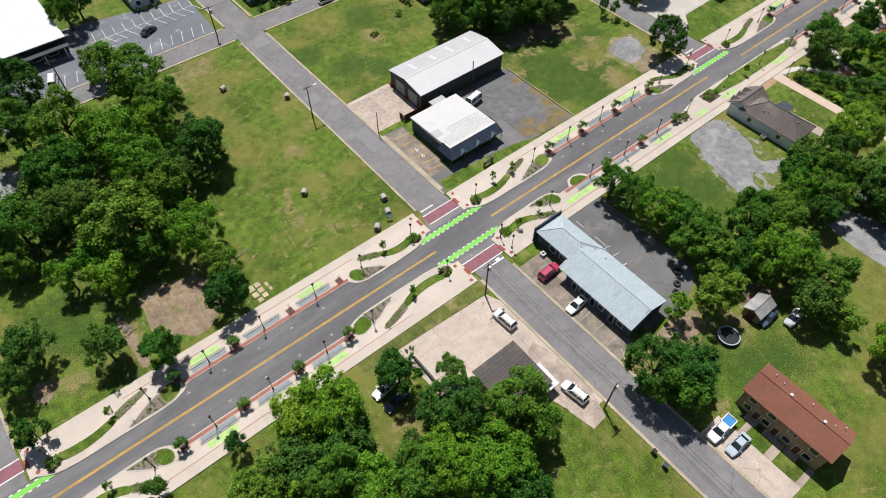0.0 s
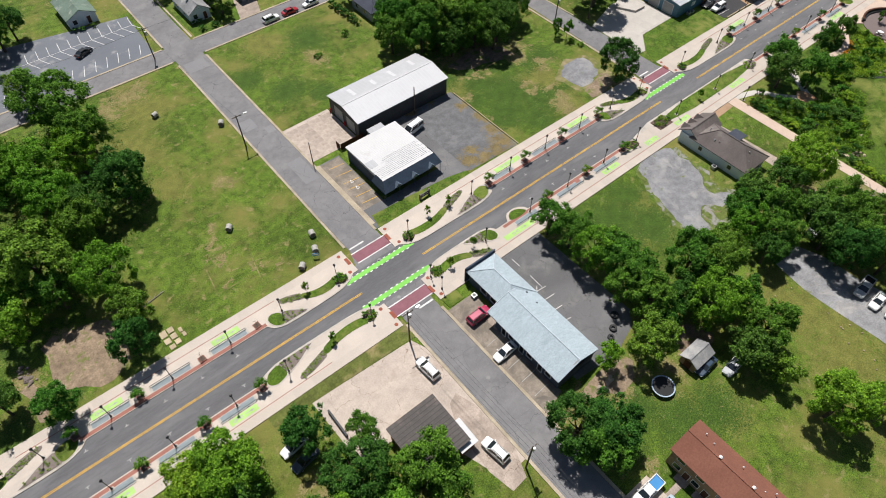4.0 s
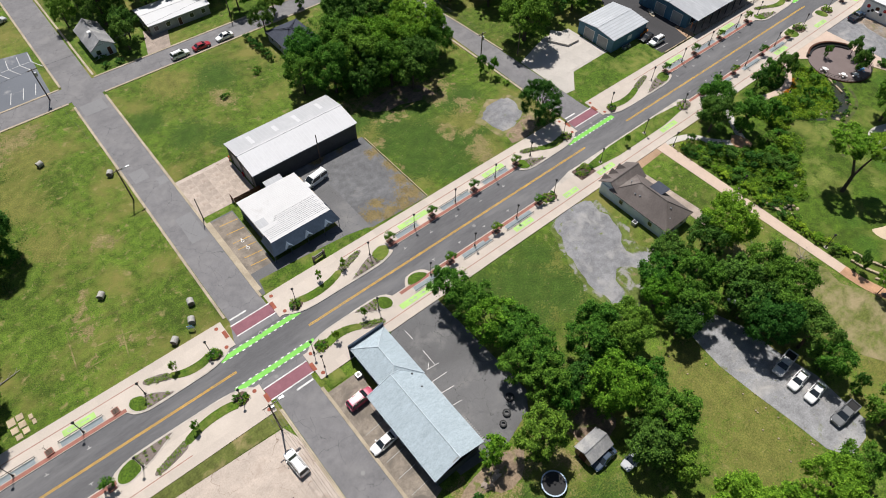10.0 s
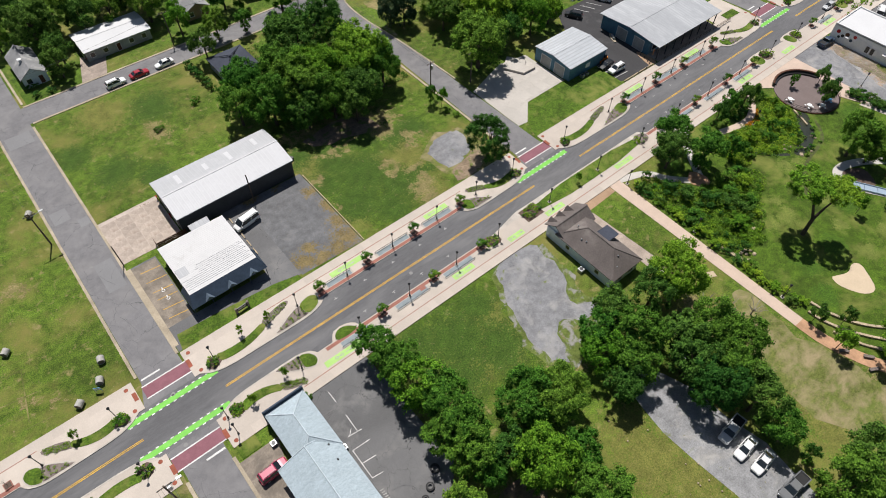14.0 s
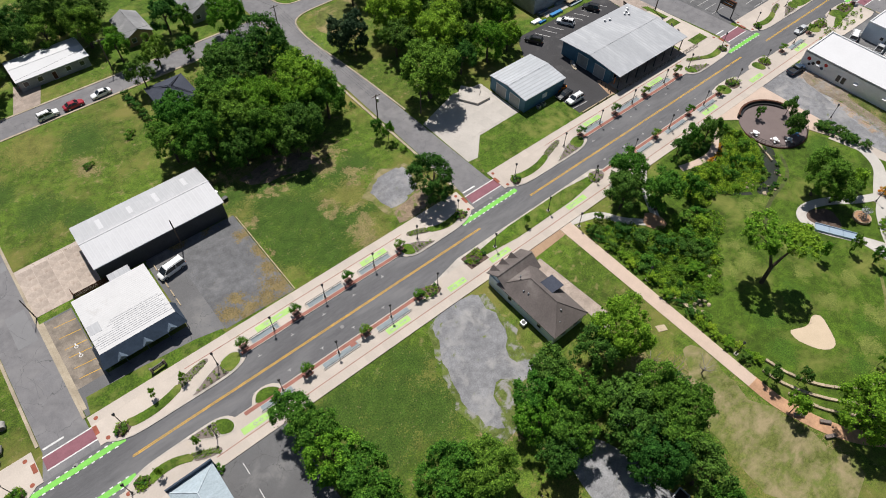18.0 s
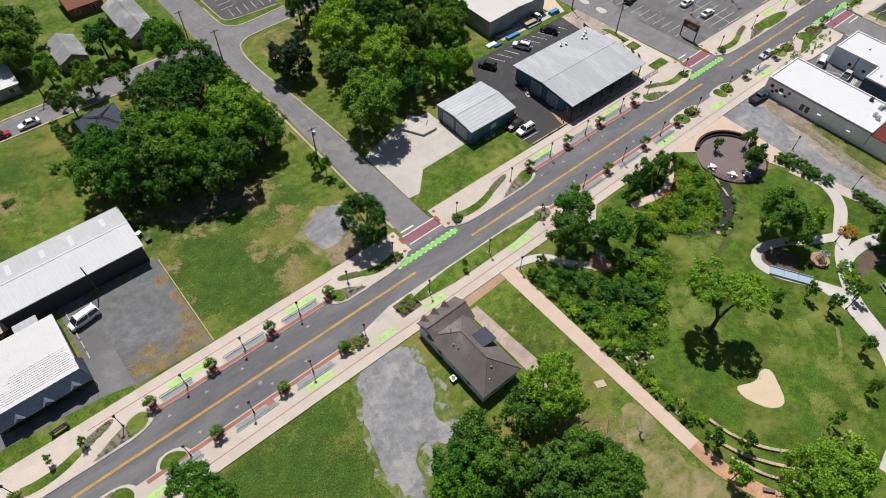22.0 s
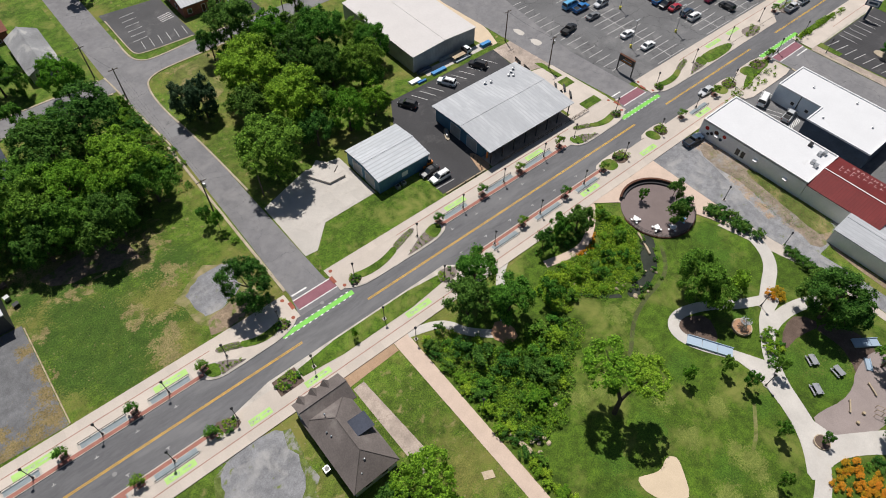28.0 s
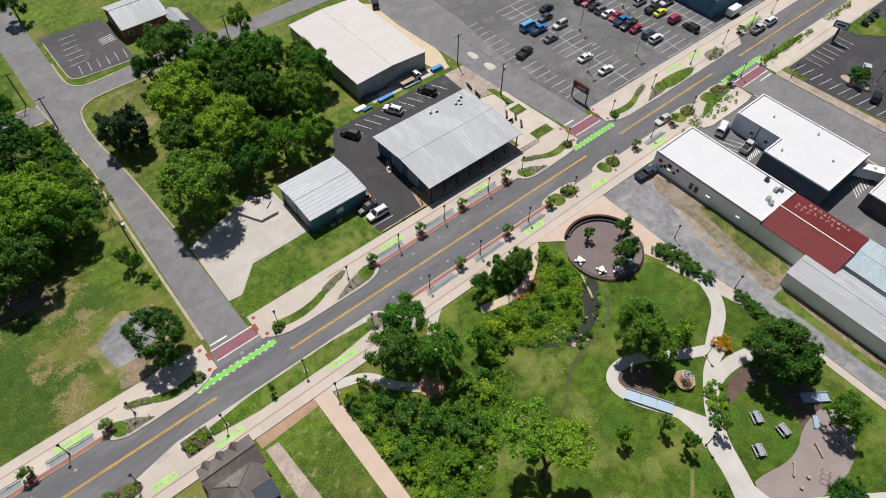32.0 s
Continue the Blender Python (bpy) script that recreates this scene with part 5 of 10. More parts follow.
def gable(b, x0, y0, x1, y1, h, rise, material, axis="x", over=0.35, t=0.16, wall_mat=None, other=None):
    """Two roof slopes with eaves, a ridge cap, and gable triangles under them."""
    if axis == "x":
        ym = (y0 + y1) / 2
        k = rise / (ym - y0)
        for sg, ye in ((1, y0 - over), (-1, y1 + over)):
            z = h - k * over
            f = Form().add([(x0 - over, ye, z), (x1 + over, ye, z), (x1 + over, ym, h + rise), (x0 - over, ym, h + rise),
                            (x0 - over, ye, z + t), (x1 + over, ye, z + t), (x1 + over, ym, h + rise + t), (x0 - over, ym, h + rise + t)],
                           [(0, 3, 2, 1), (4, 5, 6, 7), (0, 1, 5, 4), (1, 2, 6, 5), (3, 0, 4, 7)])
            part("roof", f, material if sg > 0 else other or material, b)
        part("ridge_cap", Form().box(x0 - over, ym - 0.15, h + rise + t - 0.03, x1 + over, ym + 0.15, h + rise + t + 0.05), material, b)
        if wall_mat:
            for x in (x0, x1 - 0.2):
                part("gable", Form().add([(x, y0, h), (x, y1, h), (x, ym, h + rise), (x + 0.2, y0, h), (x + 0.2, y1, h), (x + 0.2, ym, h + rise)],
                                         [(0, 2, 1), (3, 4, 5), (0, 1, 4, 3), (1, 2, 5, 4), (2, 0, 3, 5)]), wall_mat, b)
    else:
        xm = (x0 + x1) / 2
        k = rise / (xm - x0)
        for sg, xe in ((1, x0 - over), (-1, x1 + over)):
            z = h - k * over
            f = Form().add([(xe, y0 - over, z), (xe, y1 + over, z), (xm, y1 + over, h + rise), (xm, y0 - over, h + rise),
                            (xe, y0 - over, z + t), (xe, y1 + over, z + t), (xm, y1 + over, h + rise + t), (xm, y0 - over, h + rise + t)],
                           [(0, 1, 2, 3), (4, 7, 6, 5), (0, 4, 5, 1), (1, 5, 6, 2), (3, 7, 4, 0)])
            part("roof", f, material, b)
        part("ridge_cap", Form().box(xm - 0.15, y0 - over, h + rise + t - 0.03, xm + 0.15, y1 + over, h + rise + t + 0.05), material, b)
        if wall_mat:
            for y in (y0, y1 - 0.2):
                part("gable", Form().add([(x0, y, h), (x1, y, h), (xm, y, h + rise), (x0, y + 0.2, h), (x1, y + 0.2, h), (xm, y + 0.2, h + rise)],
                                         [(0, 1, 2), (3, 5, 4), (0, 3, 4, 1), (1, 4, 5, 2), (2, 5, 3, 0)]), wall_mat, b)


def hip(b, x0, y0, x1, y1, h, rise, material, axis="y", over=0.4, t=0.15, ends=(True, True)):
    """A hipped roof; an end that is not hipped runs to a gable."""
    x0, y0, x1, y1 = x0 - over, y0 - over, x1 + over, y1 + over
    half = (x1 - x0) / 2 if axis == "y" else (y1 - y0) / 2
    if axis == "y":
        xm = (x0 + x1) / 2
        a, c = (xm, y0 + (half if ends[0] else 0), h + rise), (xm, y1 - (half if ends[1] else 0), h + rise)
        slopes = [[(x0, y0, h), a, c, (x0, y1, h)], [(x1, y0, h), (x1, y1, h), c, a], [(x0, y0, h), (x1, y0, h), a], [(x0, y1, h), c, (x1, y1, h)]]
    else:
        ym = (y0 + y1) / 2
        a, c = (x0 + (half if ends[0] else 0), ym, h + rise), (x1 - (half if ends[1] else 0), ym, h + rise)
        slopes = [[(x0, y0, h), (x1, y0, h), c, a], [(x0, y1, h), a, c, (x1, y1, h)], [(x0, y0, h), a, (x0, y1, h)], [(x1, y0, h), (x1, y1, h), c]]
    for s in slopes:
        n = len(s)
        f = Form().add([*s, *[(x, y, z - t) for x, y, z in s]], [tuple(range(n)), tuple(range(2 * n - 1, n - 1, -1))] + [(i, n + i, n + (i + 1) % n, (i + 1) % n) for i in range(n)])
        part("roof", f, material, b)
    r = Form()
    r.tube(a, c, 0.12, n=6)
    if ends[0] or axis == "x":
        for e in ([(x0, y0, h), (x1, y0, h)] if axis == "y" else [(x0, y0, h), (x0, y1, h)]):
            r.tube(e, a, 0.1, n=6)
    for e in ([(x0, y1, h), (x1, y1, h)] if axis == "y" else [(x1, y0, h), (x1, y1, h)]):
        r.tube(e, c, 0.1, n=6)
    part("ridge_cap", r, RIDGE if material is BLUESHINGLE else material, b)


def flatroof(b, x0, y0, x1, y1, h, material, parapet=0.35, pmat=None, over=0.0):
    part("roof", Form().box(x0 - over, y0 - over, h - 0.2, x1 + over, y1 + over, h), material, b)
    if parapet:
        t = 0.28
        for q in ((x0, y0, x1, y0 + t), (x0, y1 - t, x1, y1), (x0, y0 + t, x0 + t, y1 - t), (x1 - t, y0 + t, x1, y1 - t)):
            part("parapet", Form().box(q[0], q[1], h, q[2], q[3], h + parapet), pmat or material, b)


def vent(b, x, y, z, r=0.12, h=0.5, material=None):
    f = Form().tube((x, y, z - 0.3), (x, y, z + h), r, n=8)
    f.tube((x, y, z + h), (x, y, z + h + 0.12), r * 1.8, r * 0.4, n=8)
    part("roof_vent", f, material or BLACKMETAL, b)


def ac_unit(x, y, z=0.0, s=0.9):
    u = thing("air_conditioner", x, y, z, 0, "pale metal air conditioning unit", "air conditioner", "air conditioners")
    part("case", Form().box(-s / 2, -s / 2, 0, s / 2, s / 2, s * 0.85), STEEL, u)
    part("fan_grille", Form().tube((0, 0, s * 0.85), (0, 0, s * 0.9), s * 0.38, n=16), BLACKMETAL, u)
    return u


# long white-roofed metal shed
b = thing("metal_shed", 0, 0, 0, 0, "charcoal metal shed with a low white ribbed gable roof", "shed")
walls(b, 69.5, 92.6, 95.0, 104.6, 4.4, CHARCOAL)
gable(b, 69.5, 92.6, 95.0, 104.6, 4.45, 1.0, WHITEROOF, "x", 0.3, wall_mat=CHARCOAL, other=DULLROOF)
for y0, y1 in ((94.2, 97.6), (99.0, 102.6)):
    opening(b, "roller_door", ("x", -1), y0, y1, 0.1, 3.4, 69.5, BLACKMETAL, GREYWALL)
for x, sg, u0, u1 in ((73.6, 1, 0.25, 0.8), (79.6, 1, 0.3, 0.7), (84.8, 1, 0.2, 0.75), (91.0, 1, 0.35, 0.8), (83.0, -1, 0.1, 0.3)):
    ya, yb = 98.6 + sg * 6.0 * u0, 98.6 + sg * 6.0 * u1
    za, zb = 5.63 - 1.0 * u0, 5.63 - 1.0 * u1
    part("skylight", Form().add([(x, ya, za), (x + 0.9, ya, za), (x + 0.9, yb, zb), (x, yb, zb)], [(0, 1, 2, 3) if sg > 0 else (3, 2, 1, 0)]), WHITEROOF, b)
for x, y in ((69.3, 97.9), (69.3, 104.2)):
    part("red_marker", Form().box(x - 0.2, y, 0.05, x, y + 0.5, 1.2), REDLENS, b)

# shop with the white flat roof and the slate-blue mansard
b = thing("shop", 0, 0, 0, 0, "low shop with white ribbed roof and slate-blue mansard front", "shop")
walls(b, 63.6, 75.0, 76.6, 88.4, 3.4, MANSARD)
part("roof", Form().add([(63.4, 74.8, 4.3), (76.8, 74.8, 4.3), (76.8, 88.8, 3.7), (63.4, 88.8, 3.7), (63.4, 74.8, 3.4), (76.8, 74.8, 3.4), (76.8, 88.8, 3.4), (63.4, 88.8, 3.4)],
                         [(0, 1, 2, 3), (7, 6, 5, 4), (0, 4, 5, 1), (1, 5, 6, 2), (2, 6, 7, 3), (3, 7, 4, 0)]), WHITEROOFX, b)
for i in range(11):
    y = 75.9 + 0.46 * i
    x0 = 63.7 + (3.2 if i > 5 else 0) + 0.5 * math.sin(i * 2.1)
    part("seam", Form().box(x0, y - 0.03, 4.26 - (y - 74.8) * 0.043, 76.6 - 0.4 * (i % 3), y + 0.03, 4.345 - (y - 74.8) * 0.043), DULLROOF, b, "raised grey roof seam")
part("roof_patch", Form().box(63.6, 79.4, 4.0, 65.6, 81.6, 4.13), DULLROOF, b, "grey patch on the white roof")
part("mansard", Form().add([(62.6, 73.0, 2.5), (77.6, 73.0, 2.5), (76.8, 74.8, 4.4), (63.4, 74.8, 4.4), (62.6, 74.8, 2.5), (77.6, 74.8, 2.5)],
                            [(0, 1, 2, 3), (0, 4, 5, 1), (0, 3, 4), (1, 5, 2), (4, 3, 2, 5)]), MANSARD, b)
part("mansard", Form().add([(62.6, 73.0, 2.5), (62.6, 78.0, 2.5), (63.4, 77.2, 4.5), (63.4, 74.8, 4.5), (63.6, 73.4, 2.5), (63.6, 78, 2.5)],
                            [(0, 3, 2, 1), (0, 1, 5, 4), (0, 4, 3), (1, 2, 5), (4, 5, 2, 3)]), MANSARD, b)
part("mansard", Form().add([(77.6, 73.0, 2.5), (77.6, 78.0, 2.5), (76.8, 77.2, 4.5), (76.8, 74.8, 4.5), (76.6, 73.4, 2.5), (76.6, 78, 2.5)],
                            [(0, 1, 2, 3), (0, 4, 5, 1), (0, 3, 4), (1, 5, 2), (4, 3, 2, 5)]), MANSARD, b)
for x in (65.2, 69.6, 74.0):
    part("dormer", Form().add([(x, 72.9, 2.7), (x + 1.7, 72.9, 2.7), (x + 0.85, 72.9, 3.6), (x, 74.2, 2.7), (x + 1.7, 74.2, 2.7), (x + 0.85, 74.6, 3.6)],
                               [(0, 1, 2), (0, 2, 5, 3), (1, 4, 5, 2), (3, 5, 4), (0, 3, 4, 1)]), DORMERBLUE, b, "small gabled dormer")
for x in (64.4, 67.2, 70.0, 72.8):
    opening(b, "window", ("y", -1), x, x + 2.0, 0.5, 2.2, 75.0)
opening(b, "door", ("y", -1), 75.2, 76.2, 0.1, 2.2, 75.0)
for x in (62.8, 66.4, 70.2, 73.9, 77.3):
    part("porch_post", Form().tube((x, 73.3, 0), (x, 73.3, 2.5), 0.07), MANSARD, b)
part("annex", Form().box(70.6, 88.4, 0, 74.2, 90.8, 3.0), GREYWALL, b)
part("annex_roof", Form().box(70.4, 88.4, 3.0, 74.4, 91.0, 3.14), GREYROOF, b)
ac_unit(66.2, 90.3), ac_unit(75.6, 90.2)

# brown board fence round the bins
b = thing("board_fence", 0, 0, 0, 0, "dark brown board fence with a corner", "fence")
for i in range(30):
    part("board", Form().box(64.0 + i * 0.2, 92.0, 0.0, 64.18 + i * 0.2, 92.06, 1.75), BROWNWOOD, b)
for i in range(8):
    part("board", Form().box(63.9, 92.1 + i * 0.2, 0.0, 63.96, 92.28 + i * 0.2, 1.75), BROWNWOOD, b)

# long blue-grey hipped building by the corner
b = thing("office_building", 0, 0, 0, 0, "long low building with pale blue-grey shingle roof", "building")
walls(b, 62.9, 36.6, 68.9, 46.9, 3.3, MANSARD)
walls(b, 60.2, 21.2, 68.5, 36.6, 3.3, MANSARD)
part("porch_deck", Form().box(59.8, 36.0, 0, 62.9, 38.6, 0.12), OLDCONCRETE, b)
hip(b, 62.9, 36.4, 69.0, 46.9, 3.35, 1.72, BLUESHINGLE, "y", 0.5, ends=(True, True))
hip(b, 60.2, 21.6, 68.85, 37.9, 3.33, 1.8, BLUESHINGLE, "y", 0.55, ends=(False, False))
part("parapet", Form().box(62.3, 47.42, 0.0, 69.6, 47.66, 4.15), MANSARD, b, "dark blue front wall above the eaves")
part("gable", Form().add([(60.2, 21.25, 3.3), (68.3, 21.25, 3.3), (64.25, 21.25, 5.1), (60.2, 21.45, 3.3), (68.3, 21.45, 3.3), (64.25, 21.45, 5.1)],
                          [(0, 1, 2), (3, 5, 4), (0, 3, 4, 1), (1, 4, 5, 2), (2, 5, 3, 0)]), GREYWALL, b)
for x, y in ((66.6, 41.0), (67.6, 36.8), (66.0, 33.6), (66.2, 30.2), (65.8, 27.0), (64.6, 23.6), (67.4, 34.0), (67.9, 39.2)):
    vent(b, x, y, 4.4 - abs(x - 64.5) * 0.25, 0.13, 0.35)
for y in (42.2, 39.6):
    opening(b, "window", ("x", -1), y, y + 1.4, 1.0, 2.4, 62.9)
for x in (63.8, 66.2):
    opening(b, "window", ("y", 1), x, x + 1.5, 0.8, 2.4, 46.9)
for y in (23.0, 27.5, 32.0):
    opening(b, "window", ("x", -1), y, y + 1.2, 1.0, 2.3, 60.2)
    opening(b, "door", ("x", -1), y + 2.0, y + 2.95, 0.1, 2.2, 60.2)
for y in (24.0, 29.0, 40.0):
    opening(b, "window", ("x", 1), y, y + 1.4, 1.0, 2.3, 68.3 if y < 36 else 68.9)
ac_unit(61.4, 43.8), ac_unit(69.6, 36.2)

# brown-roofed house by the gravel lot
b = thing("house", 0, 0, 0, 0, "pale blue house with a broad brown-grey shingle roof", "house")
walls(b, 125.2, 29.8, 132.8, 46.6, 2.9, PALEWALL)
hip(b, 125.2, 29.8, 132.8, 43.8, 2.95, 2.7, BROWNSHINGLE, "y", 0.4, ends=(True, True))
gable(b, 125.4, 42.2, 133.6, 47.0, 2.96, 1.6, BROWNSHINGLE, "x", 0.35, wall_mat=PALEWALL)
for x in (126.6, 128.9, 131.2):
    part("dormer", Form().add([(x - 0.8, 47.3, 3.0), (x + 0.8, 47.3, 3.0), (x, 47.3, 4.2), (x - 0.8, 45.6, 3.4), (x + 0.8, 45.6, 3.4), (x, 45.2, 4.2)],
                               [(0, 2, 1), (0, 3, 5, 2), (1, 2, 5, 4), (3, 4, 5), (0, 1, 4, 3)]), BROWNSHINGLE, b)
part("wide_dormer", Form().add([(130.4, 35.8, 4.4), (133.0, 35.8, 4.0), (133.0, 38.4, 4.0), (130.4, 38.4, 4.4), (129.8, 35.6, 5.0), (133.2, 35.6, 4.6), (133.2, 38.6, 4.6), (129.8, 38.6, 5.0)],
                                [(3, 2, 1, 0), (4, 5, 6, 7), (0, 1, 5, 4), (1, 2, 6, 5), (2, 3, 7, 6), (3, 0, 4, 7)]), DARKSHINGLE, b, "wide dormer with a dark roof")
for x, y, z in ((128.0, 41.6, 5.2), (126.8, 39.4, 4.1), (127.0, 38.4, 4.2), (128.8, 32.2, 4.6), (127.4, 31.0, 3.6)):
    vent(b, x, y, z, 0.1, 0.35, STEEL)
for y in (33.0, 40.5):
    opening(b, "window", ("x", -1), y, y + 0.9, 1.1, 2.1, 125.2)
for x in (127.0, 130.0):
    opening(b, "window", ("y", -1), x, x + 1.2, 1.0, 2.3, 29.8)
opening(b, "door", ("y", 1), 128.6, 129.6, 0.1, 2.2, 46.6)
ac_unit(124.0, 36.0, 0, 1.0)

# slate-blue metal shed
b = thing("metal_shed", 0, 0, 0, 0, "slate-blue metal shed with a weathered ribbed roof", "shed")
walls(b, 164.6, 77.6, 177.8, 89.4, 3.7, BLUEWALL)
gable(b, 164.6, 77.6, 177.8, 89.4, 3.72, 0.7, STRIPEDROOF, "x", 0.25, wall_mat=BLUEWALL)
opening(b, "window", ("y", -1), 170.6, 172.0, 1.4, 2.4, 77.6, TRIM, CLEARLENS)
for y in (79.4, 84.0):
    opening(b, "roller_door", ("x", -1), y, y + 3.2, 0.1, 3.0, 164.6, TRIM, GREYWALL)
ac_unit(168.6, 76.6), ac_unit(170.2, 76.6)

# large grey-roofed shop
b = thing("shop", 0, 0, 0, 0, "large shop with a broad grey metal roof and slate-blue walls", "shop")
walls(b, 188.6, 72.2, 213.4, 88.2, 4.0, BLUEWALL)
gable(b, 188.0, 69.2, 214.0, 88.6, 4.2, 0.8, GREYROOF, "x", 0.25, wall_mat=BLUEWALL)
part("porch_deck", Form().box(188.6, 68.6, 0, 213.6, 72.2, 0.2), OLDCONCRETE, b)
for i in range(8):
    x = 188.8 + i * 3.5
    part("porch_post", Form().box(x - 0.1, 69.4, 0.2, x + 0.1, 69.6, 4.1), BLACKMETAL, b)
for i in range(6):
    opening(b, "window", ("y", -1), 190.0 + i * 3.8, 192.6 + i * 3.8, 0.9, 2.8, 72.2)
opening(b, "roller_door", ("x", -1), 74.0, 77.2, 0.1, 3.2, 188.6, TRIM, GREYWALL)
opening(b, "roller_door", ("x", -1), 79.6, 82.8, 0.1, 3.2, 188.6, TRIM, GREYWALL)
for x, y in ((209.0, 85.6), (210.4, 86.2), (211.6, 86.8), (209.8, 84.8), (204.0, 86.4), (202.6, 86.9)):
    vent(b, x, y, 4.6, 0.22, 0.5, STEEL)

# warehouse with cream roof
b = thing("warehouse", 0, 0, 0, 0, "grey metal warehouse with a plain cream roof", "warehouse")
walls(b, 195.6, 105.6, 216.0, 136.4, 4.6, GREYWALL)
gable(b, 195.6, 105.6, 216.0, 136.4, 4.6, 0.6, CREAMROOF, "y", 0.2, wall_mat=GREYWALL)

# white buildings along the alley
b = thing("white_building", 0, 0, 0, 0, "long white building with a flat white roof and a painted wall", "building")
walls(b, 232.8, 20.6, 245.2, 46.4, 4.4, WHITEWALL)
flatroof(b, 232.8, 20.6, 245.2, 46.4, 4.41, MEMBRANE, 0.3, TRIM)
for y in (41.6, 31.6, 24.4):
    part("awning", Form().box(232.0, y, 2.4, 232.8, y + 0.9, 2.6), TRIM, b)
for y in (34.6, 35.9):
    opening(b, "window", ("x", -1), y, y + 0.9, 0.9, 2.6, 232.8)
for i, (y, z, r) in enumerate(((44.8, 2.9, 0.5), (43.4, 2.2, 0.42), (42.4, 3.0, 0.55), (41.0, 2.0, 0.4), (40.4, 3.2, 0.45), (44.2, 1.6, 0.36))):
    part("mural_shape", Form().tube((232.8, y, z), (232.77, y, z), r, n=14), (REDLENS, BLACKMETAL, BROWNWOOD, MANSARD, REDLENS, BLACKMETAL)[i], b)
for x, y in ((243.2, 26.0), (242.0, 23.2), (243.0, 22.6), (238.0, 21.8), (238.6, 22.8)):
    part("roof_unit", Form().box(x, y, 4.41, x + 1.0, y + 0.8, 5.2, 0.05), STEEL if x < 243.1 else BLACKMETAL, b)
b = thing("white_building", 0, 0, 0, 0, "white-roofed building with dark grey-blue walls", "building")
walls(b, 257.0, 31.6, 267.6, 42.6, 4.5, PALEWALL)
walls(b, 250.6, 16.4, 267.6, 31.6, 4.5, MANSARD)
part("roof", Form().prism([(250.6, 16.4), (267.6, 16.4), (267.6, 42.6), (257.0, 42.6), (257.0, 31.6), (250.6, 31.6)], 4.5, 4.62), MEMBRANE, b)
for q in ((250.6, 16.4, 267.6, 16.7), (267.3, 16.7, 267.6, 42.6), (257.0, 42.3, 267.3, 42.6), (257.0, 31.6, 257.3, 42.3), (250.6, 31.3, 257.3, 31.6), (250.6, 16.7, 250.9, 31.3)):
    part("parapet", Form().box(q[0], q[1], 4.62, q[2], q[3], 4.9), TRIM, b)
for x, y in ((254.0, 29.4), (259.6, 20.6), (262.4, 36.6), (264.8, 27.0)):
    vent(b, x, y, 4.6, 0.16, 0.4, STEEL)
for y in (33.5, 37.2):
    opening(b, "window", ("x", -1), y, y + 0.8, 1.6, 2.4, 257.0)
part("downpipe", Form().tube((256.85, 36.4, 0), (256.85, 36.4, 4.6), 0.1), BLACKMETAL, b)
b = thing("furniture_store", 0, 0, 0, 0, "building with a dark red ribbed metal roof and faded roof lettering", "building")
walls(b, 232.8, 5.0, 245.6, 20.5, 4.0, WHITEWALL)
gable(b, 232.8, 5.0, 245.6, 20.5, 4.0, 0.7, REDROOF, "y", 0.15, wall_mat=WHITEWALL)
part("ridge_flashing", Form().box(239.08, 4.9, 4.9, 239.32, 20.6, 4.96), TRIM, b, "white ridge strip")
random.seed(4)
for row, (x, n, w) in enumerate(((241.4, 3, 0.7), (242.6, 8, 0.75))):
    for i in range(n):
        y = 18.6 - i * 1.2
        z = 4.88 - (x - 239.2) * 0.109
        bar = Form().box(x, y - 0.12, z - 0.05, x + 0.75, y, z + 0.03)
        bar.box(x + (0.0, 0.32, 0.63)[i % 3], y - w * 0.8, z - 0.05, x + (0.0, 0.32, 0.63)[i % 3] + 0.12, y - 0.12, z + 0.03)
        part("letter_bar", bar, DULLRED, b, "faded pink bar of roof lettering")
word = bpy.data.curves.new("roof_word", "FONT")
word.body, word.size, word.extrude, word.offset = "FURNITURE", 1.05, 0.01, 0.02
word.space_character = 1.75
word.materials.append(DULLRED)
roof_word = part("roof_word", word, None, b, "faded white word painted on the roof")
roof_word.matrix_world = Matrix.Translation((244.7, 8.3, 4.44)) @ Euler((0, math.atan(0.109), 0)).to_matrix().to_4x4() @ Euler((0, 0, radians(90))).to_matrix().to_4x4()
b = thing("metal_shed", 0, 0, 0, 0, "pale metal shed with a grey metal roof", "shed")
walls(b, 226.6, -24.0, 235.2, 10.6, 3.6, WHITEWALL)
gable(b, 226.6, -24.0, 235.2, 10.6, 3.6, 0.6, GREYROOF, "y", 0.2, wall_mat=WHITEWALL)
b = thing("metal_shed", 0, 0, 0, 0, "shed with a pale blue-grey metal roof", "shed")
walls(b, 236.4, -12.0, 246.0, 4.8, 3.8, WHITEWALL)
gable(b, 236.4, -12.0, 246.0, 4.8, 3.8, 0.5, BLUESHINGLE, "y", 0.15, wall_mat=WHITEWALL)
b = thing("white_building", 0, 0, 0, 0, "plain white flat-roofed building", "building")
walls(b, 269.0 - 12, -12, 270.0, 11.0, 4.2, CHARCOAL)
flatroof(b, 257.0, -12, 270.0, 11.0, 4.2, MEMBRANE, 0.3, TRIM)

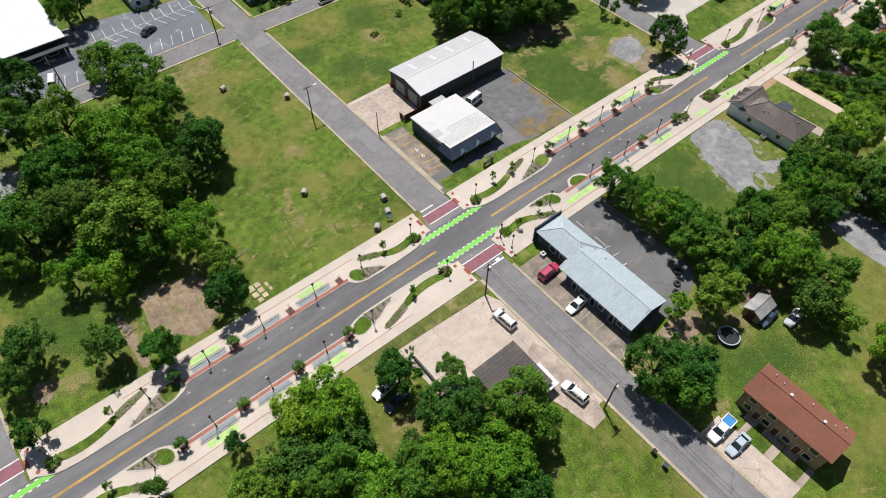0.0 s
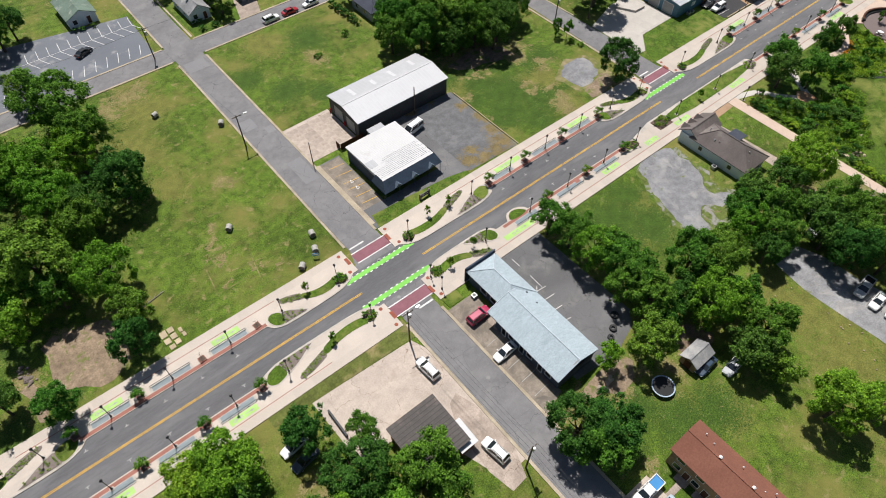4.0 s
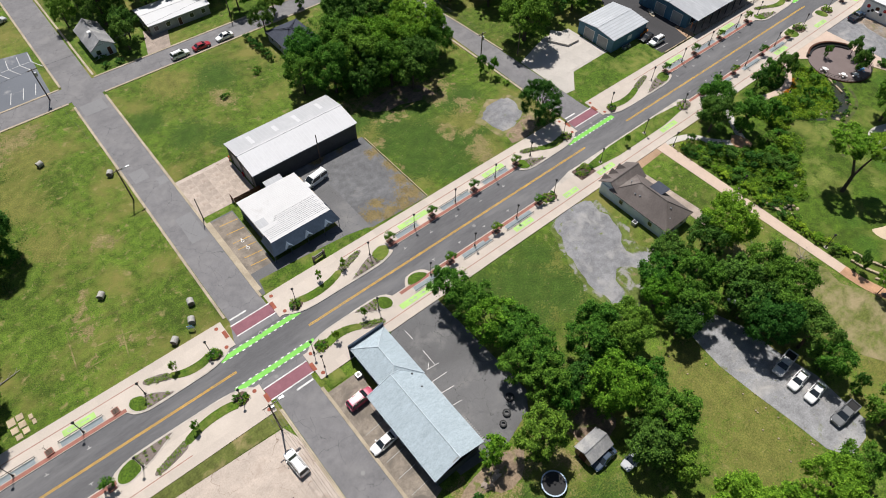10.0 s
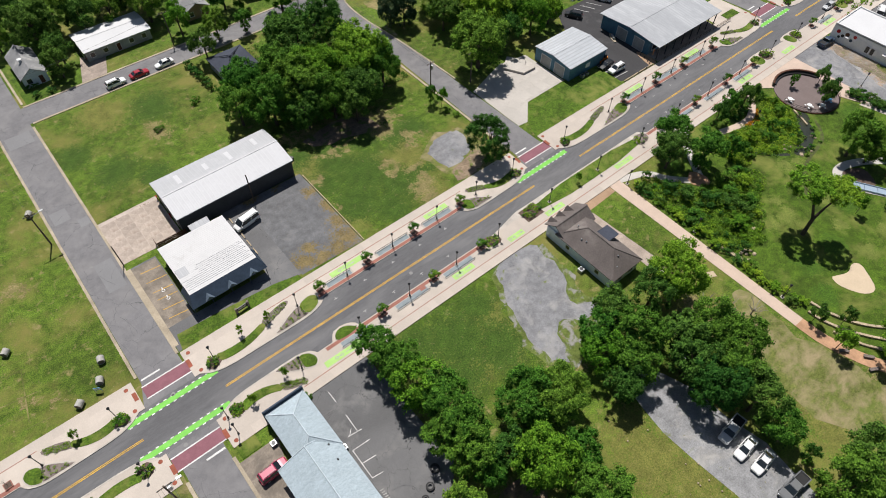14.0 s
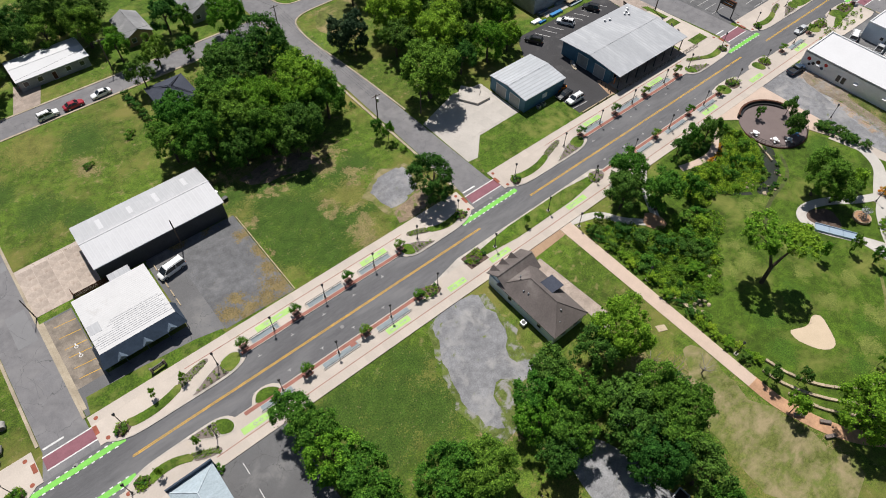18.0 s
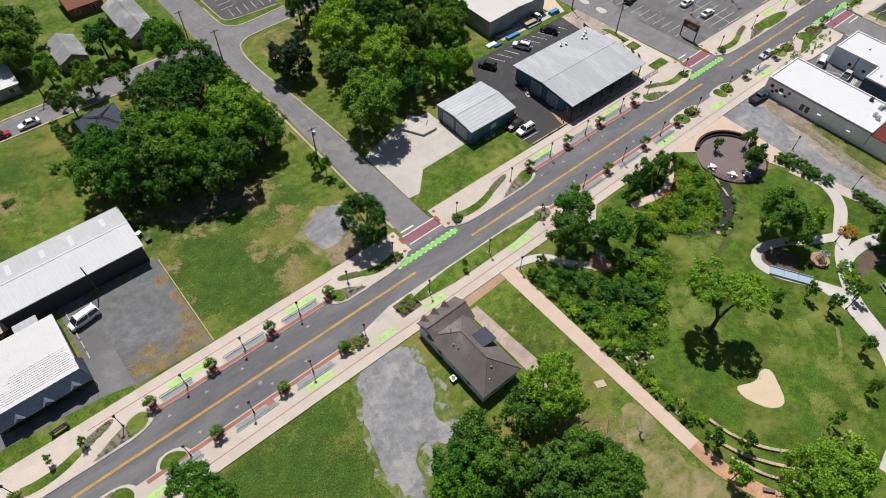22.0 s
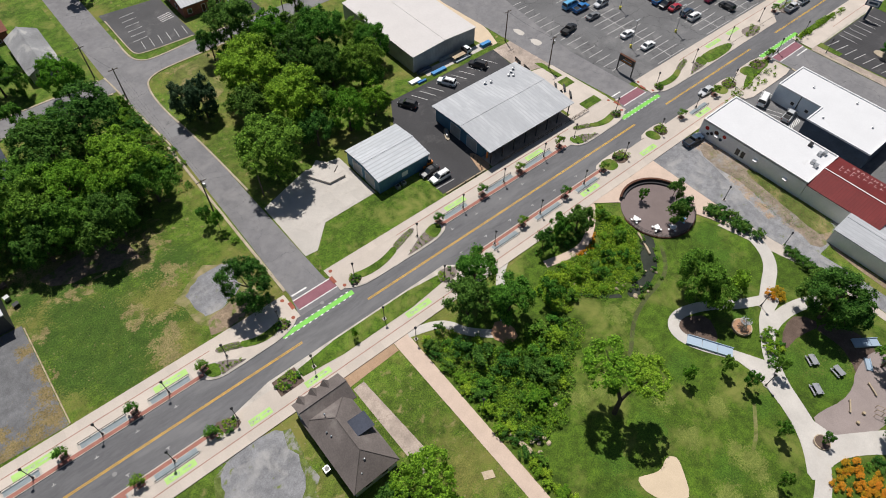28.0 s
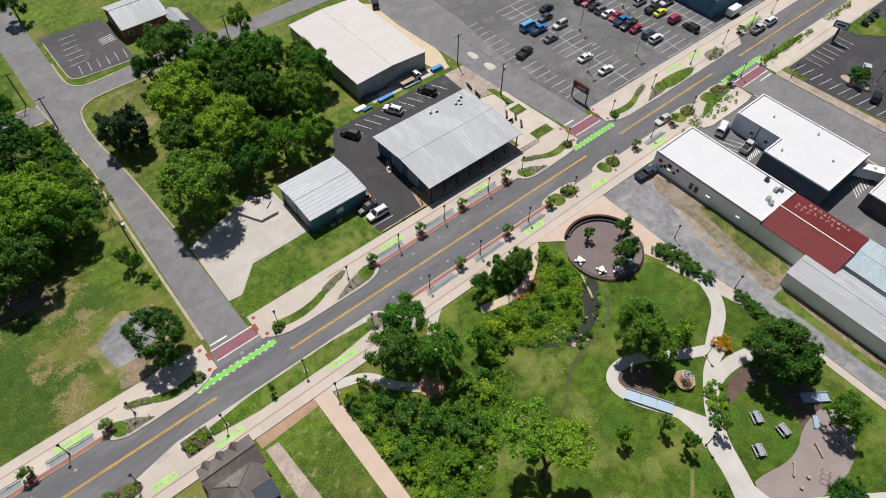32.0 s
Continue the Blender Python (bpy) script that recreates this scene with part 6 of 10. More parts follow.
# two-storey brick duplex with rust roof
b = thing("duplex", 0, 0, 0, 0, "two-storey tan duplex with a rust-brown shingle roof", "house")
walls(b, 64.6, -12.4, 70.9, 2.0, 5.2, TANBRICK)
gable(b, 64.6, -12.4, 70.9, 2.0, 5.2, 1.5, RUSTSHINGLE, "y", 0.5, wall_mat=TANBRICK)
for y in (-11.0, -7.4, -3.8, -0.4):
    opening(b, "window", ("x", -1), y, y + 1.3, 3.4, 4.5, 64.6)
    opening(b, "window", ("x", -1), y + 0.1, y + 1.3, 0.9, 2.1, 64.6)
for y in (-9.2, -5.4, -2.0):
    opening(b, "door", ("x", -1), y, y + 0.95, 0.1, 2.2, 64.6, TRIM, BROWNWOOD)
    part("porch_slab", Form().box(63.4, y - 0.6, 0, 64.6, y + 1.6, 0.15), OLDCONCRETE, b)
for x, y in ((67.9, -3.0), (67.9, -8.6)):
    vent(b, x, y, 6.6, 0.16, 0.5, TRIM)
for x, y in ((69.2, -1.2), (69.6, -6.0), (69.0, -10.0), (70.0, -11.2), (69.6, 0.4)):
    vent(b, x, y, 6.2, 0.07, 0.25, TRIM)

# small barn and the dark tin-roofed garage
b = thing("garden_shed", 0, 0, 0, 0, "small grey-brown garden shed with a worn tin roof", "shed")
walls(b, 80.3, 8.5, 84.8, 11.6, 2.0, TANBRICK, 0.12)
gable(b, 80.3, 8.5, 84.8, 11.6, 2.0, 0.9, GREYSHINGLE, "x", 0.3, wall_mat=TANBRICK)
opening(b, "door", ("x", -1), 9.5, 10.6, 0.1, 1.8, 80.3, BROWNWOOD, BROWNWOOD)
b = thing("garage", 0, 0, 0, 0, "low garage with a dark ribbed metal roof", "garage")
walls(b, 33.6, 23.4, 42.0, 32.0, 3.0, TANBRICK)
part("roof", Form().add([(33.2, 23.0, 3.1), (42.5, 23.0, 3.1), (42.5, 32.5, 3.5), (33.2, 32.5, 3.5), (33.2, 23.0, 2.95), (42.5, 23.0, 2.95), (42.5, 32.5, 3.35), (33.2, 32.5, 3.35)],
                         [(0, 1, 2, 3), (7, 6, 5, 4), (0, 4, 5, 1), (1, 5, 6, 2), (2, 6, 7, 3), (3, 7, 4, 0)]), DARKROOF, b)
opening(b, "roller_door", ("y", 1), 36.0, 39.4, 0.1, 2.6, 32.0, TRIM, GREYWALL)
b = thing("lean_to", 0, 0, 0, 0, "small brick lean-to with a white sheet roof", "shed")
walls(b, 40.4, 22.6, 43.0, 23.3, 2.2, REDBRICK, 0.1)
walls(b, 42.1, 23.3, 43.3, 26.8, 2.2, REDBRICK, 0.1)
part("roof", Form().add([(40.2, 22.3, 2.3), (43.5, 22.3, 2.3), (43.5, 27.0, 2.6), (40.2, 27.0, 2.6), (40.2, 22.3, 2.2), (43.5, 22.3, 2.2), (43.5, 27.0, 2.5), (40.2, 27.0, 2.5)],
                         [(0, 1, 2, 3), (7, 6, 5, 4), (0, 4, 5, 1), (1, 5, 6, 2), (2, 6, 7, 3), (3, 7, 4, 0)]), MEMBRANE, b)

# houses and hall along the back street
def cottage(label, x0, y0, x1, y1, h, rise, roof, wall, axis="x", hipped=False, name="house"):
    b = thing(name, 0, 0, 0, 0, label, "house")
    walls(b, x0, y0, x1, y1, h, wall, 0.2)
    if hipped:
        hip(b, x0, y0, x1, y1, h, rise, roof, axis, 0.45)
    else:
        gable(b, x0, y0, x1, y1, h, rise, roof, axis, 0.4, wall_mat=wall)
    n = max(2, int((x1 - x0) / 3.2))
    for i in range(n):
        a = x0 + (i + 0.3) * (x1 - x0) / n
        if i == n // 2:
            opening(b, "door", ("y", -1), a, a + 0.95, 0.15, 2.2, y0, TRIM, BROWNWOOD)
        else:
            opening(b, "window", ("y", -1), a, a + 1.1, 1.0, 2.2, y0)
    for y in (y0 + (y1 - y0) * 0.3, y0 + (y1 - y0) * 0.7):
        opening(b, "window", ("x", -1), y, y + 1.1, 1.0, 2.2, x0)
        opening(b, "window", ("x", 1), y, y + 1.1, 1.0, 2.2, x1)
    return b


c = cottage("small pale blue house with a grey shingle roof", 60.0, 158.4, 65.6, 170.0, 2.8, 1.9, GREYSHINGLE, PALEWALL, "y")
vent(c, 62.0, 163.0, 4.2, 0.3, 0.9, TRIM)
cottage("long low house with a flat white roof", 75.6, 159.4, 92.4, 168.8, 2.9, 0.6, MEMBRANE, GREYWALL, "x")
cottage("dark-roofed house half under trees", 98.4, 128.4, 107.0, 138.0, 2.8, 1.8, DARKSHINGLE, GREYWALL, "x", True)
cottage("pale teal house with a green-grey roof", 33.6, 176.0, 41.0, 187.6, 2.8, 1.7, GREENROOF, PALEWALL, "y")
cottage("grey-roofed house behind trees", 120.6, 160.0, 128.2, 178.6, 2.8, 1.9, GREYSHINGLE, GREYWALL, "y")
cottage("small house with a pale grey roof", 103.0, 160.4, 109.6, 171.0, 2.7, 1.6, GREYSHINGLE, TANBRICK, "y")
cottage("small dark grey-roofed house among trees", 175.6, 132.0, 181.0, 141.0, 2.9, 1.6, DARKSHINGLE, GREYWALL, "y")
cottage("brick house with a red-brown roof", 113.0, 183.0, 122.0, 192.6, 2.8, 1.5, RUSTSHINGLE, REDBRICK, "x")
b = cottage("brick church hall with a grey gabled roof", 161.8, 163.6, 174.0, 176.6, 3.4, 2.2, GREYROOF, REDBRICK, "x", False, "church_hall")
gable(b, 173.6, 157.8, 177.2, 164.6, 3.0, 0.9, GREYROOF, "y", 0.3, wall_mat=TRIM)
for x in (173.8, 177.0):
    part("porch_post", Form().tube((x, 158.0, 0), (x, 158.0, 3.0), 0.14), TRIM, b)
b = thing("store", 0, 0, 0, 0, "large store with a flat white roof and dark shop front", "store")
walls(b, -26, 168.0, 13.0, 196.0, 4.4, CHARCOAL)
flatroof(b, -26.4, 167.6, 13.4, 196.4, 4.6, MEMBRANE, 0.0, over=0.2)
for i in range(8):
    opening(b, "window", ("y", -1), -20 + i * 4.0, -17.6 + i * 4.0, 0.6, 2.6, 168.0)
part("canopy", Form().box(-20, 165.2, 3.0, 13.4, 168.0, 3.2), CHARCOAL, b)
for i in range(7):
    part("canopy_post", Form().tube((-18 + i * 5, 165.5, 0), (-18 + i * 5, 165.5, 3.0), 0.1), TRIM, b)
b = thing("pharmacy", 0, 0, 0, 0, "blue-grey shop at the far end of the car park", "shop")
walls(b, 292, 73, 320, 98, 4.8, BLUEWALL)
flatroof(b, 292, 73, 320, 98, 4.8, GREYROOF, 0.4, BLUEWALL)
# ---- trees ----
def crown_points(seed, n_lobes, n_leaves, leaf, flat=0.8, clump=0.11, per=60):
    """Leaves gathered in puffs, puffs on uneven lobes, lobes on a lopsided dome; unit radius. Three corners for each leaf."""
    rng = np.random.default_rng(seed)

    def unit(v):
        return v / np.linalg.norm(v, axis=1)[:, None]

    lobe = np.zeros((n_lobes, 3))
    lobe[0] = (0, 0, 1)
    for i in range(1, n_lobes):
        c = rng.normal(size=(12, 3))
        c[:, 2] = np.abs(c[:, 2]) * 0.9 - 0.35
        c = unit(c)
        lobe[i] = c[np.argmax(np.min(np.linalg.norm(c[:, None] - lobe[None, :i], axis=2), axis=1))]
    ang = np.arctan2(lobe[:, 1], lobe[:, 0])
    bulge = 1 + 0.13 * np.sin(2 * ang + rng.uniform(0, 6.3)) + 0.1 * np.sin(3 * ang + rng.uniform(0, 6.3)) + rng.uniform(-0.1, 0.1, n_lobes)
    size = rng.uniform(0.2, 0.4, n_lobes)
    centre = lobe * (0.64 * bulge)[:, None] * np.array([1, 1, flat])
    centre[0], size[0] = (0, 0, 0.12), 0.52
    n_puff = max(10, n_leaves // per)
    w = size ** 2
    which = rng.choice(n_lobes, n_puff, p=w / w.sum())
    d = unit(rng.normal(size=(n_puff, 3)) + lobe[which] * 0.9 + np.array([0, 0, 0.35]))
    knot = centre[which] + d * (size[which] * rng.uniform(0.72, 1.08, n_puff))[:, None] * np.array([1, 1, flat])
    reach = clump * rng.uniform(0.45, 1.35, n_puff)
    share = reach ** 2
    pick = rng.choice(n_puff, n_leaves, p=share / share.sum())
    o = unit(rng.normal(size=(n_leaves, 3)) + d[pick] * 0.5 + np.array([0, 0, 0.5]))
    stray = np.where(rng.random(n_leaves) < 0.1, rng.uniform(1.1, 1.6, n_leaves), rng.uniform(0.35, 1.08, n_leaves))
    p = knot[pick] + o * (reach[pick] * stray)[:, None] * np.array([1, 1, 0.8])
    out = unit(d[pick] * 0.3 + o * 0.5 + np.array([0.1, 0.24, 0.6]) + rng.normal(size=(n_leaves, 3)) * 0.46)
    u = unit(np.cross(out, rng.normal(size=(n_leaves, 3))))
    v = np.cross(out, u)
    s = leaf * rng.uniform(0.55, 1.35, n_leaves)[:, None]
    return np.stack([p - u * s, p + u * s * 0.7 - v * s * 0.7, p + u * s * 0.7 + v * s * 0.7], 1).reshape(-1, 3)


def leaf_mesh(name, material, verts):
    n = len(verts) // 3
    me = bpy.data.meshes.new(name)
    me.vertices.add(3 * n)
    me.vertices.foreach_set("co", verts.astype(np.float32).ravel())
    me.loops.add(3 * n)
    me.loops.foreach_set("vertex_index", np.arange(3 * n, dtype=np.int32))
    me.polygons.add(n)
    me.polygons.foreach_set("loop_start", np.arange(0, 3 * n, 3, dtype=np.int32))
    me.materials.append(material)
    me.update(calc_edges=True)
    me.validate()
    return me


def crown_mesh(name, material, *args, **kw):
    return leaf_mesh(name, material, crown_points(*args, **kw))


def trunk_form(seed, height=1.0, thick=0.075, limbs=6, spread=0.5):
    """A tapered trunk from -height to the crown's heart, with limbs."""
    rng = random.Random(seed)
    f = Form()
    lean = Vector((rng.uniform(-0.05, 0.05), rng.uniform(-0.05, 0.05), 0))
    f.tube((0, 0, -height), Vector((0, 0, -height * 0.35)) + lean, thick, thick * 0.7, 8)
    f.tube(Vector((0, 0, -height * 0.36)) + lean, lean * 2 + Vector((0, 0, 0.2)), thick * 0.7, thick * 0.25, 7)
    for i in range(limbs):
        a = 2 * math.pi * (i + rng.random() * 0.6) / limbs
        z = -height * rng.uniform(0.1, 0.42)
        tip = Vector((math.cos(a) * spread * rng.uniform(0.7, 1.1), math.sin(a) * spread * rng.uniform(0.7, 1.1), rng.uniform(0.0, 0.35)))
        midp = Vector((tip.x * 0.45, tip.y * 0.45, z * 0.35 + 0.05))
        f.tube(lean + Vector((0, 0, z)), midp, thick * 0.42, thick * 0.28, 6)
        f.tube(midp, tip, thick * 0.28, thick * 0.08, 5)
    return f


def make_tree(name, label, category, material, seed, lobes, leaves, leaf, flat=0.8, height=1.0, thick=0.075, bark=None, group="", clump=0.075, per=28):
    ob = thing(name, 0, 0, -60, 0, label, category, group)
    part("trunk", trunk_form(seed, height, thick), bark or BARK, ob)
    c = new("crown", crown_mesh("crown", material, seed, lobes, leaves, leaf, flat, clump, per))
    c.parent = ob
    return ob


TONES = {"m": (LEAF, "green"), "d": (LEAFDARK, "dark green"), "b": (LEAFBRIGHT, "bright yellow-green")}
BIG, MEDIUM, SMALL = {}, {}, {}
for i, (tone, (m, word)) in enumerate(TONES.items()):
    BIG[tone] = [make_tree("tree", f"broad deciduous tree with a dense lumpy {word} crown", "tree", m, 11 + 3 * i + k, 17 + 4 * k, 18500, 0.033, 0.95, 1.05, group="woodland trees", clump=0.125, per=75) for k in range(2)]
    MEDIUM[tone] = [make_tree("tree", f"medium leafy tree with an uneven {word} crown", "tree", m, 31 + 3 * i + k, 12 + 3 * k, 8200, 0.047, 0.95, 1.15, group="woodland trees", clump=0.165, per=62) for k in range(2)]
    SMALL[tone] = [make_tree("tree", f"small young tree with an open {word} crown", "tree", m, 51 + i, 9, 2600, 0.085, 1.0, 1.3, 0.05, group="young trees", clump=0.24, per=45)]
trng = random.Random(7)


def plant(x, y, r, tone="m", tall=None, stock=None):
    kind = BIG if r >= 4.6 else MEDIUM if r >= 2.6 else SMALL
    src = trng.choice(stock or kind[tone])
    h = tall or min(1.5 * r + 3.5, 13.5) * 0.62
    base = 1.1 if stock else 1.05 if kind is BIG else 1.15 if kind is MEDIUM else 1.3
    m = Matrix.LocRotScale((x, y, h * 0.97), Euler((0, 0, trng.uniform(0, 6.28))), (r * 0.99, r * 0.99, h * 0.98 / base))
    return copy_thing(src, m)


# the trees at (-20, 124) and (-22, 112) are out of view, kept for shade
WOODS_WEST = "15.1 150.5 3.6 m, 19.1 137.1 7.5 m, 21.4 124.9 5.3 m, 21.8 107.9 5.7 d, 17.3 120.5 4.6 b, 8.8 117.5 6.8 b, 2.1 128.7 6.6 m, -7.3 134.8 6 m, -1.6 150.4 5.8 d, -4.1 115.6 6.5 m, 9.4 109.9 5.5 b, 1.5 94.9 7.9 m, 11.2 100.3 4.7 m, 10.9 86.2 5.1 b, -14.9 107.3 5.8 m, -5.5 106.1 5.6 d, 11.3 77.9 3.7 m, 8.7 71.3 3.6 d, -5.4 86.3 3.9 b, -11.6 92.4 3.1 b, -21.4 81.9 3.7 d, -25.6 77.8 3.1 d, -11.8 74 3.4 d, -4.3 67.9 3.3 m, -26.3 67.6 2.3 d, -4.6 93 3.9 b, 2.2 89.0 3.9 m, -18.5 101.2 3.1 m, 15.5 105 4.6 d, -9.9 113.8 4.4 d, -20 124 6 m, -22 112 6.4 d, 17 177 4.6 m, 21 180 4 d"
TREES_SOUTHWEST = "11.2 40.6 5.7 b, 6.9 42.3 4.6 b, 11 35.5 4.2 d, 23.4 39.5 3.6 d, 30.3 34.6 2.7 m, 25.5 28.4 5.2 d, 34.1 22.5 5.4 m, 34.9 18.7 3.5 m, 2.8 37.2 4.5 d, 6.7 31.1 4.7 m, 20.6 22.6 4.8 b, 25.5 17.7 5.2 b, 10.2 27.1 4.2 b, 25.9 12.6 4 d, -2.6 36.9 4 m, -2.8 46.2 1.6 d, 2.3 31.3 3.4 b, 27.3 22.6 3.4 m, 18.4 27.9 2.7 d, -15 47 1.8 d, 55.6 13.6 4.7 d, 60.2 10.6 4.9 d, 56.6 8.8 4.4 m, 15 24 4.6 m, -8 30 5 m"
TREES_SOUTH = "82.6 45.9 3.7 m, 83.5 40.8 3.8 m, 83.6 35.4 4.1 b, 85.4 31 4.2 m, 85.3 25.5 4 m, 82.3 26.4 3.4 m, 83.2 21.5 3.7 m, 84.2 18.5 2.9 m, 76.6 15.9 4 m, 69.1 19 2.2 b, 94.5 22.1 5.1 m, 99.4 19.5 5.2 m, 90.6 13.9 5.1 b, 96.1 11.6 3.7 m, 93.3 5.2 4.6 m, 88.2 4.9 3.9 d, 89.7 -0.8 2.4 m, 88 18.4 3.3 d, 111.4 21 3.5 b, 109.6 14.8 3.2 d, 129.8 7.6 4.6 m, 120.3 5.2 4.6 d, 124.3 -0.7 4.1 d, 123.6 -5.4 3.4 m, 90.6 -9.9 5 b, 97.3 -14.2 2.5 b, 103.1 -16.5 4.6 b, 110.2 -17.5 3.4 m, 124 -11 1.2 d"
TREES_SOUTHEAST = "133 22.5 5.2 b, 127.2 22.8 3.7 d, 119.1 24.6 4 d, 114.1 23.7 3.7 m, 117.6 18.8 4.8 m, 123.9 14.3 4.2 d, 128.3 11.8 4.6 m, 132.4 9.3 3 d, 113.6 16.3 3.9 m, 121.2 9.6 4.2 d, 125.9 5.2 3.9 m, 152.1 -11.8 5.1 b, 157.5 -13.6 4.2 b, 146.3 -4 1.7 b, 148.1 1.6 1.3 d, 122 -17 5.2 m, 129 -17 4.2 d"
WOODS_NORTH = "124.6 129 7.2 d, 116.6 131.6 4.8 m, 115.5 122.5 7.2 d, 125.2 110.2 6.9 b, 127.8 104.9 4.7 m, 120.5 106.8 5.4 b, 118.8 100.8 5.1 d, 108.1 117.8 5.8 m, 113.9 111 6 b, 107.4 108.4 6.5 m, 112.3 102.5 5.3 m, 98.9 118.9 5.4 m, 94.3 113.7 4.4 m, 100.4 109.1 5.5 m, 115.7 98.4 4.4 d, 125.5 148.6 4.8 b, 113.7 159.6 4.2 d, 117.4 157 3 m, 98 173.4 7.8 d, 95.4 166.6 5.2 m, 99.2 155.7 3.4 b, 105.6 147.6 3.2 m, 112.6 145.7 2.3 m, 99.4 141.5 3.2 d, 105.6 103.2 4.6 d, 65.3 185.5 4.6 d, 68.1 172.1 6 d, 74.2 175.4 5.7 m, 68.6 157.3 3.2 d, 82 178.6 5 d, 90 180 5 d, 69.1 177 4.2 m, 59.8 177 3.2 m, 70.7 162.4 3.4 d, 87.4 171.6 4 m, 80 172 4.2 d, 130.6 70.2 4.7 d, 134 90 1.2 b, 132.6 92.6 1.3 m"
WOODS_EAST = "165 141.6 6.8 d, 159.1 140.5 3.3 d, 172 133.1 5.4 b, 160.1 122.1 7.8 b, 181 123.7 6.7 m, 172.1 121.3 5.3 d, 182.1 108.4 5.7 m, 190 115 4.6 m, 162.9 106.5 7 b, 150.9 96.0 7.8 m, 171.2 97.9 4.6 b, 162.7 98.2 4 d, 177.1 114 4.7 d, 154.5 114 4.4 d, 187 147 3.2 m, 143 190 3.4 d, 181.5 104.5 3.6 m, 178.6 98.4 3.2 b, 168.5 105 3.6 d, 189.4 121 4 m, 167.4 113.6 4 d, 166 129.6 4.6 m, 178.6 131.6 4.4 d"
PARK_TREES = "163.8 47.1 4.1 m, 159 43.2 4 d, 164.5 38.4 4.3 m, 172.5 36.1 2 m, 193.7 20 4.7 m, 194.8 16.3 3.5 m, 201 15 2 b, 208.8 1.9 5.3 d, 209.8 5 3.5 d, 209.7 -1.6 3.5 d, 208 -10.3 2.9 m, 196.5 -17.4 2.7 d, 188.7 44.1 2.6 d, 185.3 45.8 1.8 m, 180.4 45.3 1.8 d, 206 32.8 2 d, 192.5 0.9 1.1 m, 186.4 2.5 1.2 m, 185.7 6.9 1 m, 179.2 9.8 1.1 b, 182.8 -5.6 1.1 m, 176 -10 1 m, 166 -9 1 b, 152 -2 1.2 d, 211.4 37.4 1.6 d, 208.2 33.4 1.8 d"
for spots in (WOODS_WEST, TREES_SOUTHWEST, TREES_SOUTH, TREES_SOUTHEAST, WOODS_NORTH, WOODS_EAST, PARK_TREES):
    for spot in spots.split(", "):
        x, y, r, tone = spot.split()
        plant(float(x), float(y), float(r), tone)
CONIFER = [make_tree("conifer", "dark dense upright evergreen tree", "tree", LEAFFIR, 71, 20, 9000, 0.06, 1.3, 1.1, 0.06, clump=0.16, per=45)]
for x, y, r in ((144.8, 124.6, 3.3), (147.8, 122.6, 3.5), (13, 44.5, 1.6)):
    plant(x, y, r, "d", r * 1.5, CONIFER)

# ---- road markings ----
def paint(name, x0, y0, x1, y1, material, label, z=0.058, category="road marking"):
    return tagged(part(name, flat(Form(), x0, y0, x1, y1, z, 0.006), material), label, category, "road markings", "structure")


for a, b in ((-28.2, 45.8), (60.2, 133.0), (147.2, 224.0), (235.4, 271.2), (283.0, 360), (-140, -38.5)):
    for dy in (-0.13, 0.13):
        paint("centre_line", a, MID - 0.1 + dy - 0.065, b, MID - 0.1 + dy + 0.065, YELLOWPAINT, "yellow double centre line")


def green_lane(x0, x1, y):
    paint("green_lane", x0, y - 0.5, x1, y + 0.5, GREENPAINT, "bright green cycle crossing", 0.06)
    n = int((x1 - x0) / 1.25)
    for i in range(n):
        for s in (-1, 1):
            paint("lane_dash", x0 + i * 1.25 + 0.2, y + s * 0.58 - 0.1, x0 + i * 1.25 + 0.72, y + s * 0.58 + 0.1, WHITEPAINT, "white dash beside a green lane", 0.064)


for x0, x1, y in ((44.6, 60.4, 61.2), (44.0, 59.4, 54.5), (-39.5, -26.6, 61.4), (130.8, 146.0, 60.8), (223.2, 237.0, 60.9), (270.4, 287.6, 53.9)):
    green_lane(x0, x1, y)


def crossing(x0, x1, y0, y1, stop0, stop1, stopy):
    paint("crossing", x0, y0, x1, y1, CROSSBRICK, "maroon patterned crossing", 0.056)
    for y in (y0 - 0.22, y1 - 0.02):
        paint("crossing_line", x0, y, x1, y + 0.24, WHITEPAINT, "white line of a crossing", 0.06)
    paint("stop_line", stop0, stopy, stop1, stopy + 0.35, WHITEPAINT, "white stop line", 0.06)


crossing(49.2, 57.0, 63.9, 66.2, 49.7, 53.0, 67.4)
crossing(47.7, 56.1, 49.5, 51.8, 52.0, 55.2, 48.1)
crossing(-37.0, -30.0, 64.7, 66.9, -36.9, -33.8, 68.2)
crossing(136.2, 144.6, 63.8, 66.0, 136.6, 139.8, 67.0)
crossing(227.2, 235.4, 63.8, 66.2, 227.4, 230.6, 67.6)
crossing(272.6, 283.6, 49.6, 51.9, 278.4, 283.2, 48.0)


def t_mark(x, y, s):
    f = flat(Form(), x - 0.34, y - 0.06, x + 0.34, y + 0.06, 0.058, 0.006)
    flat(f, x - 0.06, y + 0.06 * s, x + 0.06, y + 0.42 * s, 0.058, 0.006)
    return tagged(part("bay_mark", f, FADEDWHITE), "small white T mark of a parking bay", "road marking", "bay marks", "structure")


for sy, a, b in PARKING:
    n = int((b - a) / 6.6)
    for i in range(n):
        t_mark(a + 3.2 + i * 6.6, off(sy, 2.75), sy)


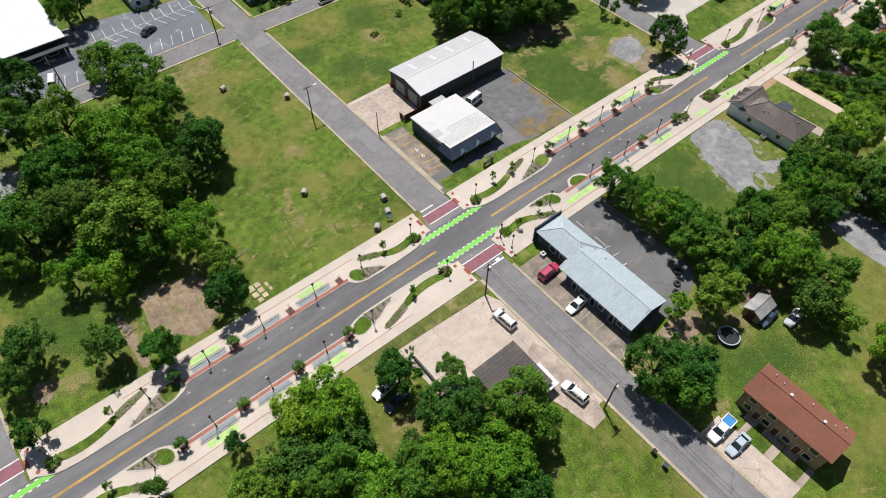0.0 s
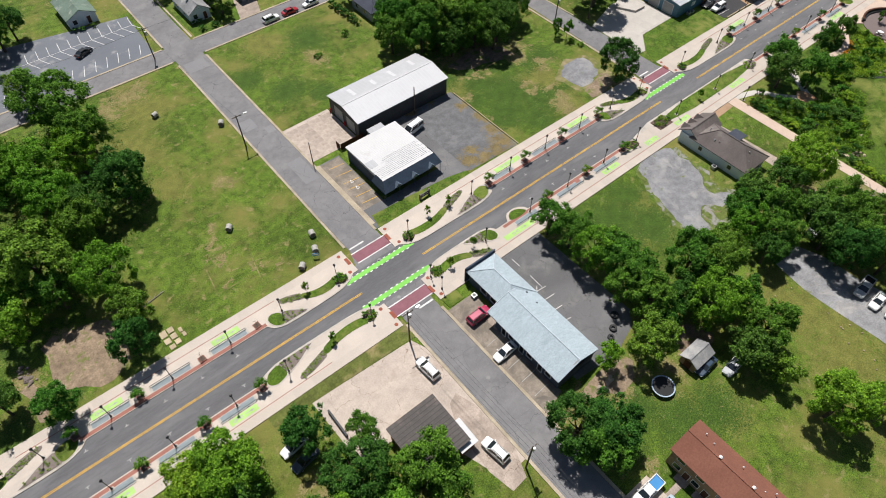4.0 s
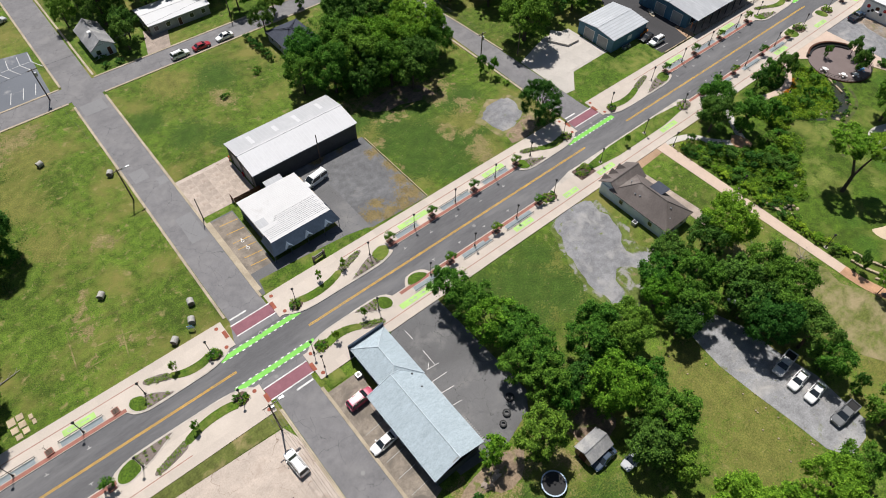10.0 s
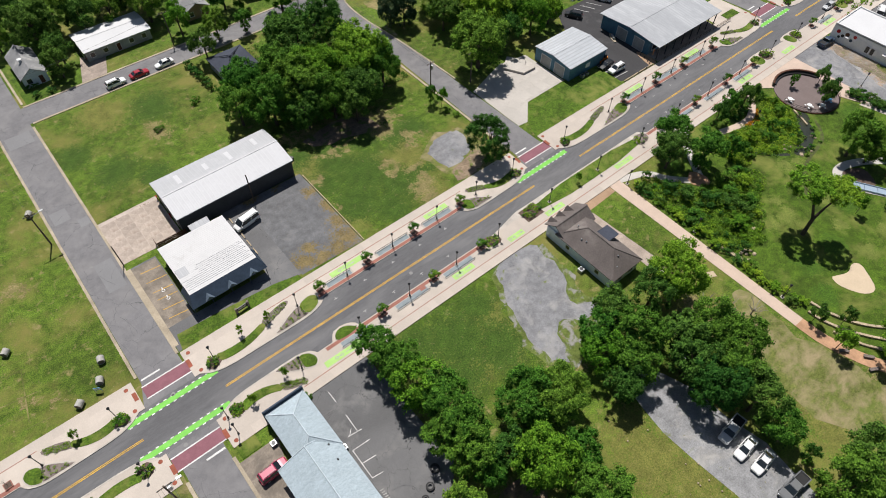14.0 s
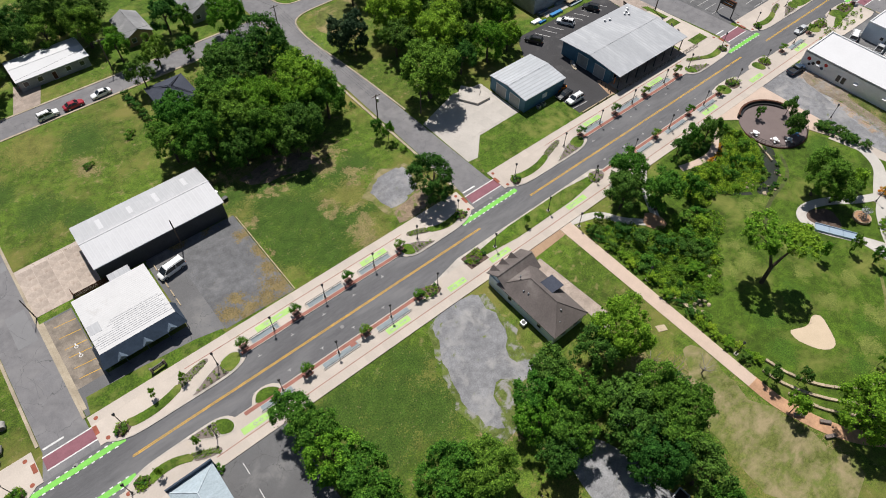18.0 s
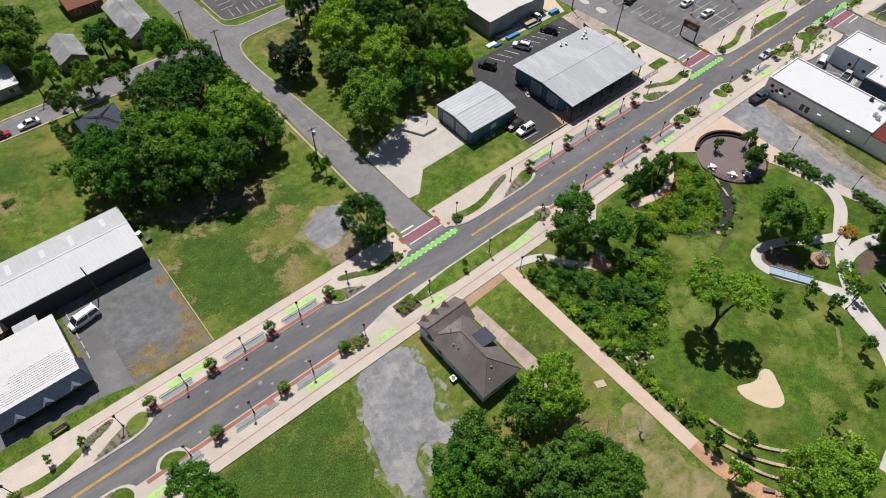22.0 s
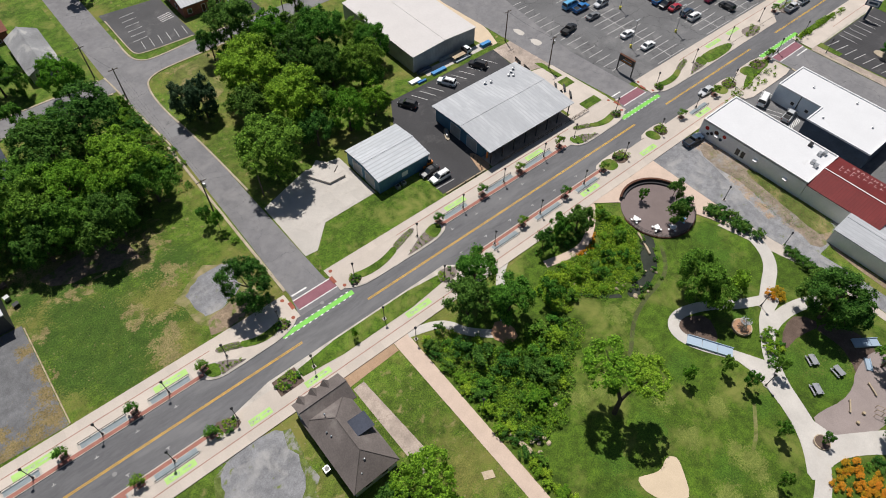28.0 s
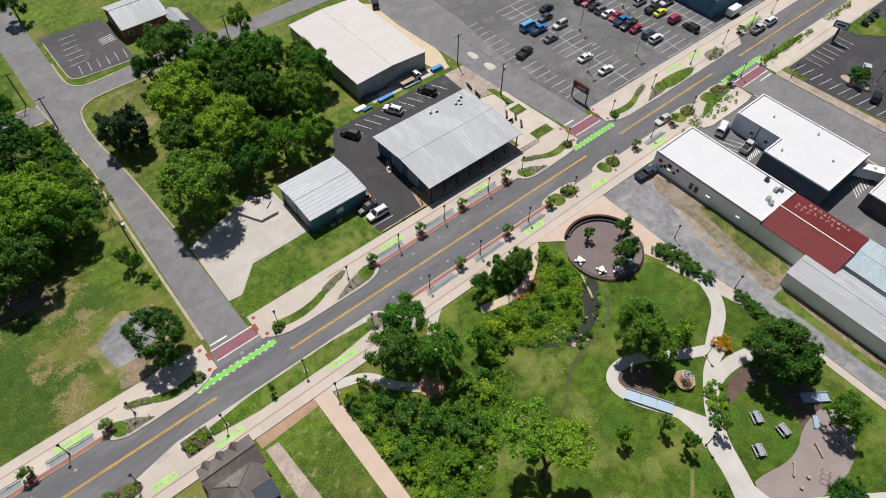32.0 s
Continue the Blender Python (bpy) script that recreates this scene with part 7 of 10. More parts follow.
def bike_patch(x0, x1, sy, v0=7.0, v1=8.2):
    y0, y1 = sorted((off(sy, v0), off(sy, v1)))
    f = flat(Form(), x0, y0, x1, y1, 0.169, 0.006)
    g = tagged(part("cycle_patch", f, FADEGREEN), "faded green cycle lane patch with white symbol", "road marking", "cycle patches", "structure")
    c, ym = (x0 + x1) / 2, (y0 + y1) / 2
    w = Form()
    for dx in (-0.55, 0.55):
        w.ring(c + dx - 1.0, ym, 0.168, 0.174, 0.2, 0.32, n=12)
    flat(w, c - 1.5, ym - 0.06, c - 0.5, ym + 0.06, 0.174, 0.005)
    part("cycle_symbol", w, FADEDWHITE, g)
    a = Form()
    flat(a, c + 0.3, ym - 0.06, c + 1.4, ym + 0.06, 0.174, 0.005)
    a.add([(c + 1.3, ym - 0.25, 0.174), (c + 1.9, ym, 0.174), (c + 1.3, ym + 0.25, 0.174)], [(0, 1, 2)])
    part("arrow", a, FADEDWHITE, g)


for x0, x1, sy in ((-2.2, 3.0, 1), (19.2, 24.4, 1), (86.2, 93.4, 1), (109.0, 114.8, 1), (172.4, 177.8, 1), (195.8, 200.8, 1), (-6.2, -1.2, -1), (14.8, 19.8, -1), (75.2, 83.0, -1),
                   (104.0, 109.0, -1), (118.4, 122.4, -1), (129.0, 134.0, -1), (150.5, 156.0, -1), (197.4, 202.6, -1), (217.0, 222.0, -1), (237.6, 242.6, -1), (262.5, 268.5, 1), (272, 277, 1), (297, 303, 1)):
    bike_patch(x0, x1, sy)

# ---- street furniture ----
g = thing("drain_grate", 0, 0, -60, 0, "long blue-grey metal grate panel set in pavement", "grate", "grate panels")
part("panel", flat(Form(), -0.5, -0.55, 0.5, 0.55, 0.176, 0.02), GRATE, g)
part("rail", Form().box(-0.5, 0.5, 0.5, 0.5, 0.58, 0.58), BLACKMETAL, g)
for k in (-0.49, -0.25, 0.0, 0.25, 0.49):
    part("rail_post", Form().box(k - 0.006, 0.5, 0.15, k + 0.006, 0.56, 0.5), BLACKMETAL, g)
for k in (-1, 1):
    part("pad", Form().box(k * 0.5 - 0.03, -0.55, 0.15, k * 0.5 + 0.03, 0.55, 0.19), KERB, g)
STOCK = [g]
for a, b, sy in ((-2.8, 3.9, 1), (7.4, 14.6, 1), (18.2, 25.3, 1), (84.3, 90.0, 1), (95.9, 103.8, 1), (107.5, 114.8, 1), (170.6, 177.0, 1), (182.0, 190.2, 1), (193.6, 202.2, 1),
                 (-7.0, -0.5, -1), (3.3, 9.6, -1), (13.8, 20.2, -1), (79.4, 85.6, -1), (91.4, 99.0, -1), (102.8, 110.2, -1), (173.0, 180.0, -1), (185.0, 192.4, -1), (197.2, 204.0, -1), (237.0, 243.6, -1), (296, 303, 1)):
    copy_thing(g, Matrix.LocRotScale(((a + b) / 2, off(sy, 6.1), 0), Euler((0, 0, 0 if sy > 0 else math.pi)), (b - a, 1, 1)))

lamp = thing("street_lamp", 0, 0, -60, 0, "black cast metal street lamp with a lantern head", "street lamp", "street lamps")
part("base_pad", Form().box(-0.32, -0.32, 0.0, 0.32, 0.32, 0.2), KERB, lamp, "pale square footing")
part("base", Form().tube((0, 0, 0.2), (0, 0, 0.75), 0.2, 0.11, 10), BLACKMETAL, lamp)
part("post", Form().tube((0, 0, 0.75), (0, 0, 3.65), 0.075, 0.055, 8), BLACKMETAL, lamp)
part("lantern", Form().tube((0, 0, 3.65), (0, 0, 4.1), 0.14, 0.24, 8), BLACKMETAL, lamp)
part("cap", Form().tube((0, 0, 4.1), (0, 0, 4.32), 0.27, 0.06, 8), BLACKMETAL, lamp)
STOCK.append(lamp)
LAMPS_NORTH = (-26, -10.2, 0.5, 11.1, 21.9, 32.2, 44.1, 61.1, 77.8, 88.8, 99.6, 110.8, 121.4, 132.0, 148.2, 163.5, 175.6, 187.2, 199.4, 209.4, 223.8, 239.0, 254.3, 270.0, 284.2, 297.2, 307.4)
LAMPS_SOUTH = (-14.2, -3.8, 6.5, 17.2, 27.0, 44.2, 57.9, 71.8, 84.0, 95.1, 106.5, 117.4, 132.0, 147.0, 161.2, 174.2, 187.0, 200.3, 213.8, 226.2, 240.0, 255.0, 275.5, 288.0)
for xs, v in ((LAMPS_NORTH, 5.75), (LAMPS_SOUTH, -5.5)):
    for x in xs:
        copy_thing(lamp, pose(x, MID + v, 0.1))
for x, y in ((186.8, 39.2), (220.0, 30.3), (219.0, 15.4), (202.7, 10.2), (189.3, 0.6), (173.7, -15.9), (148.9, 45.4), (149.2, 28.1), (148.8, 8), (57.9, 48.9), (285.5, 44), (300, 29)):
    copy_thing(lamp, pose(x, y, -0.05))

box = thing("tree_planter", 0, 0, -60, 0, "square red brick planter with a young street tree", "planter", "street tree planters")
part("curb", Form().box(-0.6, -0.6, 0.02, 0.6, 0.6, 0.26), BRICKPAVE, box)
part("soil", Form().box(-0.48, -0.48, 0.2, 0.48, 0.48, 0.28), MULCH, box)
part("stem", Form().tube((0, 0, 0.2), (0.03, 0.02, 1.9), 0.045, 0.03, 6), BARK, box)
cr = new("crown", crown_mesh("crown", LEAF, 91, 8, 1300, 0.1, 1.1, 0.28, 30))
cr.parent, cr.location, cr.scale = box, (0, 0, 1.65), (1.05, 1.05, 1.2)
STOCK.append(box)
sapling = thing("tree_planter", 0, 0, -60, 0, "square red brick planter with a bare leafless sapling", "planter", "street tree planters")
part("curb", Form().box(-0.6, -0.6, 0.02, 0.6, 0.6, 0.26), BRICKPAVE, sapling)
part("soil", Form().box(-0.48, -0.48, 0.2, 0.48, 0.48, 0.28), MULCH, sapling)
stem = Form().tube((0, 0, 0.2), (0.03, 0.02, 2.2), 0.04, 0.015, 6)
for i in range(6):
    stem.tube((0, 0, 0.9 + 0.2 * i), (0.5 * math.cos(i * 2.4), 0.5 * math.sin(i * 2.4), 1.5 + 0.2 * i), 0.018, 0.006, 4)
part("stem", stem, BARK, sapling)
STOCK.append(sapling)
for xs, y in (((-5.2, 5.5, 16.6, 27.2, 82.9, 93.6, 105.0, 117.2, 169.3, 181.2, 192.2, 204.6, 292), 63.7), ((-9.3, 1.4, 11.8, 22.0, 89.0, 101.0, 113.0, 169.0, 182.0, 194.4, 206.6, 234.4, 247.6, 271), 52.3)):
    for x in xs:
        m = Matrix.LocRotScale((x, y, 0.1), Euler((0, 0, trng.uniform(0, 0.2))), (1, 1, trng.uniform(0.85, 1.15)))
        copy_thing(sapling if y > 60 and 10 < x < 30 else box, m)
for x in (98, 88.6, 174.4):
    f = flat(Form(), x - 0.6, 51.7, x + 0.6, 52.7, 0.18, 0.02)
    tagged(part("brick_pit", f, BRICKPAVE), "empty square of red brick in the pavement", "paving", "", "structure")
for x, y in ((140.8, 52.4), (36.2, 52.4), (62.5, 52.0), (69, 52.8), (38.0, 64.3), (72.0, 64.2), (67.0, 64.6), (-16, 64.6), (-20.5, 53.2)):
    plant(x, y, 0.62, "b", 1.9)

# ---- utility poles and wires ----
def pole(x, y, h, turn=0.0, arms=1, can=False, light=False):
    p = thing("utility_pole", x, y, 0, turn, "weathered wooden utility pole with crossarm and wires", "utility pole", "utility poles")
    part("post", Form().tube((0, 0, -0.3), (0, 0, h), 0.17, 0.11, 8), POLEWOOD, p)
    for i in range(arms):
        arm = part("crossarm", Form().box(-1.1, -0.06, h - 0.5 - i * 0.9, 1.1, 0.06, h - 0.36 - i * 0.9), POLEWOOD, p)
        for dx in (-0.95, -0.4, 0.4, 0.95):
            part("insulator", Form().tube((dx, 0, h - 0.36 - i * 0.9), (dx, 0, h - 0.16 - i * 0.9), 0.06, 0.04, 6), STEEL, arm)
    if can:
        part("transformer", Form().tube((0.4, 0, h - 2.2), (0.4, 0, h - 1.2), 0.26, n=10), STEEL, p)
    if light:
        part("lamp_arm", Form().tube((0, 0, h - 0.9), (1.9, 0, h - 0.4), 0.05), STEEL, p)
        part("lamp_head", Form().box(1.7, -0.18, h - 0.5, 2.5, 0.18, h - 0.34), STEEL, p)
    return p


POLES = ((6.8, 151.9, 9, 0, 0), (45.6, 149.9, 9, 1, 0), (48.1, 106.5, 9, 0, 1), (84.6, 91.7, 7.5, 0, 0), (46.5, 43.9, 10, 1, 1), (47.0, 15.0, 9.3, 1, 0), (132.8, 153.7, 9, 0, 0),
         (135.2, 95.6, 9, 1, 0), (145.4, 92.6, 9, 0, 0), (135.8, 140.6, 9, 0, 0), (223.0, 101.1, 9, 0, 0), (223.6, 85.5, 9.2, 1, 0), (95.7, 154.0, 9, 0, 0), (182.1, 144.8, 9, 0, 0), (-32, 76, 9, 0, 0), (46.8, -22, 9, 1, 0))
for x, y, h, can, light in POLES:
    pole(x, y, h, 0, 1 if h > 8 else 0, bool(can), bool(light))
p = thing("signal_post", 57.0, 92.6, 0, 0, "plain dark steel post at the yard entrance", "post")
part("post", Form().tube((0, 0, -0.2), (0, 0, 6.0), 0.11, 0.09, 8), BLACKMETAL, p)


def span(a, b, sag=0.5):
    a, b = Vector(a), Vector(b)
    line = [a]
    for i in range(1, 9):
        t = i / 8
        q = a.lerp(b, t) - Vector((0, 0, sag * 4 * t * (1 - t)))
        line.append(q)
    tagged(part("overhead_wire", Form().cable(line, 0.022), BLACKMETAL), "thin dark overhead wire between poles", "wire", "overhead wires")


for dx in (-0.95, -0.4, 0.4, 0.95):
    span((46.5 + dx, 43.9, 9.75), (47.0 + dx, 15.0, 9.0))
    span((47.0 + dx, 15.0, 9.0), (46.8 + dx, -22, 8.7))
    span((135.2 + dx, 95.6, 8.7), (135.8 + dx, 140.6, 8.7))
span((46.5, 43.9, 8.6), (47.0, 15.0, 7.8)), span((47, 15, 7.8), (46.8, -22, 7.6))
span((48.1, 106.5, 8.4), (45.6, 149.9, 8.4), 0.8), span((45.6, 149.9, 8.6), (6.8, 151.9, 8.6), 0.8), span((45.6, 149.9, 8.6), (95.7, 154, 8.6), 1.0)
span((223.0, 101.1, 8.6), (223.6, 85.5, 8.8)), span((135.8, 140.6, 8.7), (132.8, 153.7, 8.7)), span((95.7, 154, 8.7), (132.8, 153.7, 8.7), 0.8)

# ---- stall lines ----
def stall(x0, y0, x1, y1, material=None, w=0.11, z=0.045):
    d = Vector((x1 - x0, y1 - y0)).normalized() * w / 2
    n = Vector((-d.y, d.x))
    f = Form().prism([(x0 + n.x, y0 + n.y), (x1 + n.x, y1 + n.y), (x1 - n.x, y1 - n.y), (x0 - n.x, y0 - n.y)], z - 0.005, z)
    return tagged(part("stall_line", f, material or FADEDWHITE), "painted line of a parking stall", "road marking", "stall lines", "structure")


for i in range(11):
    x = 20.2 + i * 2.72
    stall(x - 0.4, 168.2, x, 172.4, WHITEPAINT, 0.13), stall(x - 0.4, 168.2, x - 1.4 + 2.8, 164.2, WHITEPAINT, 0.13)
stall(18.4, 168.2, 47.0, 168.2, WHITEPAINT)
for i in range(7):
    stall(26.2 + i * 2.9, 154.0, 27.6 + i * 2.9, 158.4, WHITEPAINT, 0.13)
for i in range(5):
    stall(-2 + i * 3.0, 154.2, -0.6 + i * 3.0, 158.6, WHITEPAINT, 0.13)
for y in (88.6, 85.8, 83.0, 81.0, 78.4, 76.0):
    stall(58.6, y, 62.4, y - 0.4, YELLOWPAINT, 0.12)
for y in (80.2, 82.4):
    f = Form().ring(60.4, y, 0.04, 0.046, 0.22, 0.34, n=14)
    flat(f, 60.3, y + 0.3, 60.5, y + 0.8, 0.046, 0.005)
    tagged(part("access_symbol", f, WHITEPAINT), "white access symbol painted on asphalt", "road marking", "access symbols", "structure")
for i in range(11):
    stall(187.2 + i * 2.55, 99.0, 189.2 + i * 2.55, 95.2, WHITEPAINT, 0.12, 0.052)
for y in (71.2, 74.2, 77.0):
    stall(174.8, y, 179.6, y - 0.2, WHITEPAINT, 0.1, 0.052)
for x in (247.0, 267.8, 281.6, 300):
    for i in range(19 if x < 260 else 24):
        y = 69.0 + i * 2.42
        stall(x, y, x + 10.7, y, LOTPAINT, 0.15)
    stall(x + 5.35, 69.0, x + 5.35, 69 + 18 * 2.42, LOTPAINT, 0.15)
for i in range(16):
    stall(235.2 - i * 0.06, 74.5 + i * 2.5, 240.4 - i * 0.06, 74.5 + i * 2.5, LOTPAINT, 0.13)
for i in range(6):
    stall(147.6 + i * 2.3, 156.9, 148.0 + i * 2.3, 161.0, WHITEPAINT, 0.11, 0.052)
    stall(146.4 + 0.3 * i, 162.0 + i * 2.6, 150.4 + 0.3 * i, 162.2 + i * 2.6, WHITEPAINT, 0.11, 0.052)
for i in range(4):
    stall(156.0, 166 + i * 0.9, 159.8, 166.6 + i * 0.9, WHITEPAINT, 0.2, 0.052)
for x0, y0, x1, y1 in ((72.9, 45.8, 72.9, 43.6), (72.9, 40.7, 72.8, 37.3), (71.1, 37.4, 73.5, 37.1), (72.2, 38.2, 71.4, 37.4), (70.4, 35.1, 73.5, 34.9), (70.4, 35.1, 70.3, 29.7), (70.4, 32.5, 72.8, 32.2), (70.3, 29.7, 72.2, 29.4)):
    stall(x0, y0, x1, y1, WHITEPAINT, 0.11, 0.046)
for i in range(14):
    stall(70.1, 27.4 - 0.4 * i, 70.7, 27.3 - 0.4 * i, FADEDWHITE, 0.14, 0.046)
for y in (22.6, 25.8, 29.0, 34.6):
    stall(56.4, y, 59.6, y + 0.2, None, 0.09, 0.042)
for i in range(11):
    stall(288.6, 45.4 - i * 2.5, 293.4, 44.6 - i * 2.5, WHITEPAINT, 0.12, 0.052)
for i in range(7):
    stall(296 + i * 2.6, 46.0, 296 + i * 2.6, 41.0, WHITEPAINT, 0.12, 0.052)
for i in range(5):
    stall(246.6 + 1.6 * i, 41.6, 248.6 + 1.6 * i, 36.6, WHITEPAINT, 0.12, 0.04)
for i in range(7):
    stall(251.0 + i * 0.7, 33.4, 253.4 + i * 0.6, 35.6, WHITEPAINT, 0.22, 0.04)
for i in range(6):
    stall(259.5 + i, 12.4, 262.5 + i, 15.4, WHITEPAINT, 0.2, 0.04)

# cracks sealed in the old car park
rng = random.Random(12)
cracks = Form()
for i in range(110):
    x, y, a = rng.uniform(238, 312), rng.uniform(70, 150), rng.uniform(0, 6.28)
    for k in range(rng.randint(4, 11)):
        a += rng.uniform(-0.5, 0.5)
        nx, ny = x + math.cos(a) * 1.6, y + math.sin(a) * 1.6
        n = Vector((-math.sin(a), math.cos(a))) * 0.045
        cracks.add([(x + n.x, y + n.y, 0.036), (nx + n.x, ny + n.y, 0.036), (nx - n.x, ny - n.y, 0.036), (x - n.x, y - n.y, 0.036)], [(0, 3, 2, 1)])
        x, y = nx, ny
for x0, y0, x1, y1, n_ in ((49.6, 68, 56.2, 143, 26), (48.6, 2, 55, 48, 16), (136.8, 70, 143.2, 142, 22), (68, 22, 81, 47, 26), (227, 70, 234, 120, 14), (-28, 146, 49, 152, 18), (57, 145, 134, 151.6, 20), (-29, 54, 46, 61, 16)):
    for i in range(n_):
        x, y, a = rng.uniform(x0, x1), rng.uniform(y0, y1), rng.choice((0, 1.57, 1.57)) + rng.uniform(-0.3, 0.3)
        for k in range(rng.randint(2, 5)):
            a += rng.uniform(-0.35, 0.35)
            nx, ny = x + math.cos(a) * 1.1, y + math.sin(a) * 1.1
            if not (x0 < nx < x1 and y0 < ny < y1):
                break
            n = Vector((-math.sin(a), math.cos(a))) * 0.028
            z = 0.056
            cracks.add([(x + n.x, y + n.y, z), (nx + n.x, ny + n.y, z), (nx - n.x, ny - n.y, z), (x - n.x, y - n.y, z)], [(0, 3, 2, 1)])
            x, y = nx, ny
tagged(part("asphalt_cracks", cracks, ASPHALT), "dark sealed cracks in old asphalt", "cracks", "", "stuff")
for x, y in ((52.8, 61.9), (50.6, 52.6), (140.2, 62.4), (98.5, 56.3), (231, 62.0), (52.0, 96), (52.6, 30)):
    f = Form().tube((x, y, 0.04), (x, y, 0.064), 0.36, n=18)
    tagged(part("manhole_cover", f, CASTIRON), "round worn metal manhole cover", "manhole cover", "manhole covers", "structure")
# ---- vehicles ----
PAINTS = {"white": (0.78, 0.78, 0.77), "silver": (0.5, 0.51, 0.52), "grey": (0.16, 0.165, 0.17), "black": (0.015, 0.016, 0.018), "red": (0.33, 0.015, 0.03), "blue": (0.02, 0.16, 0.42),
          "navy": (0.035, 0.06, 0.1), "pink": (0.42, 0.03, 0.09), "paleblue": (0.42, 0.5, 0.56), "yellow": (0.7, 0.62, 0.08), "orange": (0.72, 0.25, 0.02), "skyblue": (0.12, 0.38, 0.62), "beige": (0.5, 0.45, 0.36)}
COAT = {k: plain("car_paint_" + k, c, 0.36, 0.0, 0.4, 0.3) for k, c in PAINTS.items()}
WORDS = {"paleblue": "pale blue", "skyblue": "sky blue", "pink": "crimson"}


def loft(stations):
    """A car body from stations (x, half width, bottom, belt)."""
    f = Form()
    n = 10
    vs = []
    for x, w, lo, hi in stations:
        vs += [(x, -w * 0.9, lo), (x, -w, lo + 0.18), (x, -w, (lo + hi) / 2 + 0.1), (x, -w * 0.97, hi - 0.1), (x, -w * 0.82, hi),
               (x, w * 0.82, hi), (x, w * 0.97, hi - 0.1), (x, w, (lo + hi) / 2 + 0.1), (x, w, lo + 0.18), (x, w * 0.9, lo)]
    fs = []
    for i in range(len(stations) - 1):
        fs += [(i * n + j, i * n + (j + 1) % n, (i + 1) * n + (j + 1) % n, (i + 1) * n + j) for j in range(n)]
    fs += [tuple(range(n - 1, -1, -1)), tuple(range((len(stations) - 1) * n, len(stations) * n))]
    return f.add(vs, fs)


def cabin(x0, x1, x2, x3, wb, wt, zb, zr):
    return Form().add([(x0, -wb, zb), (x3, -wb, zb), (x3, wb, zb), (x0, wb, zb), (x1, -wt, zr), (x2, -wt, zr), (x2, wt, zr), (x1, wt, zr)],
                      [(0, 1, 5, 4), (1, 2, 6, 5), (2, 3, 7, 6), (3, 0, 4, 7), (4, 5, 6, 7)])


SHAPES = {
    "sedan": dict(L=4.75, W=0.91, body=((-2.37, 0.74, 0.35, 0.82), (-2.2, 0.87, 0.26, 0.95), (-1.5, 0.91, 0.22, 1.0), (0.9, 0.91, 0.22, 0.98), (1.6, 0.89, 0.23, 0.88), (2.15, 0.84, 0.25, 0.78), (2.37, 0.68, 0.34, 0.66)),
                  cab=(-1.75, -0.95, 0.35, 1.15, 0.79, 0.62, 0.97, 1.44), wheels=(-1.35, 1.42), r=0.33),
    "suv": dict(L=4.8, W=0.96, body=((-2.4, 0.82, 0.4, 0.95), (-2.28, 0.93, 0.3, 1.08), (-1.5, 0.96, 0.26, 1.12), (0.9, 0.96, 0.26, 1.1), (1.6, 0.94, 0.27, 1.04), (2.2, 0.89, 0.3, 0.94), (2.4, 0.74, 0.4, 0.8)),
                cab=(-2.3, -1.95, 0.4, 1.2, 0.86, 0.7, 1.09, 1.74), wheels=(-1.4, 1.45), r=0.37),
    "van": dict(L=5.5, W=1.0, body=((-2.75, 0.9, 0.4, 1.15), (-2.65, 0.98, 0.3, 1.25), (-1.5, 1.0, 0.26, 1.28), (1.4, 1.0, 0.26, 1.25), (2.2, 0.96, 0.28, 1.1), (2.6, 0.9, 0.32, 0.95), (2.75, 0.76, 0.4, 0.8)),
                cab=(-2.65, -2.5, 1.1, 2.0, 0.94, 0.84, 1.24, 2.15), wheels=(-1.7, 1.8), r=0.37),
    "pickup": dict(L=5.7, W=0.99, body=((-2.85, 0.88, 0.5, 1.0), (-2.8, 0.97, 0.38, 1.08), (-1.0, 0.98, 0.34, 1.1), (0.9, 0.99, 0.34, 1.12), (1.8, 0.97, 0.35, 1.1), (2.6, 0.93, 0.38, 1.0), (2.85, 0.78, 0.48, 0.88)),
                   cab=(-0.75, -0.55, 0.75, 1.5, 0.88, 0.72, 1.1, 1.82), wheels=(-1.75, 1.8), r=0.41),
}
made_cars = {}


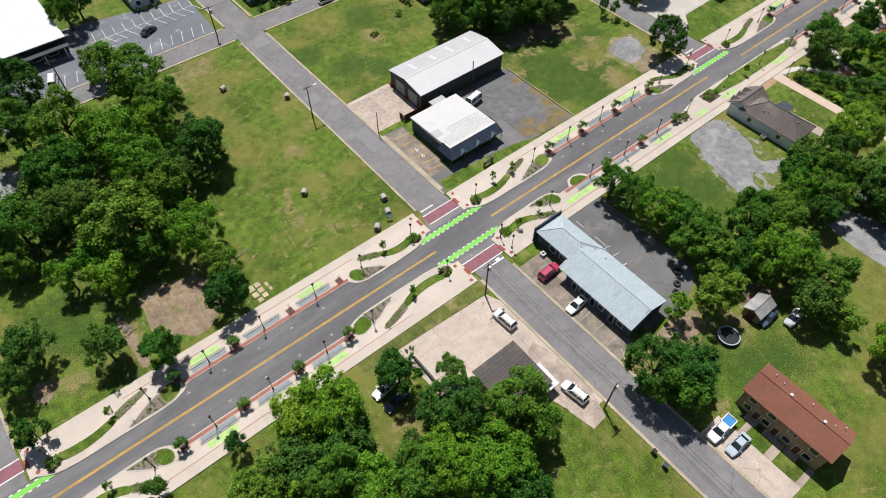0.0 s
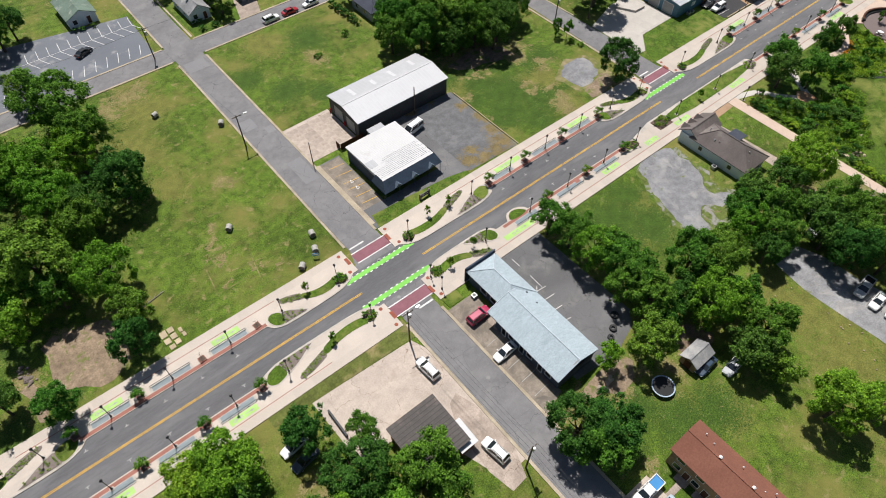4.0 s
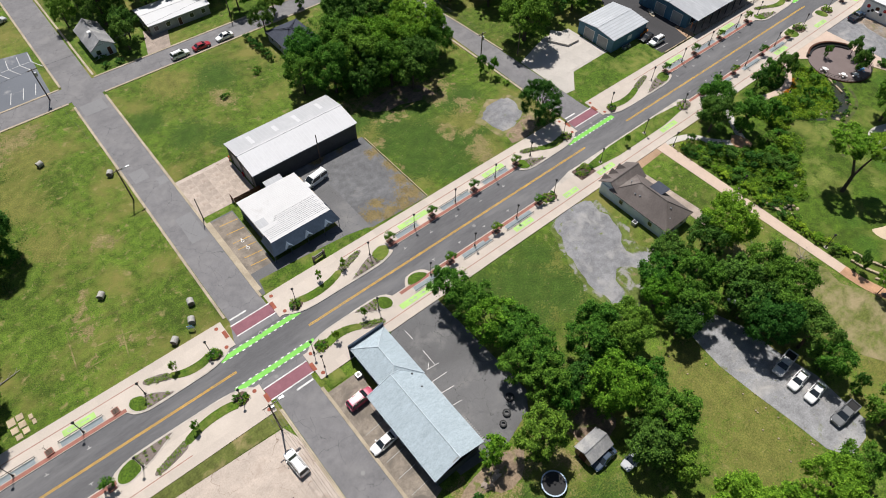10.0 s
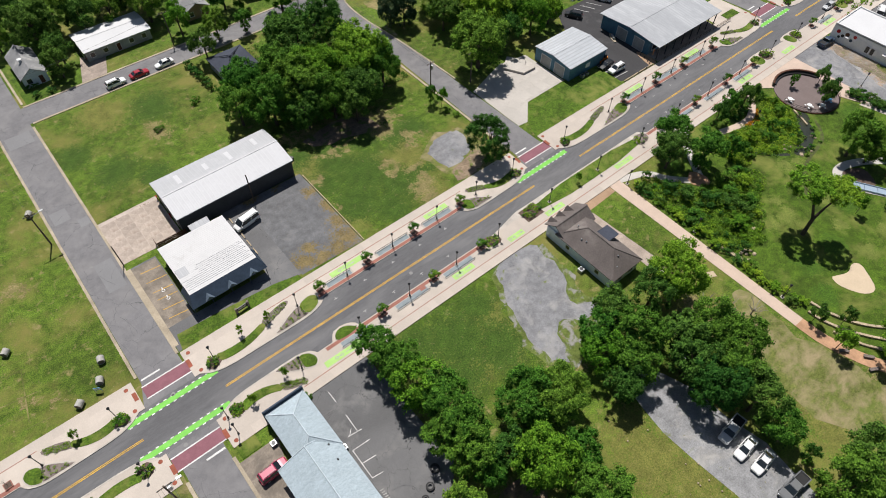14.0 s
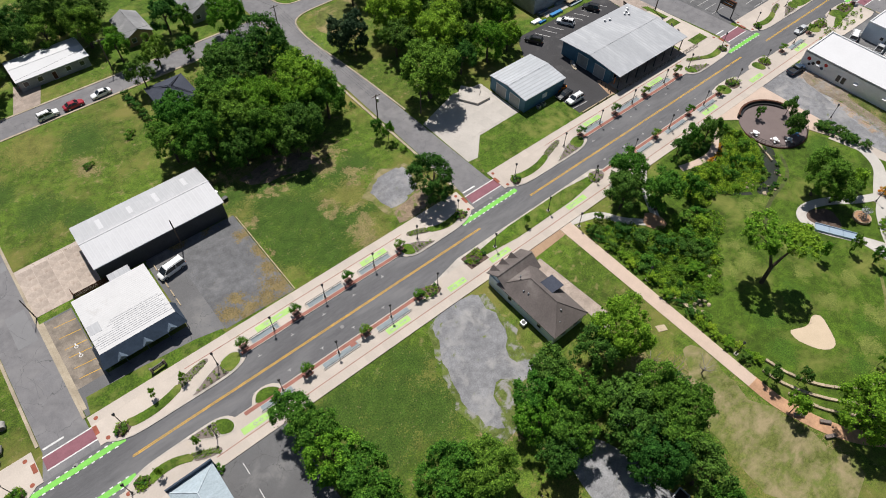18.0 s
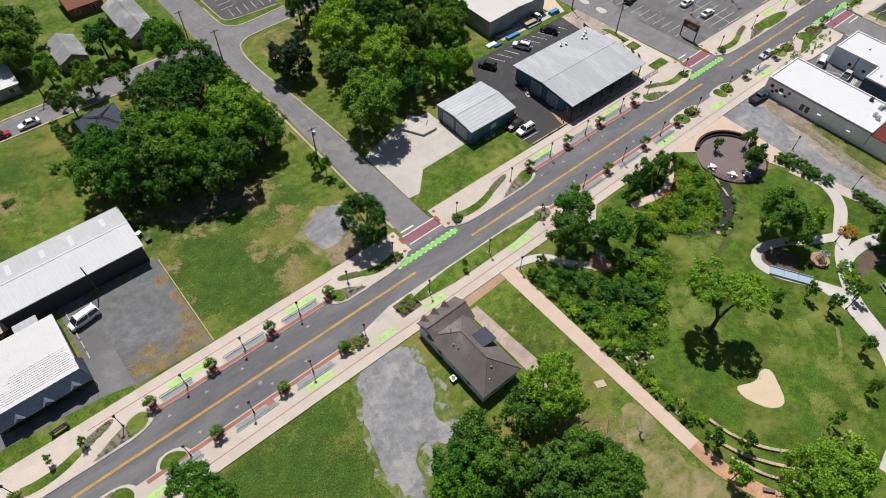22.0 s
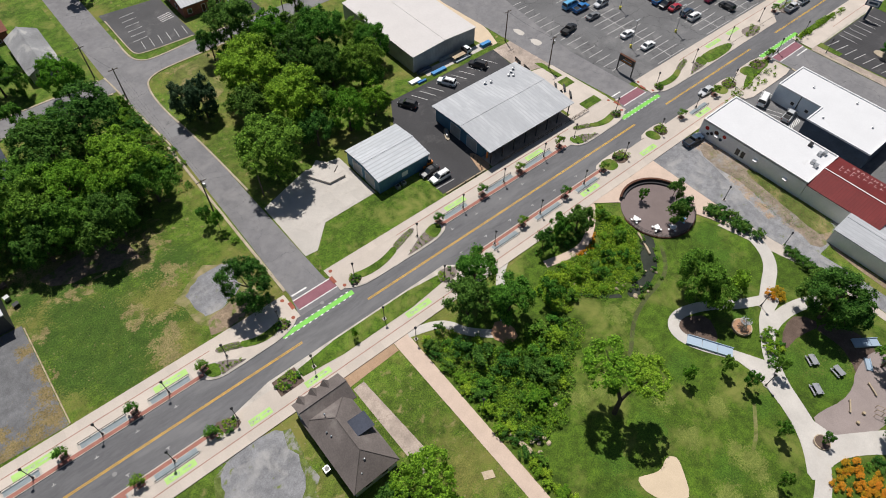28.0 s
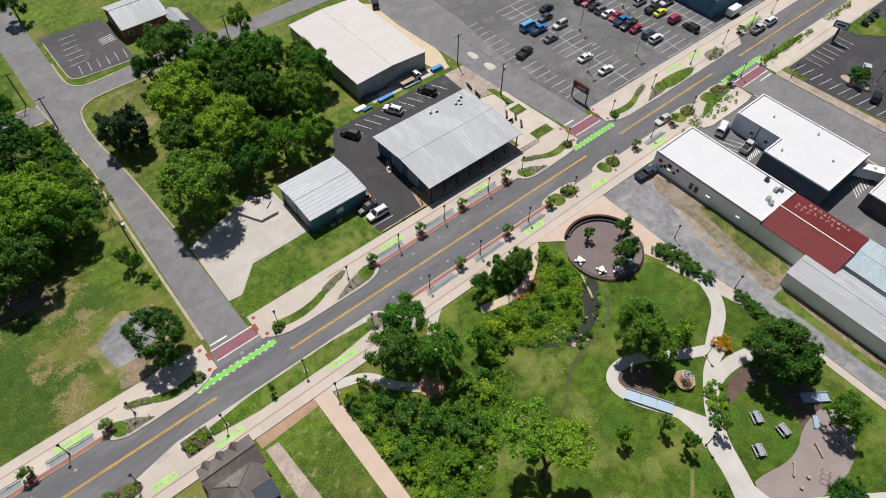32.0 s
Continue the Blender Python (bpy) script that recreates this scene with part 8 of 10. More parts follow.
def build_car(kind, colour, tarp=None):
    s = SHAPES[kind]
    word = WORDS.get(colour, colour)
    c = thing({"suv": "suv", "pickup": "pickup_truck", "van": "van"}.get(kind, "car"), 0, 0, -60, 0, f"{word} parked {'pickup truck' if kind == 'pickup' else 'passenger van' if kind == 'van' else 'sport utility car' if kind == 'suv' else 'sedan car'} with dark windows",
              "car" if kind in ("sedan", "suv") else "truck" if kind == "pickup" else "van", "parked vehicles")
    coat = COAT[colour]
    part("body", loft(s["body"]), coat, c, smooth=False)
    x0, x1, x2, x3, wb, wt, zb, zr = s["cab"]
    part("glazing", cabin(x0, x1, x2, x3, wb, wt, zb, zr), GLASS, c, "dark tinted glass")
    part("roof", Form().add([(x1 - 0.08, -wt - 0.02, zr - 0.03), (x2 + 0.05, -wt - 0.02, zr - 0.03), (x2 + 0.05, wt + 0.02, zr - 0.03), (x1 - 0.08, wt + 0.02, zr - 0.03),
                             (x1 + 0.05, -wt + 0.1, zr + 0.05), (x2 - 0.1, -wt + 0.1, zr + 0.05), (x2 - 0.1, wt - 0.1, zr + 0.05), (x1 + 0.05, wt - 0.1, zr + 0.05)],
                            [(3, 2, 1, 0), (4, 5, 6, 7), (0, 1, 5, 4), (1, 2, 6, 5), (2, 3, 7, 6), (3, 0, 4, 7)]), coat, c)
    for sg in (-1, 1):
        for xa, xb in ((x0, x1), (x3, x2), ((x0 + x3) / 2 - 0.25, (x1 + x2) / 2 - 0.2)):
            part("pillar", Form().tube((xa, sg * wb, zb), (xb, sg * (wt + 0.01), zr), 0.05, n=5), coat, c)
        part("mirror", Form().box(x3 - 0.35, sg * (s["W"] + 0.02), zb, x3 - 0.17, sg * (s["W"] + 0.2), zb + 0.14), coat, c)
        fr, rr = s["body"][-1], s["body"][0]
        part("headlight", Form().box(fr[0] - 0.14, sg * (fr[1] - 0.26), fr[3] - 0.16, fr[0] + 0.02, sg * (fr[1] + 0.02), fr[3] - 0.02), CLEARLENS, c)
        part("tail_light", Form().box(rr[0] - 0.02, sg * (rr[1] - 0.22), rr[3] - 0.22, rr[0] + 0.1, sg * (rr[1] + 0.03), rr[3] - 0.04), REDLENS, c)
        for x in s["wheels"]:
            r = s["r"]
            y = sg * (s["W"] - 0.1)
            w = part("wheel", Form().tube((x, y - 0.12, r), (x, y + 0.12, r), r, n=16), RUBBER, c)
            part("rim", Form().tube((x, y + sg * 0.1, r), (x, y + sg * 0.135, r), r * 0.62, n=12), ALLOY, w)
    if kind == "pickup":
        x = s["body"][0][0]
        part("bed_floor", Form().box(x + 0.16, -0.78, 1.095, -0.85, 0.78, 1.115), tarp or RUBBER, c, "dark truck bed")
        for sg in (-1, 1):
            part("bed_rail", Form().box(x + 0.06, sg * 0.8, 1.05, -0.8, sg * 0.95, 1.3), coat, c)
        part("tailgate", Form().box(x, -0.95, 1.0, x + 0.1, 0.95, 1.3), coat, c)
    if kind in ("suv", "van"):
        for sg in (-1, 1):
            part("roof_rail", Form().box(x1 + 0.2, sg * (wt - 0.14) - 0.03, zr + 0.04, x2 - 0.2, sg * (wt - 0.14) + 0.03, zr + 0.11), BLACKMETAL, c)
    return c


def park(kind, colour, x, y, turn, z=0.045, tarp=None):
    key = (kind, colour, tarp.name if tarp else "")
    if key not in made_cars:
        made_cars[key] = build_car(kind, colour, tarp)
        STOCK.append(made_cars[key])
    return copy_thing(made_cars[key], pose(x, y, z, 0, 0, turn))


for kind, colour, x, y, turn in (
        ("sedan", "black", 32.4, 163.2, 25), ("van", "white", 5.6, 157.4, 72), ("suv", "white", 77.4, 146.3, 2), ("sedan", "red", 83.3, 146.3, 2), ("sedan", "white", 89.9, 146.4, 182),
        ("suv", "grey", 76.2, 162.6, 90), ("sedan", "silver", 79.2, 162.6, 90), ("suv", "silver", 45.6, 190.6, 20), ("van", "white", 80.4, 86.9, 190),
        ("suv", "white", 45.5, 37.6, 94), ("suv", "pink", 59.2, 40.0, 2), ("sedan", "white", 57.9, 31.6, 183), ("sedan", "paleblue", 58.6, -2.5, 178),
        ("suv", "white", 45.0, 19.9, 97), ("sedan", "white", 21.0, 40.4, 188), ("sedan", "navy", 21.2, 37.4, 190)):
    park(kind, colour, x, y, turn)
park("pickup", "white", 58.6, 0.7, 180, 0.05, BLUETARP)
for kind, colour, x, y, turn in (
        ("pickup", "silver", 119.2, -1.0, 184), ("sedan", "white", 118.4, -4.2, 181), ("sedan", "white", 118.6, -7.2, 181), ("pickup", "grey", 118.8, -12.3, 176), ("suv", "white", 125.2, 12.6, 190),
        ("sedan", "beige", 130.2, 15.4, 190), ("sedan", "navy", 82.8, 7.9, 182), ("sedan", "silver", 86.4, 4.9, 182), ("sedan", "black", 176.6, 75.8, 184), ("suv", "white", 177.3, 73.0, 180), ("suv", "black", 186.6, 96.4, 118),
        ("suv", "white", 199.3, 97.0, 118), ("suv", "black", 210.0, 97.4, 118), ("sedan", "silver", 246.7, 54.2, 180), ("pickup", "navy", 229.6, 45.4, -5),
        ("van", "white", 254.9, 43.4, 16), ("pickup", "silver", 254.6, 36.2, 7), ("pickup", "silver", 297.0, 61.3, 0), ("suv", "white", 303.0, 61.2, 0), ("pickup", "silver", 302.6, 33.2, 20), ("suv", "black", 294.2, 26.2, 12)):
    park(kind, colour, x, y, turn)
for kind, colour, x, y, turn in (
        ("van", "skyblue", 248.6, 101.4, 0), ("sedan", "navy", 255.4, 101.6, 180), ("pickup", "blue", 249.8, 98.6, 0), ("suv", "silver", 256.0, 96.6, 180), ("sedan", "grey", 249.6, 93.8, 0), ("pickup", "black", 239.6, 93.6, 10),
        ("sedan", "white", 250.4, 82.2, 0), ("sedan", "white", 250.6, 75.4, 0), ("pickup", "black", 270.4, 101.6, 0), ("sedan", "red", 270.4, 99.2, 180), ("sedan", "black", 270.4, 96.7, 0), ("suv", "grey", 270.4, 94.3, 0),
        ("sedan", "white", 270.6, 91.9, 0), ("sedan", "red", 271.0, 89.6, 180), ("pickup", "blue", 270.6, 87.2, 0), ("pickup", "black", 270.6, 84.7, 180), ("sedan", "red", 271.0, 82.2, 0), ("suv", "navy", 271.4, 78.4, 0),
        ("suv", "white", 271.4, 75.9, 0), ("suv", "pink", 283.0, 78.6, 0), ("suv", "black", 283.0, 73.2, 90), ("suv", "white", 282.4, 90.4, 0), ("pickup", "black", 282.2, 85.6, 0), ("sedan", "yellow", 282.4, 83.1, 0),
        ("suv", "silver", 288.0, 85.4, 180), ("suv", "silver", 287.6, 88.0, 180), ("sedan", "black", 259.0, 104.6, 0), ("suv", "black", 222.8, 136.6, 60)):
    park(kind, colour, x, y, turn)

# box trailer, motor home and flatbed truck
t = thing("box_trailer", 298.2, 70.2, 0.04, 0, "white enclosed two-wheel box trailer", "trailer")
part("box", Form().box(-2.2, -1.0, 0.5, 2.2, 1.0, 2.4, 0.06), WHITEPLASTIC, t)
part("drawbar", Form().box(-3.3, -0.06, 0.45, -2.2, 0.06, 0.6), BLACKMETAL, t)
for y in (-1.0, 1.0):
    part("wheel", Form().tube((0, y - 0.1, 0.33), (0, y + 0.1, 0.33), 0.33, n=14), RUBBER, t)
t = thing("motor_home", 266.2, 15.0, 0.04, 118, "white motor home with roof hatches", "vehicle")
part("body", Form().box(-3.4, -1.15, 0.6, 3.0, 1.15, 3.0, 0.08), WHITEPLASTIC, t)
part("cab", Form().box(2.9, -1.0, 0.5, 4.2, 1.0, 1.9, 0.16), WHITEPLASTIC, t)
part("windscreen", Form().box(3.2, -0.9, 1.5, 4.0, 0.9, 1.95, 0.1), GLASS, t)
for x in (-1.6, 0.6):
    part("roof_hatch", Form().box(x, -0.3, 3.0, x + 0.6, 0.3, 3.12), STEEL, t)
for x in (-2.0, 3.2):
    for y in (-1.05, 1.05):
        part("wheel", Form().tube((x, y - 0.12, 0.4), (x, y + 0.12, 0.4), 0.4, n=14), RUBBER, t)
t = thing("flatbed_truck", 209.6, 103.4, 0.03, 0, "flatbed truck with a white cab and timber deck", "truck")
part("cab", Form().box(1.0, -1.0, 0.5, 2.8, 1.0, 1.5, 0.08), WHITEPLASTIC, t)
part("cab_windows", Form().box(1.1, -0.9, 1.45, 2.3, 0.9, 2.0, 0.14), GLASS, t)
part("cab_roof", Form().box(1.2, -0.8, 1.98, 2.2, 0.8, 2.06), WHITEPLASTIC, t)
part("deck", Form().box(-3.2, -1.1, 0.95, 0.9, 1.1, 1.1), TIMBER, t)
part("headboard", Form().box(0.8, -1.1, 1.1, 0.92, 1.1, 1.9), BLACKMETAL, t)
for x in (-2.0, 1.9):
    for y in (-0.95, 0.95):
        part("wheel", Form().tube((x, y - 0.14, 0.42), (x, y + 0.14, 0.42), 0.42, n=14), RUBBER, t)
t = thing("mini_loader", 178.0, 77.8, 0.05, 170, "small orange loader parked by the blue shed", "loader")
part("body", Form().box(-0.9, -0.6, 0.45, 0.7, 0.6, 1.2, 0.08), ORANGE, t)
part("cage", Form().box(-0.5, -0.5, 1.2, 0.4, 0.5, 2.0, 0.06), BLACKMETAL, t)
part("bucket", Form().box(1.1, -0.8, 0.1, 1.7, 0.8, 0.7, 0.1), ORANGE, t)
for sg in (-1, 1):
    part("lift_arm", Form().tube((-0.6, sg * 0.66, 1.2), (1.3, sg * 0.66, 0.6), 0.08), ORANGE, t)
    for x in (-0.55, 0.5):
        part("wheel", Form().tube((x, sg * 0.7 - 0.12, 0.38), (x, sg * 0.7 + 0.12, 0.38), 0.38, n=14), RUBBER, t)
# ---- shrubs ----
SHRUBS = [make_tree("shrub", lab, "shrub", m, 111 + i, 9, n, leaf, 0.8, 0.7, 0.05, group=grp, clump=0.26, per=40) for i, (m, n, leaf, lab, grp) in enumerate((
    (LEAF, 900, 0.1, "bushy green garden shrub", "garden shrubs"), (LEAFDARK, 900, 0.1, "dense dark green shrub", "garden shrubs"), (LEAFLIME, 900, 0.1, "bright lime green shrub", "garden shrubs"),
    (LEAFORANGE, 900, 0.09, "shrub covered in orange flowers", "flowering shrubs"), (LEAFDARK, 400, 0.14, "small clipped evergreen shrub", "clipped shrubs"), (LEAF, 120, 0.2, "small tuft of garden grass", "planted tufts")))]


def shrub(x, y, r, kind=0, z=0.0, tall=0.8):
    m = Matrix.LocRotScale((x, y, z + r * tall * 0.68), Euler((0, 0, trng.uniform(0, 6.28))), (r, r, r * tall))
    return copy_thing(SHRUBS[kind], m)


def inside(p, poly):
    x, y = p
    c = False
    for (x0, y0), (x1, y1) in zip(poly, poly[1:] + poly[:1]):
        if (y0 > y) != (y1 > y) and x < (x1 - x0) * (y - y0) / (y1 - y0) + x0:
            c = not c
    return c


def scatter(poly, n, gap, seed):
    r = random.Random(seed)
    xs, ys = [p[0] for p in poly], [p[1] for p in poly]
    got = []
    for _ in range(n * 30):
        p = (r.uniform(min(xs), max(xs)), r.uniform(min(ys), max(ys)))
        if inside(p, poly) and all((p[0] - q[0]) ** 2 + (p[1] - q[1]) ** 2 > gap * gap for q in got):
            got.append(p)
            if len(got) >= n:
                break
    return got


# corner bulbs: clipped shrubs at the corner, tufts on the mulch joined into one planting
tufts = []
tuft = crown_points(140, 5, 70, 0.24, 0.8, 0.3, 7)


def sow(x, y, r, z):
    a = trng.uniform(0, 6.28)
    turn = np.array([[math.cos(a), -math.sin(a), 0], [math.sin(a), math.cos(a), 0], [0, 0, 1]])
    tufts.append((tuft @ turn.T) * r + np.array([x, y, z + r * 0.55]))


for cx, sx, sy, du in CORNERS:
    k = 1 + 0.13 * du
    for u, v in ((2.9, 4.7), (3.5, 5.4), (4.2, 4.9)):
        shrub(cx + sx * u, off(sy, v), trng.uniform(0.55, 0.8), trng.choice((4, 4, 0)), 0.2)
    for u, v in ((3.5, 4.3), (2.8, 5.5), (4.2, 5.7), (3.4, 6.0)):
        sow(cx + sx * u, off(sy, v), trng.uniform(0.4, 0.6), 0.2)
    for i in range(3):
        for j in range(5):
            u, v = 12.6 + 0.85 * j, 3.5 + 0.7 * i
            if v - 3.0 < (u - 11.2) * 0.5:
                sow(cx + sx * (4.6 + (u - 4.6) * k) + trng.uniform(-0.15, 0.15), off(sy, v + trng.uniform(-0.15, 0.15)), trng.uniform(0.22, 0.36), 0.24)
    for i in range(11):
        for j in (-0.42, 0.0, 0.42):
            s = i / 10
            sow(cx + sx * (4.6 + (6.8 + 3.4 * s) * k), off(sy, 6.35 + 1.35 * s + j + trng.uniform(-0.12, 0.12)), trng.uniform(0.14, 0.3), 0.2)
for x0, y0, x1, y1, n in ((125.0, 51.4, 129.2, 54.0, 14), (113.8, 51.2, 117.2, 53.4, 10), (160.4, 51.6, 164.2, 53.4, 6), (211.2, 51.2, 214.4, 53.8, 9), (225.8, 51.4, 228.2, 53.8, 8),
                          (252.6, 51.2, 255.8, 53.8, 9), (265, 51.4, 268.8, 53.8, 9), (247, 47.2, 269, 50.0, 26), (275.6, 61.0, 282, 63.4, 9), (293.6, 61, 300, 63.6, 9), (286.5, 51.6, 303, 53.0, 12)):
    for i, (x, y) in enumerate(scatter(rect(x0, y0, x1, y1), n, 0.7, x0)):
        if i % 3 == 0 and x < 220:
            shrub(x, y, trng.uniform(0.5, 0.75), trng.choice((4, 0, 4)), 0.2)
        else:
            sow(x, y, trng.uniform(0.45, 0.7), 0.2)

# garden round the stream
GARDEN = [(149.6, 43.6), (153, 44.2), (156, 40), (160, 34), (168, 32), (174, 31), (171.5, 26.5), (166.4, 23.9), (162, 21), (158.5, 17.5), (150.2, 20)]
BANK = [(172, 39.4), (176, 40.6), (187, 38.8), (190.6, 39.4), (195, 42.2), (197.8, 46.6), (198.7, 41), (198, 36), (193, 31.4), (188, 28.4), (184, 29.2), (178, 33), (172, 33)]
for x, y in scatter(GARDEN, 48, 1.8, 3):
    shrub(x, y, trng.choice((0.5, 0.7, 0.9, 1.2, 1.6)) * trng.uniform(0.9, 1.1), trng.choice((0, 1, 1, 0, 2)), 0.0, trng.uniform(0.6, 1.4))
for x, y, r, k in ((154.4, 35.3, 2.2, 1), (157.3, 31, 2.1, 1), (162.9, 29.4, 1.9, 0), (152.5, 30.5, 1.7, 0), (149.8, 27.4, 1.4, 2), (156.8, 23.6, 2.4, 2), (163.6, 25.9, 1.7, 0), (166, 32.6, 2.2, 0), (168, 29.8, 2.0, 2), (160.4, 26.6, 1.8, 1), (153.6, 38.6, 2.0, 1), (170.4, 32.4, 1.6, 0)):
    shrub(x, y, r, k, 0.0, trng.uniform(0.8, 1.05))
for x, y in scatter(BANK, 24, 1.9, 4):
    shrub(x, y, trng.uniform(0.5, 1.25), trng.choice((0, 2, 2, 2, 0, 1)), 0.0, trng.uniform(0.5, 0.9))
for x, y, r in ((188.6, 35.6, 1.5), (194.4, 37.6, 1.5), (191.6, 33.8, 1.3), (184.4, 34.4, 1.4), (181.0, 36.6, 1.6), (177.4, 37.4, 1.7), (196.2, 44.0, 1.2), (176.4, 33.8, 1.4), (197.2, 40.4, 1.0)):
    shrub(x, y, r, trng.choice((0, 2, 0)), 0.0, 1.25)
for x, y in scatter([(196, 36), (199, 34), (198.6, 30), (194, 25.6), (187, 24.8), (184, 28), (190, 29.5)], 16, 1.2, 19):
    shrub(x, y, trng.uniform(0.4, 0.8), trng.choice((0, 2, 0, 1)), 0.0, trng.uniform(0.8, 1.3))
for x, y in scatter([(148.9, 44), (150.6, 44), (150.6, 4), (148.8, 4)], 34, 1.05, 5):
    shrub(x, y, trng.uniform(0.8, 1.35), trng.choice((0, 2, 2, 2, 1)))
for x, y in scatter([(214, 31), (217, 30), (217.4, 20), (215.6, 19.4)], 22, 0.75, 6):
    shrub(x, y, trng.uniform(0.9, 1.35), 1, 0.0, 0.9)
for x, y in scatter([(217.6, 15), (219.0, 15), (217.8, 5), (216.4, 5)], 18, 0.75, 8):
    shrub(x, y, trng.uniform(0.8, 1.15), 1, 0.0, 0.9)
for x, y in scatter([(185, 46.8), (194.6, 47.2), (193, 44.6), (189, 42.4), (184, 42.6), (178, 45)], 20, 1.2, 9):
    shrub(x, y, trng.uniform(0.6, 1.2), trng.choice((0, 1)))
for x, y in ((206.6, 9.6), (207.6, 10.4), (205.8, 10.4), (207.2, 8.8)):
    shrub(x, y, 1.1, 3)
for x, y in scatter([(182.5, -15.0), (186.4, -14.9), (189.4, -16.2), (193, -19), (189, -23), (182, -20)], 26, 0.95, 10):
    shrub(x, y, trng.uniform(0.8, 1.2), 3 if x < 189.5 else trng.choice((1, 0)), 0.0, 0.6)
for x, y in scatter([(184.6, 39.8), (188.4, 39.2), (191, 40.4), (191.6, 41.4), (188.6, 39.9), (185, 40.2)], 9, 0.6, 11):
    shrub(x, y, 0.5, 3)
for x, y in scatter([(196.0, 5.6), (200, 7.6), (201, 4), (194.6, 1.4), (193.2, 2)], 14, 0.9, 13):
    shrub(x, y, trng.uniform(0.5, 1.0), trng.choice((0, 2)))
for x, y in ((78.2, 124.4), (79.2, 124.8), (89, 128), (90, 129), (134.8, 85.5), (134, 88), (124.2, -11.4), (81, 20.5), (136.6, 112), (136.5, 117), (134.6, 124), (133.6, 128), (61.5, 30.6), (69.6, 47.2)):
    shrub(x, y, trng.uniform(0.6, 1.2), 0)
for i in range(9):
    shrub(94.2 + 0.08 * i, 142 - 1.45 * i, trng.uniform(1.05, 1.25), 1, 0.0, 1.0)
for x, y in scatter([(136, 130), (133, 142), (129, 146), (126, 143), (131, 128)], 18, 1.6, 14):
    shrub(x, y, trng.uniform(0.8, 1.6), trng.choice((0, 1, 2)))
for x, y in ((60.4, 158.0), (62, 157.6), (66.4, 159.5), (66.8, 161), (34, 174.6), (36, 174.0), (39, 173.8)):
    shrub(x, y, 0.9, 1)
for x, y in scatter(BANK, 90, 0.9, 17) + scatter(GARDEN, 60, 1.2, 18):
    sow(x, y, trng.uniform(0.45, 0.85), 0.0)
for i in range(34):
    x = 284.6 + i * 1.36
    if not 309 < x < 316:
        sow(x, 51.9 + trng.uniform(-0.5, 0.5), trng.uniform(0.6, 1.0), 0.2)
tagged(new("planted_tufts", leaf_mesh("planted_tufts", LEAFLIME, np.concatenate(tufts))), "low tufts of ornamental grass and perennials", "plants", "", "stuff")

# loose undergrowth: one field of small leaf cards
def undergrowth(name, poly, n, leaf, high, material, seed, label):
    r = np.random.default_rng(seed)
    xs, ys = [p[0] for p in poly], [p[1] for p in poly]
    p = np.stack([r.uniform(min(xs), max(xs), n * 2), r.uniform(min(ys), max(ys), n * 2)], 1)
    keep = []
    for q in p:
        j = Vector((q[0] * 0.35, q[1] * 0.35, seed))
        if inside((q[0] + 3.0 * noise.noise(j), q[1] + 3.0 * noise.noise(j + Vector((5, 5, 5)))), poly) and noise.noise(j * 1.6 + Vector((0, 9, 0))) > r.uniform(-0.75, 0.35):
            keep.append(q)
    p = np.array(keep[:n])
    n = len(p)
    c = np.column_stack([p, r.uniform(0.05, high, n)])
    u = r.normal(size=(n, 3)) * np.array([1, 1, 0.4])
    u /= np.linalg.norm(u, axis=1)[:, None]
    w = np.cross(u, r.normal(size=(n, 3)) + np.array([0, 0, 1.2]))
    w /= np.linalg.norm(w, axis=1)[:, None]
    u, w = u * leaf * r.uniform(0.6, 1.3, (n, 1)), w * leaf * 0.7
    q = np.stack([c - u, c + u * 0.7 - w, c + u * 0.7 + w], 1).reshape(-1, 3)
    q[:, 2] = np.maximum(q[:, 2], 0.02)
    return tagged(new(name, leaf_mesh(name, material, q)), label, "undergrowth", "", "stuff")


undergrowth("undergrowth", BANK, 9000, 0.15, 0.4, LEAF, 27, "soft green weeds on the stream bank")
undergrowth("undergrowth", GARDEN, 16000, 0.15, 0.45, LEAF, 21, "lush mixed weeds and ferns by the stream")
undergrowth("undergrowth", GARDEN, 14000, 0.14, 0.6, LEAFLIME, 28, "bright lime weeds between garden shrubs")
undergrowth("undergrowth", BANK, 20000, 0.14, 0.55, LEAFLIME, 25, "bright lime weeds in clumps by the stream")
undergrowth("undergrowth", [(-22, 102), (-4, 90), (10, 88), (16, 92), (26, 106), (28, 140), (-20, 145)], 14000, 0.17, 0.3, LEAFDARK, 22, "low undergrowth beneath the trees")
undergrowth("undergrowth", [(96, 106), (122, 100), (134, 112), (132, 140), (100, 140)], 16000, 0.17, 0.35, LEAFDARK, 23, "low undergrowth beneath the trees")

undergrowth("undergrowth", [(227.6, 34), (232.4, 33), (232.5, 12), (226, 11), (224, 16)], 2600, 0.08, 0.12, LEAF, 31, "weeds on bare soil along the white building")
HEDGEROW = [(131.8, 142), (135.2, 142), (135.3, 122.6), (135.4, 106), (132.0, 106), (131.6, 125)]
undergrowth("undergrowth", [(128, 142), (135, 142), (135.2, 104), (129, 104)], 7000, 0.16, 0.5, LEAF, 33, "tall weeds between woods and street")
for i, (x, y) in enumerate(scatter(HEDGEROW, 34, 1.5, 34)):
    if abs(x - 134.6) > 0.5 or i % 3:
        shrub(x, y, 0.8 + 0.23 * (i % 4), (0, 1, 0, 2)[i % 4], 0.0, 1.0)

